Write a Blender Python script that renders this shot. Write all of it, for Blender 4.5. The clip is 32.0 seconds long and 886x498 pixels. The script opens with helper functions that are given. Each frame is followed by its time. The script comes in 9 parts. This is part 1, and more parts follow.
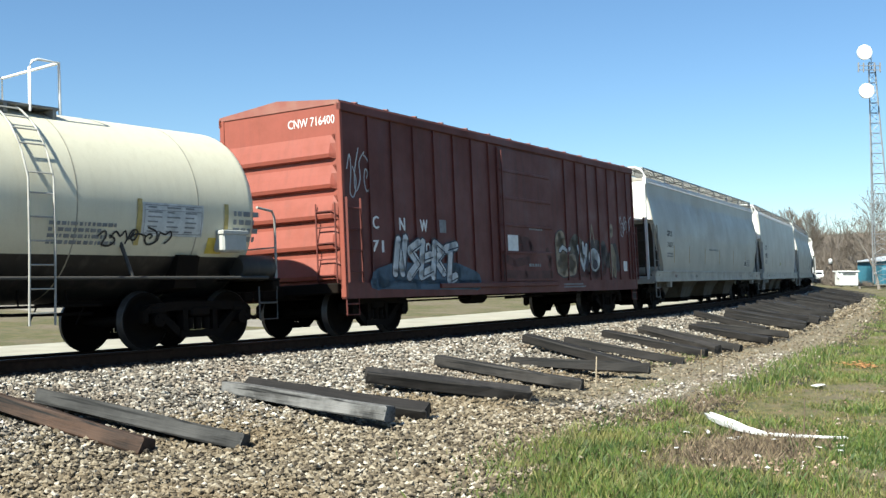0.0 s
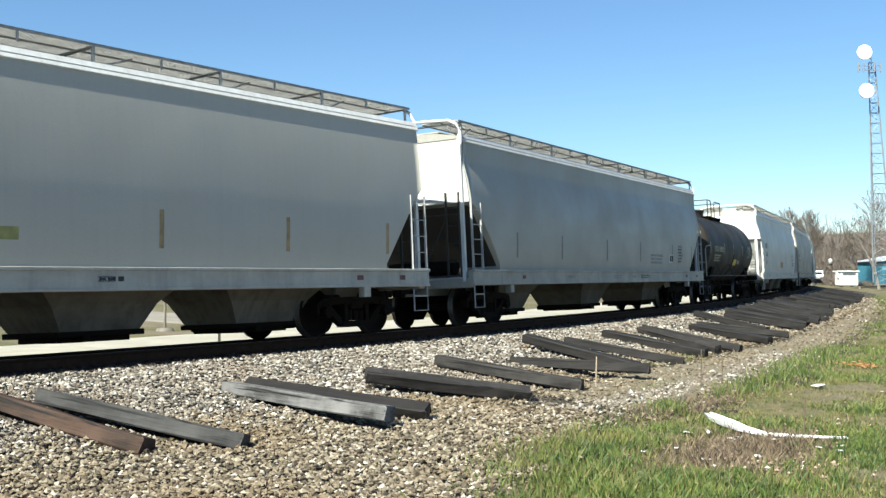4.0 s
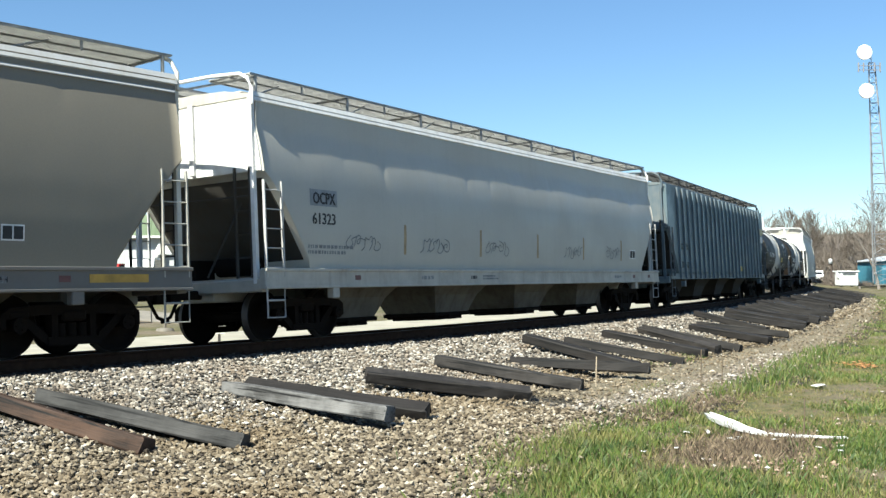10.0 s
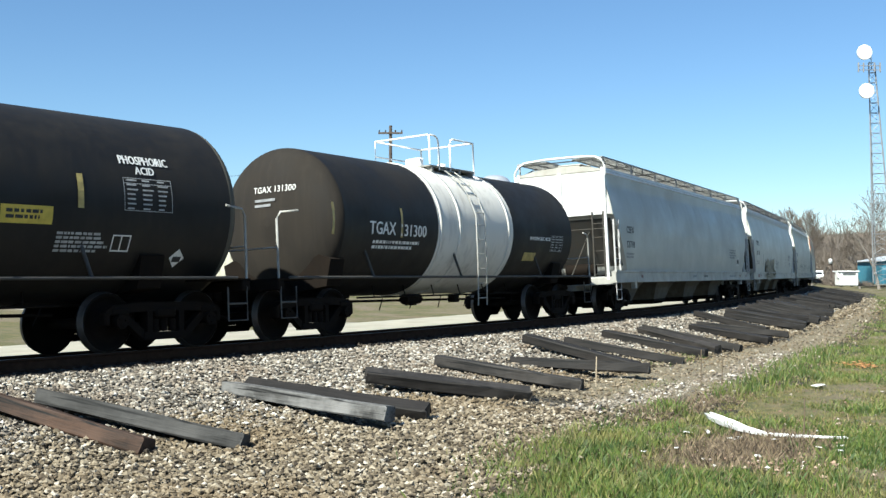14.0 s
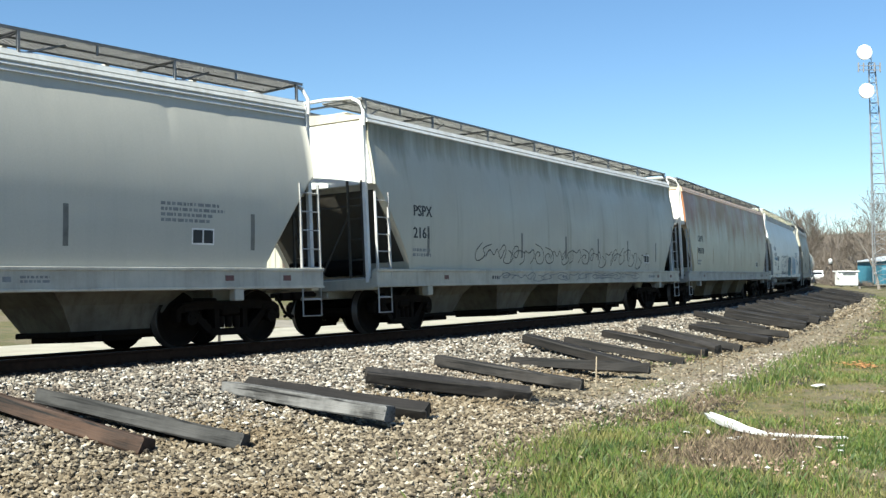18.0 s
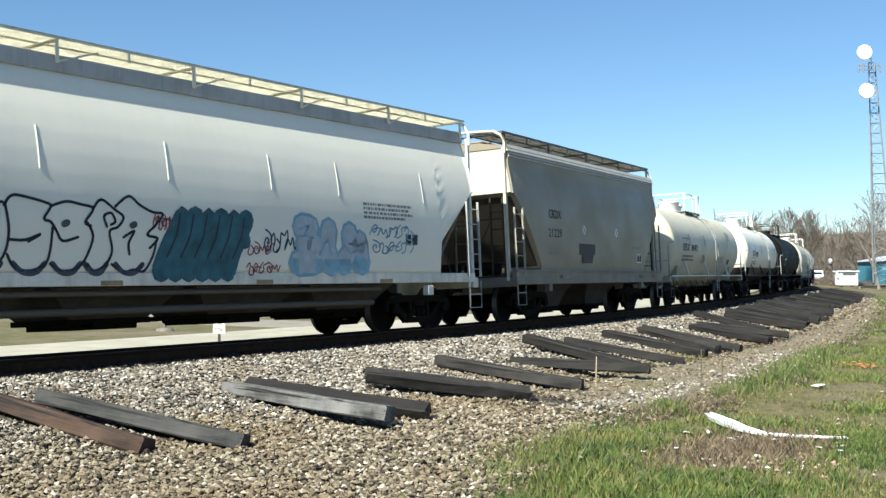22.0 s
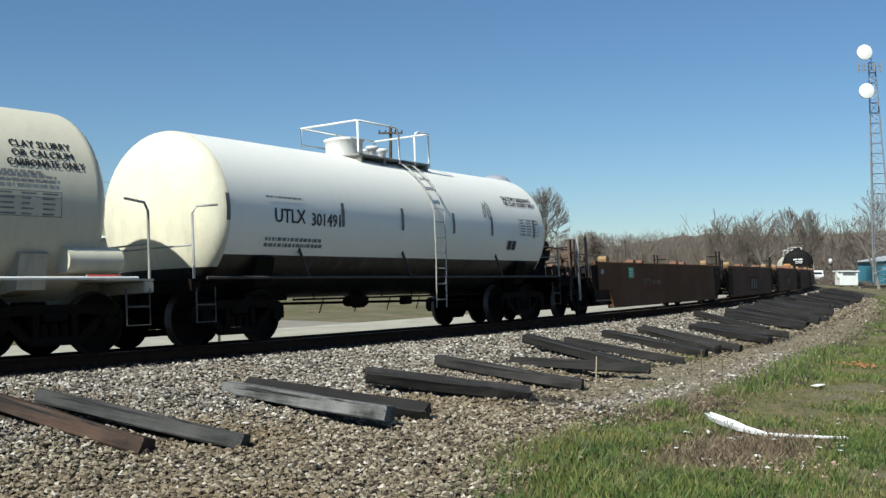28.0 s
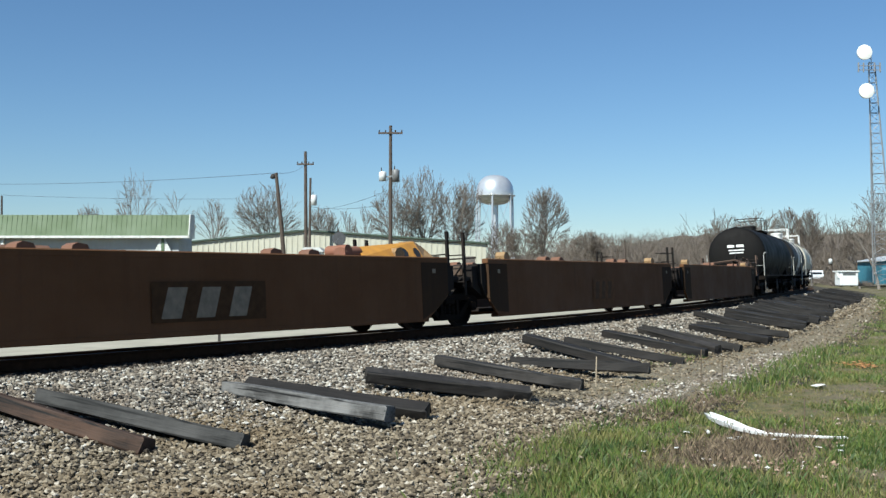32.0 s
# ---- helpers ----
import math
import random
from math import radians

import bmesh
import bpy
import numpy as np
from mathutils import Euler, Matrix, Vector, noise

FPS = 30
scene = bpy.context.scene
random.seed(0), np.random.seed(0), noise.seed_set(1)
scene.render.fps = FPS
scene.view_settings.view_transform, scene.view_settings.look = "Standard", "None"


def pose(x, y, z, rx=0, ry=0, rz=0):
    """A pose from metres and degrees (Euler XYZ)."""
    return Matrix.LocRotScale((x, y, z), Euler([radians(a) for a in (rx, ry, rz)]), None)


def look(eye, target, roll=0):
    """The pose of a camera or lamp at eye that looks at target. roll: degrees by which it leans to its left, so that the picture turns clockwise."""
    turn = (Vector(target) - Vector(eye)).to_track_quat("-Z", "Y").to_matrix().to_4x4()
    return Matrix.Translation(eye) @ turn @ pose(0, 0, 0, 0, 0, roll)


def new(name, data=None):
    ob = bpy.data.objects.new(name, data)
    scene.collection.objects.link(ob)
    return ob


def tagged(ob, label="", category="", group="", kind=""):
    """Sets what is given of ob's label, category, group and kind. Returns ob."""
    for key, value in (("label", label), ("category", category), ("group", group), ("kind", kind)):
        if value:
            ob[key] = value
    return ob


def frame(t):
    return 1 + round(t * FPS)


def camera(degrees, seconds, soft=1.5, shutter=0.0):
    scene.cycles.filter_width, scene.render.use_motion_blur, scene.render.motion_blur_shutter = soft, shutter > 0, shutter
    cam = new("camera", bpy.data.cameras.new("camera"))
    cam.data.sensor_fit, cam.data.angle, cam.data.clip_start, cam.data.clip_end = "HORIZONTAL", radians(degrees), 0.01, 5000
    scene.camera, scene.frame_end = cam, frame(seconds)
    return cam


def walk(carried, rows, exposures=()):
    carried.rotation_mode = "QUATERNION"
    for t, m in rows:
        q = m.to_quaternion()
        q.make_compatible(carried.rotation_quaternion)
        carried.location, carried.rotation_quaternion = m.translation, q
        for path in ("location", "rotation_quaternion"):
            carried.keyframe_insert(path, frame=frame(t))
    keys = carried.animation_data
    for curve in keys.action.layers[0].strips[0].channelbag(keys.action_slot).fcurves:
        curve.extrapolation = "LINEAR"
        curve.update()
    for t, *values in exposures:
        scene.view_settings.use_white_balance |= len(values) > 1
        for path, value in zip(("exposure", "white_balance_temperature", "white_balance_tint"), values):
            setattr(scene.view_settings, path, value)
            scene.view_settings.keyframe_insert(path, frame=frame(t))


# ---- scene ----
# the camera stands still on its tripod beside the line
cam = camera(44.2, 32.0, soft=1.45)
STAND = pose(0, 0, 1.229, 91.325, 0, 0)
walk(cam, [(0, STAND), (32, STAND)],
     exposures=[(0, 1.32, 5650, 2), (1, 1.43, 5650, 2), (12, 1.43, 5650, 2), (14, 1.30, 5550, 2), (18, 1.39, 5650, 2), (21, 1.33, 5650, 2), (22, 1.30, 5640, 2), (23, 1.24, 5620, 2), (24, 0.92, 5600, 3), (27.5, 0.6, 5500, 3), (28, 0.63, 5480, 3), (29, 0.88, 5430, 3), (30, 0.77, 5400, 3), (32, 0.78, 5400, 3)])

# ---- light ----
SUN_AZ, SUN_EL = radians(-142.3), radians(44)
SUN_DIR = Vector((math.sin(SUN_AZ) * math.cos(SUN_EL), math.cos(SUN_AZ) * math.cos(SUN_EL), math.sin(SUN_EL)))
world = bpy.data.worlds.new("sky")
scene.world = world
world.use_nodes = True
wn = world.node_tree
sky = wn.nodes.new("ShaderNodeTexSky")
sky.sky_type, sky.sun_disc = "NISHITA", False
sky.sun_elevation, sky.sun_rotation = SUN_EL, SUN_AZ
sky.air_density, sky.dust_density, sky.ozone_density = 1.0, 0.0, 3.5
wn.links.new(sky.outputs[0], wn.nodes["Background"].inputs[0])
wn.nodes["Background"].inputs[1].default_value = 0.05
sun_data = bpy.data.lights.new("sun", "SUN")
sun_data.energy, sun_data.angle, sun_data.color = 4.7, radians(0.55), (1.0, 0.89, 0.72)
sun = new("sun", sun_data)
sun.matrix_basis = look(SUN_DIR * 200, (0, 0, 0))

# ---- the line of the track and the run of the train ----
BEND = [(-30, -0.444), (0, -0.444), (30, -0.276), (60, -0.074), (90, -0.087), (120, -0.129), (180, -0.06), (240, 0.0)]
CANT = 0.051
ls = np.arange(-60, 701, 1.0)
lt = radians(38.917) + np.cumsum(np.radians(np.interp(ls, *zip(*BEND))))
lt -= np.interp(0, ls, lt) - radians(38.917)
lx, ly = np.cumsum(np.sin(lt)), np.cumsum(np.cos(lt))
lx += -14.787 * math.cos(radians(38.917)) - np.interp(0, ls, lx)
ly += 14.787 * math.sin(radians(38.917)) - np.interp(0, ls, ly)


def line_at(s, d=0.0):
    """Plan point d metres to the camera's side of the track's centre line at s, and its heading."""
    h = np.interp(s, ls, lt)
    return np.interp(s, ls, lx) + d * np.cos(h), np.interp(s, ls, ly) - d * np.sin(h), h


def line_of(x, y):
    """s and d of plan points."""
    x, y = np.atleast_1d(np.asarray(x, float)), np.atleast_1d(np.asarray(y, float))
    s, d = np.empty(len(x)), np.empty(len(x))
    for a in range(0, len(x), 4000):
        b = slice(a, a + 4000)
        i = np.argmin((x[b, None] - lx[None]) ** 2 + (y[b, None] - ly[None]) ** 2, axis=1)
        dx, dy, h = x[b] - lx[i], y[b] - ly[i], lt[i]
        s[b], d[b] = ls[i] + dx * np.sin(h) + dy * np.cos(h), dx * np.cos(h) - dy * np.sin(h)
    return s, d


SPEED = [(0, 13.177), (6, 13.458), (12, 13.545), (18, 13.743), (24, 13.677), (28, 13.656), (32, 13.588)]
run_t = np.arange(0, 33.001, 0.05)
run_v = np.interp(run_t, *zip(*SPEED))
run_d = np.concatenate([[0], np.cumsum((run_v[1:] + run_v[:-1]) / 2 * 0.05)])


def run(t):
    return float(np.interp(t, run_t, run_d))


# ---- making meshes ----
class Shape:
    """Corners and faces of one part."""

    def __init__(self):
        self.v, self.f, self.s = [], [], []

    def add(self, verts, faces, smooth=False):
        n = len(self.v)
        self.v += [tuple(p) for p in verts]
        self.f += [tuple(i + n for i in f) for f in faces]
        self.s += [smooth] * len(faces)
        return self

    def box(self, x0, x1, y0, y1, z0, z1, c=0.0):
        if c <= 0:
            self.add([(x, y, z) for z in (z0, z1) for y in (y0, y1) for x in (x0, x1)],
                     [(0, 2, 3, 1), (4, 5, 7, 6), (0, 1, 5, 4), (2, 6, 7, 3), (0, 4, 6, 2), (1, 3, 7, 5)])
            return self
        lo, hi = (x0, y0, z0), (x1, y1, z1)
        idx, vs, fs = {}, [], []
        for sx in (0, 1):
            for sy in (0, 1):
                for sz in (0, 1):
                    for ax in range(3):
                        p = [(lo, hi)[q][k] + (c if q == 0 else -c) * (k != ax) for k, q in enumerate((sx, sy, sz))]
                        idx[sx, sy, sz, ax] = len(vs)
                        vs.append(p)
        for ax in range(3):
            o1, o2 = (ax + 1) % 3, (ax + 2) % 3
            for q in (0, 1):
                ring = []
                for a, b in ((0, 0), (1, 0), (1, 1), (0, 1)):
                    k = [0, 0, 0]
                    k[ax], k[o1], k[o2] = q, a, b
                    ring.append(idx[(*k, ax)])
                fs.append(ring if q else ring[::-1])
            for a in (0, 1):
                for b in (0, 1):
                    k0, k1 = [0, 0, 0], [0, 0, 0]
                    k0[ax], k1[ax] = 0, 1
                    k0[o1] = k1[o1] = a
                    k0[o2] = k1[o2] = b
                    quad = [idx[(*k0, o1)], idx[(*k1, o1)], idx[(*k1, o2)], idx[(*k0, o2)]]
                    fs.append(quad if a == b else quad[::-1])
        for k in [(a, b, d) for a in (0, 1) for b in (0, 1) for d in (0, 1)]:
            tri = [idx[(*k, 0)], idx[(*k, 1)], idx[(*k, 2)]]
            fs.append(tri if sum(k) % 2 else tri[::-1])
        return self.add(vs, fs)

    def prism(self, poly, axis, a, b):
        """Extrudes a polygon: axis y takes (x, z) pairs, axis x takes (y, z) pairs, axis z takes (x, y) pairs."""
        put = {"x": lambda p, q: (q, p[0], p[1]), "y": lambda p, q: (p[0], q, p[1]), "z": lambda p, q: (p[0], p[1], q)}[axis]
        n = len(poly)
        area = sum(poly[i][0] * poly[(i + 1) % n][1] - poly[(i + 1) % n][0] * poly[i][1] for i in range(n))
        flip = (area > 0) == (axis == "y")
        fs = [tuple(range(n))[::-1], tuple(range(n, 2 * n))] + [(i, (i + 1) % n, n + (i + 1) % n, n + i) for i in range(n)]
        fs = [f[::-1] for f in fs] if flip else fs
        return self.add([put(p, a) for p in poly] + [put(p, b) for p in poly], fs)

    def tube(self, pts, r, n=6, closed=False):
        pts = [Vector(p) for p in pts]
        m = len(pts)
        vs = []
        for i, p in enumerate(pts):
            d = (pts[min(i + 1, m - 1)] - pts[max(i - 1, 0)]).normalized()
            up = Vector((0, 0, 1)) if abs(d.z) < 0.9 else Vector((1, 0, 0))
            a = d.cross(up).normalized()
            b = d.cross(a)
            ri = r[i] if isinstance(r, (list, tuple)) else r
            vs += [p + (a * math.cos(2 * math.pi * k / n) + b * math.sin(2 * math.pi * k / n)) * ri for k in range(n)]
        fs = [(i * n + k, i * n + (k + 1) % n, (i + 1) * n + (k + 1) % n, (i + 1) * n + k) for i in range(m - 1) for k in range(n)]
        self.add(vs, fs, n > 5)
        return self.add([vs[k] for k in range(n)], [tuple(range(n))[::-1]]).add([vs[(m - 1) * n + k] for k in range(n)], [tuple(range(n))])

    def lathe(self, prof, n=32, axis="x", at=(0, 0, 0), smooth=True, sharp=False):
        """Turns (along, radius) pairs about an axis through at."""
        vs = []
        for a, r in prof:
            for k in range(n):
                c, s = r * math.cos(2 * math.pi * k / n), r * math.sin(2 * math.pi * k / n)
                p = {"x": (a, c, s), "y": (s, a, c), "z": (c, s, a)}[axis]
                vs.append((p[0] + at[0], p[1] + at[1], p[2] + at[2]))
        fs = [(i * n + k, i * n + (k + 1) % n, (i + 1) * n + (k + 1) % n, (i + 1) * n + k) for i in range(len(prof) - 1) for k in range(n)]
        fs = [f[::-1] for f in fs]
        self.add(vs, fs, smooth)
        m = (len(prof) - 1) * n
        return self.add(vs[:n], [tuple(range(n))]).add(vs[m:m + n], [tuple(range(n))[::-1]])

    def mesh(self, name, material):
        me = bpy.data.meshes.new(name)
        me.from_pydata(self.v, [], self.f)
        me.polygons.foreach_set("use_smooth", self.s)
        if material:
            me.materials.append(material)
        me.update()
        return me


def raw_mesh(name, verts, faces, material, smooth=False):
    """A mesh from arrays of corners and of faces of one size."""
    me = bpy.data.meshes.new(name)
    verts, faces = np.ascontiguousarray(verts, np.float32), np.ascontiguousarray(faces, np.int32)
    k = faces.shape[1]
    me.vertices.add(len(verts))
    me.vertices.foreach_set("co", verts.ravel())
    me.loops.add(faces.size)
    me.loops.foreach_set("vertex_index", faces.ravel())
    me.polygons.add(len(faces))
    me.polygons.foreach_set("loop_start", np.arange(0, faces.size, k, dtype=np.int32))
    me.polygons.foreach_set("use_smooth", np.full(len(faces), smooth))
    me.materials.append(material)
    me.update(calc_edges=True)
    me.validate()
    return me


def part(name, shape, material, parent, label="", at=(0, 0, 0), kind=""):
    """One mesh object under a thing or under a part."""
    ob = new(name, shape if isinstance(shape, bpy.types.Mesh) else shape.mesh(name, material))
    ob.parent = parent
    ob.location = at
    return tagged(ob, label, kind=kind)


def thing(name, label, category, group="", kind="", at=None):
    ob = new(name)
    ob.empty_display_size = 0.3
    if at is not None:
        ob.matrix_basis = at
    return tagged(ob, label, category, group, kind)


SHARED = {}


def shared(key, make, material):
    if key not in SHARED:
        SHARED[key] = make().mesh(str(key if isinstance(key, str) else key[0]), material)
    return SHARED[key]


# ---- materials ----
def nodes_of(name):
    m = bpy.data.materials.new(name)
    m.use_nodes = True
    return m, m.node_tree.nodes, m.node_tree.links, m.node_tree.nodes["Principled BSDF"]


def noise_node(ns, ln, scale, detail=4, rough=0.6, stretch=None, coord="Object"):
    tc = ns.new("ShaderNodeTexCoord")
    src = tc.outputs[coord]
    if stretch:
        mp = ns.new("ShaderNodeMapping")
        mp.inputs["Scale"].default_value = stretch
        ln.new(src, mp.inputs[0])
        src = mp.outputs[0]
    n = ns.new("ShaderNodeTexNoise")
    n.inputs["Scale"].default_value, n.inputs["Detail"].default_value, n.inputs["Roughness"].default_value = scale, detail, rough
    ln.new(src, n.inputs["Vector"])
    return n


def ramp_node(ns, ln, src, stops):
    r = ns.new("ShaderNodeValToRGB")
    while len(r.color_ramp.elements) < len(stops):
        r.color_ramp.elements.new(0.5)
    for e, (p, c) in zip(r.color_ramp.elements, stops):
        e.position, e.color = p, (*(c if isinstance(c, (tuple, list)) else (c, c, c)), 1)
    ln.new(src, r.inputs[0])
    return r


def mix_node(ns, ln, fac, a, b, kind="MIX"):
    m = ns.new("ShaderNodeMix")
    m.data_type, m.blend_type = "RGBA", kind
    for sock, val in ((m.inputs[0], fac), (m.inputs[6], a), (m.inputs[7], b)):
        if isinstance(val, (int, float)):
            sock.default_value = val
        elif isinstance(val, tuple):
            sock.default_value = (*val, 1)
        else:
            ln.new(val, sock)
    return m.outputs[2]


def bump_node(ns, ln, bsdf, src, strength, dist=0.01):
    b = ns.new("ShaderNodeBump")
    b.inputs["Strength"].default_value, b.inputs["Distance"].default_value = strength, dist
    ln.new(src, b.inputs["Height"])
    ln.new(b.outputs[0], bsdf.inputs["Normal"])


def paint(name, col, rough=0.5, metal=0.0, grime=(0.12, 0.1, 0.08), dirt=0.35, streak=0.3, scale=1.5, bump=0.15, rust=None, dent=0.0, gloss=0.5):
    """Weathered paint on steel: broad grime, vertical streaks, fine grain. rust: (z from, z to, colour, colour of the runs in it) of stains that run down from the top edge."""
    m, ns, ln, b = nodes_of(name)
    broad = noise_node(ns, ln, scale, 6, 0.65)
    runs = noise_node(ns, ln, 1.0, 5, 0.6, (7, 7, 0.35))
    fine = noise_node(ns, ln, 45, 3)
    c = mix_node(ns, ln, ramp_node(ns, ln, broad.outputs[0], [(0.38, 0), (0.78, dirt)]).outputs[0], tuple(col), tuple(grime))
    c = mix_node(ns, ln, ramp_node(ns, ln, runs.outputs[0], [(0.48, 0), (0.75, streak)]).outputs[0], c, tuple(grime))
    if rust:
        z0, z1, rc = rust[:3]
        tc = ns.new("ShaderNodeTexCoord")
        sep = ns.new("ShaderNodeSeparateXYZ")
        ln.new(tc.outputs["Object"], sep.inputs[0])
        mr = ns.new("ShaderNodeMapRange")
        mr.inputs[1].default_value, mr.inputs[2].default_value = z0, z1
        ln.new(sep.outputs[2], mr.inputs[0])
        rn = noise_node(ns, ln, 1.0, 5, 0.6, (2.2, 2.2, 0.18))
        mul = ns.new("ShaderNodeMath")
        mul.operation = "MULTIPLY_ADD"
        ln.new(rn.outputs[0], mul.inputs[0])
        mul.inputs[1].default_value = 1.5
        sub = ns.new("ShaderNodeMath")
        sub.operation = "SUBTRACT"
        ln.new(mr.outputs[0], sub.inputs[0])
        sub.inputs[1].default_value = 0.72
        ln.new(sub.outputs[0], mul.inputs[2])
        c = mix_node(ns, ln, ramp_node(ns, ln, mul.outputs[0], [(0.1, 0), (0.85, 0.9)]).outputs[0], c, tuple(rc))
        if len(rust) > 3:
            red = noise_node(ns, ln, 1.0, 3, 0.5, (1.1, 1.1, 0.12))
            both = mix_node(ns, ln, 1.0, ramp_node(ns, ln, mul.outputs[0], [(0.35, (0, 0, 0)), (0.8, (1, 1, 1))]).outputs[0], ramp_node(ns, ln, red.outputs[0], [(0.5, (0, 0, 0)), (0.62, (0.8, 0.8, 0.8))]).outputs[0], "MULTIPLY")
            c = mix_node(ns, ln, both, c, tuple(rust[3]))
    c = mix_node(ns, ln, 0.10, c, fine.outputs[0], "OVERLAY")
    ln.new(c, b.inputs["Base Color"])
    rr = ramp_node(ns, ln, broad.outputs[0], [(0.3, max(rough - 0.1, 0.05)), (0.75, min(rough + 0.25, 1))])
    ln.new(rr.outputs[0], b.inputs["Roughness"])
    b.inputs["Metallic"].default_value, b.inputs["Specular IOR Level"].default_value = metal, gloss
    if dent:
        wave = noise_node(ns, ln, 1.0, 2, 0.4, (0.6, 0.6, 0.45))
        kink = noise_node(ns, ln, 1.0, 1, 0.3, (1.5, 1.5, 0.22))
        where = noise_node(ns, ln, 1.0, 2, 0.5, (0.8, 0.8, 0.9))
        crease = ramp_node(ns, ln, kink.outputs[0], [(0.44, 0), (0.5, 1), (0.56, 0)])
        mask = ramp_node(ns, ln, where.outputs[0], [(0.54, 0), (0.66, 0.06)])
        both = ns.new("ShaderNodeMath")
        both.operation = "MULTIPLY_ADD"
        ln.new(crease.outputs[0], both.inputs[0])
        ln.new(mask.outputs[0], both.inputs[1])
        ln.new(wave.outputs[0], both.inputs[2])
        bump_node(ns, ln, b, both.outputs[0], dent, 0.12)
    elif bump:
        bump_node(ns, ln, b, broad.outputs[0], bump, 0.03)
    return m


def two_tone(name, col, other, axis, test, edge, **kw):
    """Paint that changes to another colour past an edge of the object: axis 0 x, 2 z; test LESS_THAN, or ABS for a band about the middle."""
    m = paint(name, col, **kw)
    ns, ln = m.node_tree.nodes, m.node_tree.links
    b = ns["Principled BSDF"]
    src = b.inputs["Base Color"].links[0].from_socket
    tc, sep = ns.new("ShaderNodeTexCoord"), ns.new("ShaderNodeSeparateXYZ")
    ln.new(tc.outputs["Object"], sep.inputs[0])
    val = sep.outputs[axis]
    if test == "ABS":
        off = ns.new("ShaderNodeMath")
        off.operation = "SUBTRACT"
        off.inputs[1].default_value = edge[0]
        ln.new(val, off.inputs[0])
        ab = ns.new("ShaderNodeMath")
        ab.operation = "ABSOLUTE"
        ln.new(off.outputs[0], ab.inputs[0])
        val = ab.outputs[0]
    le = ns.new("ShaderNodeMath")
    le.operation = "LESS_THAN"
    ln.new(val, le.inputs[0])
    le.inputs[1].default_value = edge[1] if test == "ABS" else edge
    runs = noise_node(ns, ln, 1.0, 5, 0.6, (5, 5, 0.5))
    oc = mix_node(ns, ln, ramp_node(ns, ln, runs.outputs[0], [(0.5, 0), (0.8, 0.45)]).outputs[0], tuple(other), (0.12, 0.10, 0.085))
    ln.new(mix_node(ns, ln, le.outputs[0], src, oc), b.inputs["Base Color"])
    return m


def plain(name, col, rough=0.6, metal=0.0, var=0.25, scale=6.0, bump=0.0, bscale=30.0):
    m, ns, ln, b = nodes_of(name)
    n = noise_node(ns, ln, scale, 5)
    lo, hi = tuple(c * (1 - var) for c in col), tuple(min(c * (1 + var), 1) for c in col)
    ln.new(ramp_node(ns, ln, n.outputs[0], [(0.3, lo), (0.7, hi)]).outputs[0], b.inputs["Base Color"])
    b.inputs["Roughness"].default_value, b.inputs["Metallic"].default_value = rough, metal
    if bump:
        bump_node(ns, ln, b, noise_node(ns, ln, bscale, 4).outputs[0], bump, 0.02)
    return m


def island_colours(name, stops, rough=0.8, bump=0.0, scale=60.0, translucent=0.0):
    """Colour that differs from piece to piece of a joined mesh."""
    m, ns, ln, b = nodes_of(name)
    g = ns.new("ShaderNodeNewGeometry")
    r = ramp_node(ns, ln, g.outputs["Random Per Island"], stops)
    n = noise_node(ns, ln, scale, 3)
    ln.new(mix_node(ns, ln, 0.35, r.outputs[0], n.outputs[0], "OVERLAY"), b.inputs["Base Color"])
    b.inputs["Roughness"].default_value = rough
    if bump:
        bump_node(ns, ln, b, n.outputs[0], bump, 0.005)
    return m


BLACK = (0.012, 0.011, 0.010)
M_IRON = paint("bogie_iron", (0.010, 0.0078, 0.0063), 0.85, 0.0, (0.020, 0.0145, 0.010), 0.45, 0.2, 4, 0.3, gloss=0.06)
M_TREAD = plain("wheel_tread", (0.10, 0.085, 0.075), 0.5, 0.6, 0.2)
M_WHEEL = paint("wheel_steel", (0.0095, 0.0072, 0.0058), 0.8, 0.0, (0.022, 0.016, 0.011), 0.5, 0.1, 6, 0.2, gloss=0.06)
M_RAIL = plain("rail_steel", (0.045, 0.024, 0.014), 0.9, 0.0, 0.35, 8, 0.3)
M_RAIL.node_tree.nodes["Principled BSDF"].inputs["Specular IOR Level"].default_value = 0.12
M_SHINE = plain("rail_top", (0.15, 0.125, 0.10), 0.6, 0.5, 0.15)


def old_wood(name, dark, pale, fade):
    """Creosoted timber: grain along x, dark splits, paler weathered patches."""
    m, ns, ln, b = nodes_of(name)
    grain = noise_node(ns, ln, 1.0, 5, 0.65, (1.3, 26, 26))
    splits = noise_node(ns, ln, 1.0, 3, 0.5, (0.7, 17, 17))
    worn = noise_node(ns, ln, 2.3, 4, 0.65)
    c = mix_node(ns, ln, ramp_node(ns, ln, grain.outputs[0], [(0.36, 0), (0.68, 1)]).outputs[0], dark, pale)
    c = mix_node(ns, ln, ramp_node(ns, ln, worn.outputs[0], [(0.42, 0), (0.66, fade)]).outputs[0], c, tuple(min(q * 2.2, 1) for q in pale))
    c = mix_node(ns, ln, ramp_node(ns, ln, splits.outputs[0], [(0.34, 1), (0.42, 0)]).outputs[0], c, (0.004, 0.004, 0.004))
    ln.new(c, b.inputs["Base Color"])
    b.inputs["Roughness"].default_value, b.inputs["Specular IOR Level"].default_value = 0.7, 0.3
    bump_node(ns, ln, b, grain.outputs[0], 0.6, 0.012)
    return m


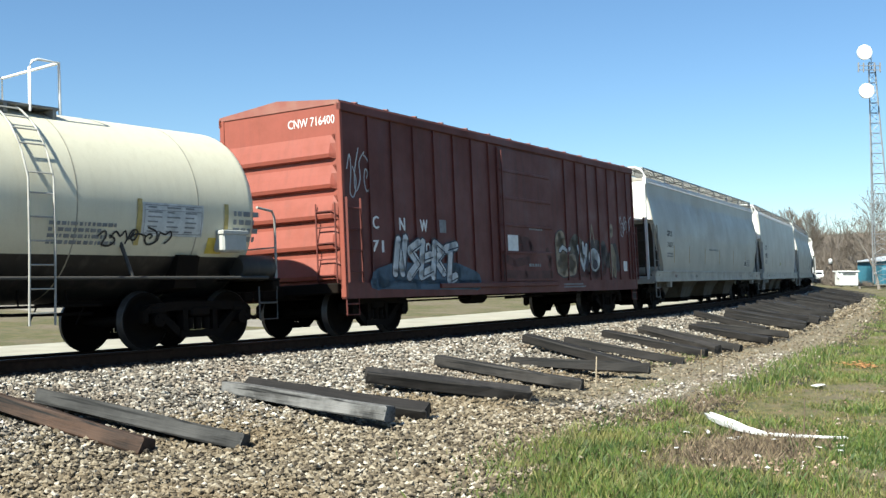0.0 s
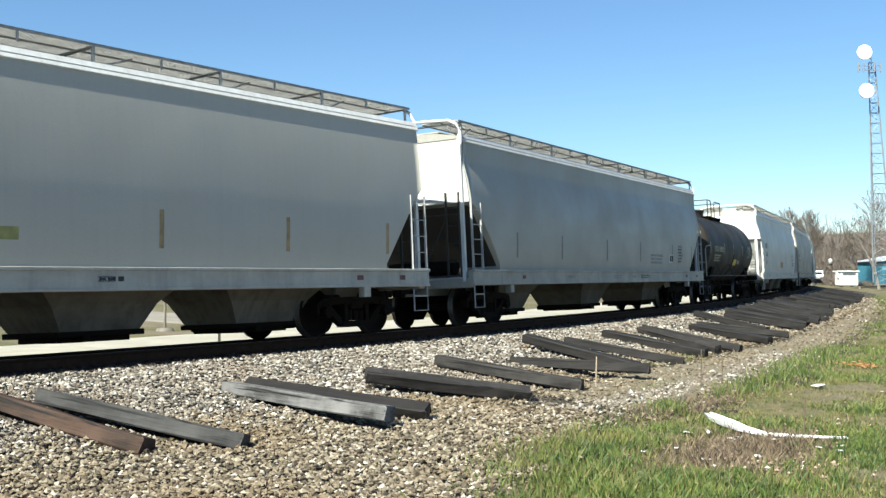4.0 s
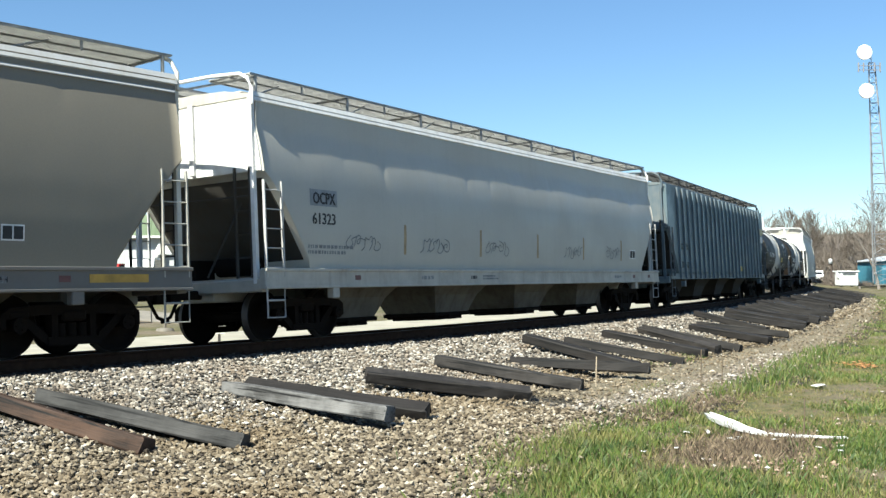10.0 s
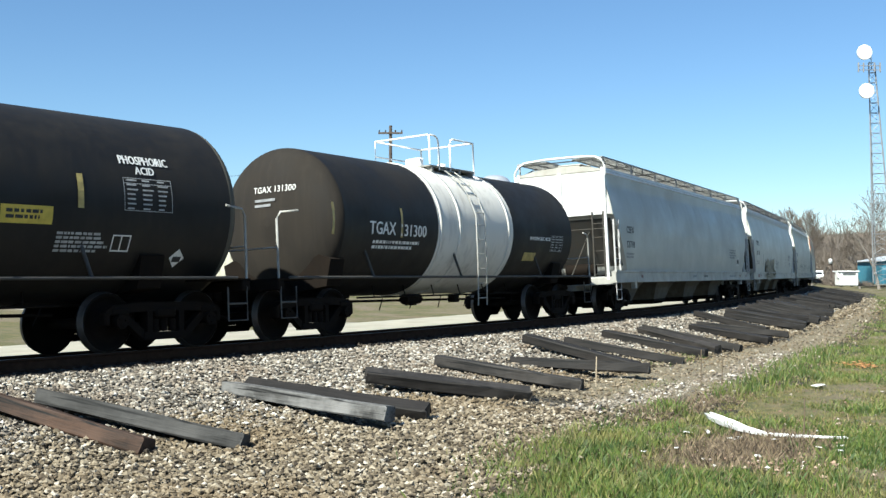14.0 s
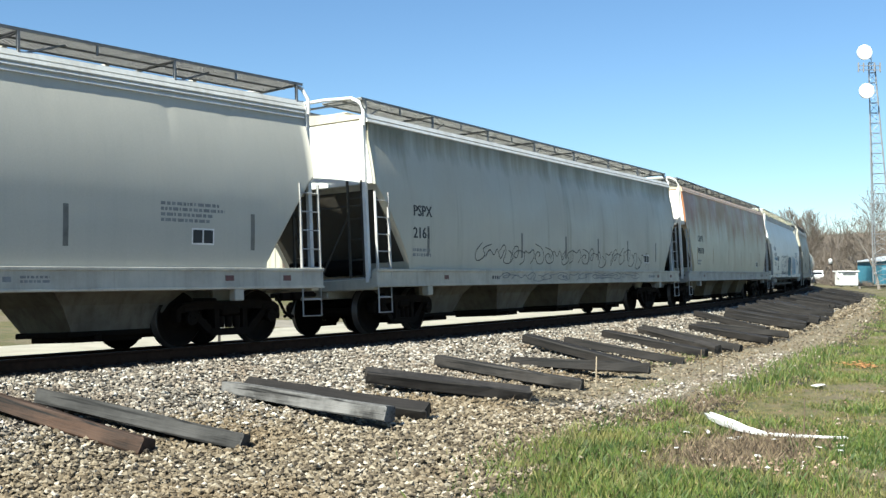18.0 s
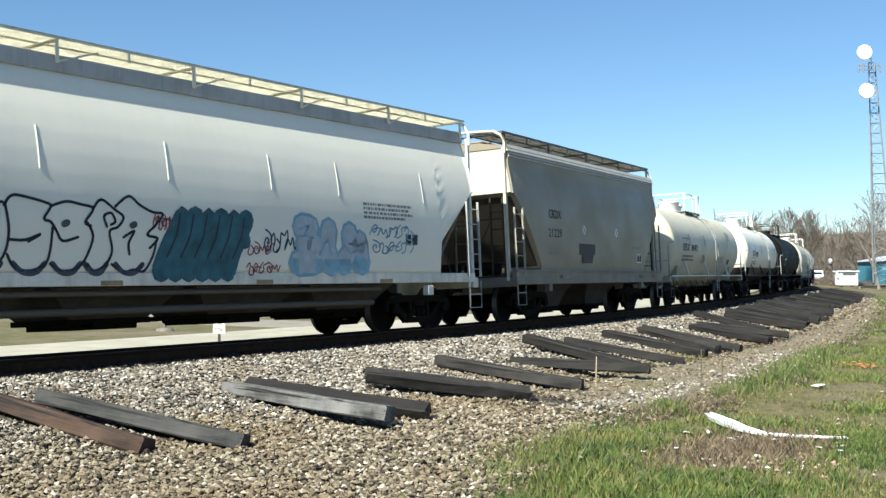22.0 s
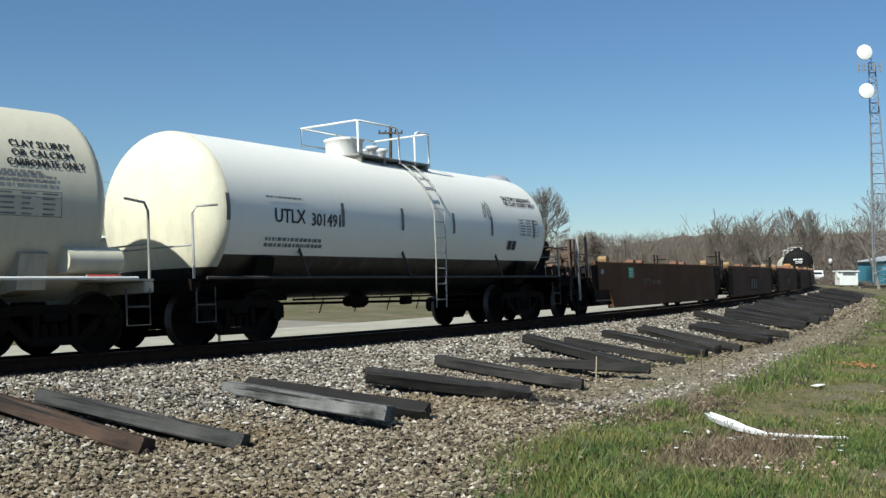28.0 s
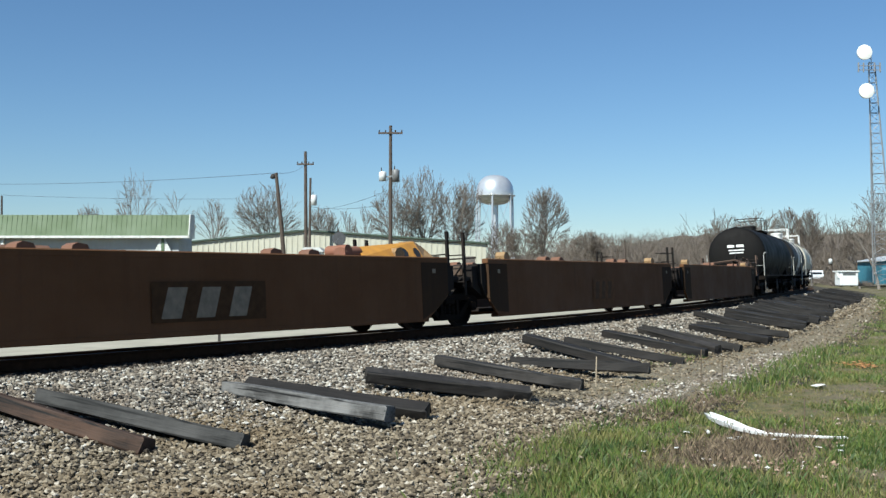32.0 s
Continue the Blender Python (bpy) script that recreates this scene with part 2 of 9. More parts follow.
M_CREOSOTE = old_wood("creosoted_wood", (0.009, 0.0078, 0.007), (0.020, 0.0172, 0.0155), 0.25)
M_CREO_WORN = old_wood("worn_creosoted_wood", (0.012, 0.0105, 0.0095), (0.034, 0.030, 0.027), 0.4)
M_CREO_SLATE = old_wood("slate_creosoted_wood", (0.016, 0.0152, 0.0143), (0.045, 0.043, 0.0405), 0.35)
M_CREO_GREY = old_wood("grey_creosoted_wood", (0.028, 0.0268, 0.0255), (0.125, 0.121, 0.116), 0.55)
M_CREO_BROWN = old_wood("brown_creosoted_wood", (0.018, 0.0115, 0.008), (0.055, 0.031, 0.020), 0.35)
M_TIE = paint("track_tie_wood", (0.022, 0.016, 0.012), 0.9, 0, (0.05, 0.038, 0.028), 0.5, 0.2, 4, 0.4, gloss=0.3)
M_WHITE = paint("white_enamel", (0.78, 0.77, 0.74), 0.5, 0, (0.35, 0.31, 0.26), 0.3, 0.2)
M_LETTER_B = plain("black_lettering", (0.02, 0.02, 0.022), 0.6, 0, 0.3)
M_LETTER_W = plain("white_lettering", (0.72, 0.71, 0.68), 0.6, 0, 0.15)
M_LETTER_FADE = plain("faded_lettering", (0.20, 0.205, 0.21), 0.7, 0, 0.3)
M_LETTER_FINE = plain("thin_marker_ink", (0.06, 0.06, 0.062), 0.7, 0, 0.3)
M_LETTER_TAN = plain("yellowed_lettering", (0.40, 0.36, 0.24), 0.7, 0, 0.3)
M_YELLOW = plain("yellow_sheet", (0.55, 0.42, 0.06), 0.55, 0, 0.2)
M_STRUT = paint("dull_brace_paint", (0.05, 0.047, 0.042), 0.7, 0, (0.05, 0.042, 0.034), 0.5, 0.3, 3)
M_TAPE = plain("amber_reflector_tape", (0.30, 0.21, 0.10), 0.5, 0, 0.3)
M_TAPE_RED = plain("faded_red_tape", (0.12, 0.05, 0.045), 0.6, 0, 0.3)
M_TAPE_G = plain("dark_reflector_tape", (0.14, 0.135, 0.12), 0.5, 0, 0.3)
M_TAPE_Y = plain("yellow_reflector_tape", (0.38, 0.30, 0.10), 0.5, 0, 0.3)

# ---- ground ----
NEAR_PROFILE = [(-400, 0.9), (-46, 0.9), (-14, -0.5), (-3.4, -0.55), (-1.9, -0.22), (1.9, -0.22), (2.3, -0.26), (5.4, -0.75), (8, -0.885), (14, -0.9), (60, -0.85)]


def smooth01(a, b, x):
    t = np.clip((np.asarray(x, float) - a) / (b - a), 0, 1)
    return t * t * (3 - 2 * t)


def lump(x, y, k):
    return (np.sin(x * k + 1.3) * np.cos(y * k * 1.17 + 0.4) + 0.6 * np.sin(x * k * 2.3 + y * k * 1.9) + 0.4 * np.cos(x * k * 3.7 - y * k * 4.1)) / 2


def ground_z(x, y, bed=True):
    """Height of the ground; with bed, of the ballast bed too."""
    s, d = line_of(x, y)
    prof = NEAR_PROFILE if bed else [(-400, 0.9), (-46, 0.9), (-14, -0.5), (-4.6, -0.56), (-3.0, -0.75), (4.8, -0.86), (6.2, -0.81), (8, -0.86), (14, -0.9), (60, -0.85)]
    z = np.interp(d, *zip(*prof))
    z = z + np.where(d > 6, smooth01(45, 170, y) * 0.95 * smooth01(5, 25, d), 0)
    z = z + np.where(d > 6.5, lump(np.asarray(x), np.asarray(y), 1.1) * 0.035 * smooth01(6.5, 9, d), 0)
    far = np.hypot(x, y)
    return z + smooth01(300, 1500, far) * 22


def axis_steps(a, b, fine, coarse):
    mid = list(np.arange(a, b, fine))
    out, q, st = [], b, fine
    while q < 4200:
        out.append(q)
        st = min(st * 1.22, coarse)
        q += st
    lo, q, st = [], a - fine, fine
    while q > -4200:
        lo.append(q)
        st = min(st * 1.22, coarse)
        q -= st
    return np.array(lo[::-1] + mid + out)


def grid_faces(nx, ny):
    i, j = np.meshgrid(np.arange(nx - 1), np.arange(ny - 1), indexing="ij")
    a = (i * ny + j).ravel()
    return np.stack([a, a + ny, a + ny + 1, a + 1], 1)


def ground_material():
    m, ns, ln, b = nodes_of("meadow_soil")
    big = noise_node(ns, ln, 0.35, 5, 0.65)
    mid = noise_node(ns, ln, 2.2, 5, 0.7)
    fine = noise_node(ns, ln, 26, 4, 0.7)
    grass = ramp_node(ns, ln, mid.outputs[0], [(0.3, (0.042, 0.052, 0.013)), (0.5, (0.10, 0.092, 0.03)), (0.7, (0.17, 0.13, 0.06))])
    dirt = ramp_node(ns, ln, fine.outputs[0], [(0.3, (0.09, 0.068, 0.04)), (0.7, (0.22, 0.175, 0.115))])
    c = mix_node(ns, ln, ramp_node(ns, ln, big.outputs[0], [(0.46, 0), (0.62, 1)]).outputs[0], grass.outputs[0], dirt.outputs[0])
    c = mix_node(ns, ln, 0.5, c, fine.outputs[0], "OVERLAY")
    ln.new(c, b.inputs["Base Color"])
    b.inputs["Roughness"].default_value = 0.95
    bump_node(ns, ln, b, fine.outputs[0], 0.6, 0.05)
    return m


M_GROUND = ground_material()
gx, gy = axis_steps(-45, 60, 1.0, 160), axis_steps(-6, 100, 1.0, 160)
GX, GY = np.meshgrid(gx, gy, indexing="ij")
GZ = ground_z(GX.ravel(), GY.ravel(), False)
ground = new("ground", raw_mesh("ground", np.stack([GX.ravel(), GY.ravel(), GZ], 1), grid_faces(len(gx), len(gy)), M_GROUND, True))
tagged(ground, "rough spring grass with bare dirt beside the railway", "ground", kind="structure")


def strip(name, s_list, d_list, height, material, smooth=True):
    """A sheet that follows the line of the track."""
    S, D = np.meshgrid(s_list, d_list, indexing="ij")
    x, y, _ = line_at(S.ravel(), D.ravel())
    return new(name, raw_mesh(name, np.stack([x, y, height(S.ravel(), D.ravel(), x, y)], 1), grid_faces(len(s_list), len(d_list)), material, smooth))


def ballast_material(name, tone, soil):
    m, ns, ln, b = nodes_of(name)
    tc = ns.new("ShaderNodeTexCoord")
    v = ns.new("ShaderNodeTexVoronoi")
    v.inputs["Scale"].default_value = 22
    ln.new(tc.outputs["Object"], v.inputs["Vector"])
    sepc = ns.new("ShaderNodeSeparateColor")
    ln.new(v.outputs["Color"], sepc.inputs[0])
    c = ramp_node(ns, ln, sepc.outputs[0], [(p, tuple(q * w for q, w in zip(k, tone))) for p, k in ((0.0, (0.05, 0.043, 0.032)), (0.4, (0.147, 0.13, 0.096)), (0.75, (0.257, 0.23, 0.172)), (1.0, (0.42, 0.385, 0.31)))])
    # darkens the colour towards each stone's rim: painted shade of the gaps
    edge = ramp_node(ns, ln, v.outputs["Distance"], [(0.15, 1), (0.75, 0.15)])
    big = noise_node(ns, ln, 0.8, 4)
    col = mix_node(ns, ln, 1.0, c.outputs[0], edge.outputs[0], "MULTIPLY")
    col = mix_node(ns, ln, ramp_node(ns, ln, big.outputs[0], [(0.45, 0), (0.7, 0.6)]).outputs[0], col, soil)
    ln.new(col, b.inputs["Base Color"])
    b.inputs["Roughness"].default_value = 0.9
    bump_node(ns, ln, b, edge.outputs[0], 0.9, 0.04)
    return m


M_BALLAST = ballast_material("crushed_stone", (0.52, 0.48, 0.40), (0.10, 0.076, 0.046))
# dark brown stone: the shadow under the train put into the colour
M_BED_SHADE = ballast_material("shaded_bed_stone", (0.46, 0.28, 0.17), (0.046, 0.027, 0.015))
M_BED_SHADE.node_tree.nodes["Principled BSDF"].inputs["Specular IOR Level"].default_value = 0.1


def grass_line(s):
    """Where grass takes over from stone, in metres from the track."""
    return np.interp(s, [0, 7.9, 9.1, 10.5, 12.5, 13.4, 15, 17.7, 19.3, 24.4, 33.7, 50, 71], [10.1, 8.85, 8.35, 7.86, 7.4, 7.7, 7.9, 7.8, 8.0, 7.45, 7.0, 6.6, 6.4])


def bed_z(s, d, x, y):
    z = np.interp(d, *zip(*NEAR_PROFILE))
    z = z + lump(x, y, 3.1) * 0.018 + lump(x, y, 9.0) * 0.012
    z = z - CANT * np.clip(-d, -1.9, 1.9) * 0.6
    edge = np.minimum(d + 4.2, grass_line(s) + 0.9 + lump(x, y, 0.8) * 0.7 - d)
    return z - (1 - smooth01(0, 0.5, edge)) * 0.28


bed = strip("ballast", np.concatenate([np.arange(-25, 60, 0.35), np.arange(60, 420, 3.0)]), np.arange(-4.2, 12.01, 0.3), bed_z, M_BALLAST)
tagged(bed, "pale crushed stone ballast with a sloping shoulder", "ballast", kind="structure")

# strip along the rails that carries the painted train shadow
dark_bed = strip("track_bed", np.concatenate([np.arange(-25, 60, 0.35), np.arange(60, 420, 3.0)]), np.arange(-1.7, 1.75, 0.28), lambda s, d, x, y: bed_z(s, d, x, y) + 0.006 - 0.03 * (np.abs(d) > 1.6), M_BED_SHADE)
tagged(dark_bed, "dark oil-stained ballast between and beside the rails", "ballast", kind="structure")


def dirt_material():
    m, ns, ln, b = nodes_of("trodden_dirt")
    big, fine = noise_node(ns, ln, 1.6, 5, 0.65), noise_node(ns, ln, 22, 6, 0.8)
    c = ramp_node(ns, ln, fine.outputs[0], [(0.35, (0.085, 0.068, 0.044)), (0.52, (0.185, 0.152, 0.098)), (0.68, (0.34, 0.285, 0.195))])
    ln.new(mix_node(ns, ln, ramp_node(ns, ln, big.outputs[0], [(0.45, 0), (0.7, 0.6)]).outputs[0], c.outputs[0], (0.15, 0.128, 0.068)), b.inputs["Base Color"])
    b.inputs["Roughness"].default_value = 0.95
    bump_node(ns, ln, b, fine.outputs[0], 0.8, 0.03)
    return m


def shoulder_z(s, d, x, y):
    e = d - grass_line(s)
    inner = d - 5.6 - 0.35 * lump(x, y, 1.3)
    hide = smooth01(-0.3, 0.25, inner + 0.3 * lump(x, y, 3.3)) * smooth01(0.35, -0.15, e + 0.3 * lump(x, y, 2.1))
    return bed_z(s, d, x, y) + 0.028 - 0.10 * (1 - hide * smooth01(11.5, 15, s + lump(x, y, 2.2)))


shoulder = strip("dirt_shoulder", np.arange(11, 90, 0.24), np.arange(4.6, 9.6, 0.16), shoulder_z, dirt_material())
tagged(shoulder, "trodden tan dirt along the foot of the ballast", "dirt", kind="structure")

M_ROAD = plain("worn_asphalt", (0.34, 0.312, 0.245), 0.9, 0, 0.18, 1.2, 0.3, 60)
road = strip("road", np.arange(-60, 560, 2.0), np.array([-8.3, -8.2, -7.2, -6.2, -5.2, -4.3, -4.2]),
             lambda s, d, x, y: -0.43 + 0.03 * (1 - ((d + 6.2) / 2.1) ** 2) - 0.08 * ((d < -8.25) | (d > -4.25)), M_ROAD)
tagged(road, "sun-bleached asphalt road beside the track", "road", kind="structure")

# ---- track ----
track = thing("track", "single standard-gauge track on creosoted crossties", "track", kind="structure")
RAIL_PROFILE = [(-0.075, -0.185), (0.075, -0.185), (0.075, -0.175), (0.012, -0.155), (0.010, -0.045), (0.036, -0.035), (0.036, -0.004), (0.030, 0.0), (-0.030, 0.0), (-0.036, -0.004), (-0.036, -0.035), (-0.010, -0.045), (-0.012, -0.155), (-0.075, -0.175)]


def rail_mesh(off):
    ss = np.concatenate([np.arange(-40, 130, 1.0), np.arange(130, 420, 4.0)])
    n = len(RAIL_PROFILE)
    pts = []
    for a, z in RAIL_PROFILE:
        x, y, _ = line_at(ss, off + a)
        pts.append(np.stack([x, y, np.full(len(ss), z + off * CANT)], 1))
    v = np.stack(pts, 1).reshape(-1, 3)
    i, k = np.meshgrid(np.arange(len(ss) - 1), np.arange(n), indexing="ij")
    a, b = (i * n + k).ravel(), (i * n + (k + 1) % n).ravel()
    me = raw_mesh("rail", v, np.stack([a, b, b + n, a + n], 1), M_RAIL)
    me.materials.append(M_SHINE)
    idx = np.where(np.tile(np.isin(np.arange(n), (6, 7, 8)), len(ss) - 1), 1, 0)
    me.polygons.foreach_set("material_index", idx.astype(np.int32))
    return me


for off in (0.7525, -0.7525):
    part("rail", rail_mesh(off), None, track, "rust-brown steel rail with a worn bright top")

tie_mesh = Shape().box(-0.115, 0.115, -1.3, 1.3, -0.37, -0.19, 0.012).mesh("crosstie", M_TIE)
plate_mesh = Shape().box(-0.1, 0.1, -0.18, 0.18, -0.19, -0.17, 0.006).box(-0.07, -0.05, -0.1, -0.07, -0.17, -0.14).box(0.05, 0.07, 0.07, 0.1, -0.17, -0.14).box(-0.02, 0.0, 0.08, 0.11, -0.17, -0.135).mesh("tie_plate", M_RAIL)
rng = random.Random(3)
for i in range(150):
    s = -6 + i * 0.53
    x, y, h = line_at(s, rng.uniform(-0.04, 0.04))
    ob = part("crosstie", tie_mesh, None, track)
    ob.matrix_basis = Matrix.Translation((x, y, -0.004)) @ Euler((0, 0, math.pi / 2 - h + rng.uniform(-0.02, 0.02))).to_matrix().to_4x4() @ Euler((-CANT, 0, 0)).to_matrix().to_4x4()
    if i < 90:
        for off in (0.7525, -0.7525):
            p = part("tie_plate", plate_mesh, None, ob)
            p.location = (0, -off, 0.003)

# ---- loose ties thrown down beside the track: upper end s, d, lift; lower end s, d, lift; roll in degrees; wood ----
LOOSE = [(6.23, 2.79, 0.10, 6.77, 5.25, 0.03, -13, M_CREO_BROWN), (6.76, 3.34, 0.14, 7.73, 5.73, 0.03, -15, M_CREO_SLATE), (9.53, 3.44, 0.02, 9.85, 6.08, 0.16, -6, M_CREO_GREY), (9.85, 3.70, 0.07, 10.70, 5.88, 0.10, 26, M_CREOSOTE),
         (11.72, 4.16, 0.18, 13.47, 5.87, 0.06, 20, M_CREO_WORN), (14.42, 3.58, 0.09, 15.01, 6.01, 0.07, 0, M_CREO_WORN), (16.59, 4.06, 0.01, 17.18, 6.10, 0.20, -8, M_CREOSOTE), (18.54, 3.07, 0.18, 18.46, 5.58, 0.07, 4, M_CREOSOTE)]
LOOSE += [(20.07, 3.41, 0.08, 20.55, 5.61, 0.05, -5, M_CREOSOTE), (22.74, 3.12, 0.07, 22.63, 5.54, 0.08, 4, M_CREOSOTE), (24.93, 3.22, 0.10, 23.89, 5.52, 0.08, 13, M_CREO_WORN), (24.83, 3.39, 0.15, 24.65, 5.77, 0.09, -10, M_CREOSOTE),
          (28.50, 3.50, 0.06, 27.66, 5.87, 0.12, 5, M_CREOSOTE), (29.63, 3.41, 0.07, 29.93, 5.84, 0.16, -6, M_CREOSOTE), (32.50, 2.53, 0.16, 31.76, 4.93, 0.08, -3, M_CREOSOTE)]
rng = random.Random(11)
s = 34.4
while s < 94:
    k = rng.uniform(-0.2, 1.3)
    d0 = float(np.interp(s, [35, 42, 53, 60, 70, 95], [2.9, 2.6, 2.1, 2.3, 2.55, 2.65])) + rng.uniform(-0.12, 0.3)
    LOOSE.append((s, d0, rng.choice((0.06, 0.12, 0.22)), s + k, d0 + math.sqrt(2.55 ** 2 - k * k), rng.choice((0.06, 0.12, 0.2)), rng.uniform(-8, 8), M_CREOSOTE))
    s += rng.uniform(0.35, 1.05)


def worn_tie():
    """A used tie: corners knocked off, edges wavering a little."""
    r = random.Random(8)
    ring = [(-0.115, 0.016), (-0.1, 0.0), (0.1, 0.0), (0.115, 0.016), (0.115, 0.168), (0.098, 0.187), (-0.098, 0.187), (-0.115, 0.168)]
    v = [(x + (r.uniform(-0.02, 0.02) if abs(x) > 1.2 else 0), y + r.uniform(-0.008, 0.008), z + r.uniform(-0.007, 0.007)) for x in (-1.29, -1.24, -0.62, -0.2, 0.25, 0.7, 1.23, 1.29) for y, z in ring]
    f = [(i * 8 + k, (i + 1) * 8 + k, (i + 1) * 8 + (k + 1) % 8, i * 8 + (k + 1) % 8) for i in range(7) for k in range(8)]
    return Shape().add(v, [q[::-1] for q in f] + [tuple(range(8)), tuple(range(56, 64))[::-1]])


loose_mesh = {}
for mt in (M_CREOSOTE, M_CREO_WORN, M_CREO_SLATE, M_CREO_GREY, M_CREO_BROWN):
    loose_mesh[mt.name] = worn_tie().mesh("loose_tie", mt)
WOODS = {"worn_creosoted_wood": "scuffed charcoal-black crosstie lying on the ballast slope", "creosoted_wood": "black creosoted wooden crosstie lying on the ballast slope", "slate_creosoted_wood": "dark slate-grey creosoted crosstie lying on the ballast slope", "grey_creosoted_wood": "weathered grey wooden crosstie lying on the ballast slope", "brown_creosoted_wood": "reddish brown wooden crosstie lying on the ballast slope"}
for s0, d0, l0, s1, d1, l1, roll, mt in LOOSE:
    x0, y0, _ = line_at(s0, d0)
    x1, y1, _ = line_at(s1, d1)
    z0, z1 = np.interp([d0, d1], *zip(*NEAR_PROFILE))
    a, b = Vector((x0, y0, z0 + l0)), Vector((x1, y1, z1 + l1))
    ob = new("loose_tie", loose_mesh[mt.name])
    ux = (b - a).normalized()
    uy = Vector((0, 0, 1)).cross(ux).normalized()
    m = Matrix((ux, uy, ux.cross(uy))).transposed().to_4x4()
    ob.matrix_basis = Matrix.Translation((a + b) / 2 + Vector((0, 0, 0.005))) @ m @ pose(0, 0, 0, roll, 0, 0)
    tagged(ob, WOODS[mt.name], "railroad tie", "loose ties beside the track")

# ---- the train: running gear ----
TRAIN, WHEELS = [], []
R_WHEEL = 0.457


def make_wheelset():
    s = Shape()
    s.lathe([(-1.12, 0.075), (-1.1, 0.075), (-0.83, 0.085), (0.83, 0.085), (1.1, 0.075), (1.12, 0.075)], 12, "y")
    for q in (-1, 1):
        prof = [(0.68, 0.12), (0.68, 0.40), (0.675, 0.478), (0.705, 0.482), (0.715, 0.458), (0.80, 0.455), (0.81, 0.445), (0.81, 0.385), (0.77, 0.37), (0.745, 0.19), (0.80, 0.16), (0.82, 0.10)]
        s.lathe(prof if q > 0 else [(-a, r) for a, r in prof[::-1]], 30, "y")
        s.tube([(0, q * 1.10, 0), (0, q * 1.17, 0)], 0.11, 14)
        for k in range(3):
            a = k * 2.094
            s.tube([(0.06 * math.cos(a), q * 1.17, 0.06 * math.sin(a)), (0.06 * math.cos(a), q * 1.19, 0.06 * math.sin(a))], 0.018, 6)
    return s


def make_side_frame():
    s = Shape()
    for y0, y1 in ((-1.10, -0.93),):
        top = [(-1.12, 0.62), (-1.0, 0.70), (-0.55, 0.74), (0.55, 0.74), (1.0, 0.70), (1.12, 0.62), (1.06, 0.56), (0.5, 0.60), (-0.5, 0.60), (-1.06, 0.56)]
        s.prism(top, "y", y0, y1)
        s.prism([(-0.42, 0.16), (0.42, 0.16), (0.42, 0.28), (-0.42, 0.28)], "y", y0, y1)
        for q in (-1, 1):
            arm = [(q * 0.40, 0.16), (q * 0.52, 0.24), (q * 0.86, 0.54), (q * 0.78, 0.62), (q * 0.42, 0.32)]
            s.prism(arm if q > 0 else arm[::-1], "y", y0 + 0.02, y1 - 0.02)
            s.box(min(q * 0.36, q * 0.26), max(q * 0.36, q * 0.26), y0, y1, 0.26, 0.64)
            s.box(q * 0.86 - 0.15, q * 0.86 + 0.15, y0 - 0.02, y1 + 0.02, 0.555, 0.66, 0.02)
            s.box(q * 1.09 - 0.05, q * 1.09 + 0.05, y0, y1, 0.40, 0.62, 0.02)
    return s


def make_spring():
    prof = []
    for k in range(8):
        prof += [(0.285 + k * 0.026, 0.058), (0.298 + k * 0.026, 0.078)]
    return Shape().lathe(prof, 8, "z")


def make_bolster():
    s = Shape().box(-0.2, 0.2, -1.12, 1.12, 0.50, 0.66, 0.03).box(-0.28, 0.28, -0.5, 0.5, 0.52, 0.80, 0.05)
    for q in (-1, 1):
        s.box(q * 0.36 - 0.04, q * 0.36 + 0.04, -0.85, 0.85, 0.36, 0.44)
        s.box(q * 0.42 - 0.06, q * 0.42 + 0.06, -0.80, -0.70, 0.30, 0.60, 0.02).box(q * 0.42 - 0.06, q * 0.42 + 0.06, 0.70, 0.80, 0.30, 0.60, 0.02)
    s.tube([(-0.36, 0, 0.4), (0.3, 0.1, 0.55)], 0.03, 6)
    return s


ME_WHEELSET = make_wheelset().mesh("wheelset", M_WHEEL)
ME_WHEELSET.materials.append(M_TREAD)
ME_WHEELSET.polygons.foreach_set("material_index", [1 if 0.69 < abs(p.center.y) < 0.815 and 0.435 < math.hypot(p.center.x, p.center.z) < 0.47 else 0 for p in ME_WHEELSET.polygons])
ME_FRAME = make_side_frame().mesh("side_frame", M_IRON)
ME_SPRING = make_spring().mesh("coil_spring", M_IRON)
ME_BOLSTER = make_bolster().mesh("bogie", M_IRON)


def bogie(car, x):
    b = part("bogie", ME_BOLSTER, None, car, "black cast-steel freight bogie", (x, 0, 0))
    for q in (-1, 1):
        ob = part("side_frame", ME_FRAME, None, b)
        if q > 0:
            ob.rotation_euler = (0, 0, math.pi)
        for dx in (-0.17, 0.0, 0.17):
            part("coil_spring", ME_SPRING, None, b, "", (dx, q * 1.02, 0))
    for q in (-1, 1):
        w = part("wheelset", ME_WHEELSET, None, b, "", (q * 0.88, 0, R_WHEEL))
        WHEELS.append((w, car, q * 0.88))
    return b


def make_coupler():
    s = Shape().box(-0.05, 0.62, -0.075, 0.075, 0.78, 0.94, 0.02).box(0.55, 0.80, -0.13, 0.10, 0.72, 0.99, 0.03).box(0.72, 0.86, 0.06, 0.16, 0.74, 0.97, 0.03)
    return s.tube([(0.3, -0.22, 0.85), (0.5, -0.24, 0.5), (0.8, -0.15, 0.42)], 0.03, 6)


ME_COUPLER = make_coupler().mesh("coupler", M_IRON)


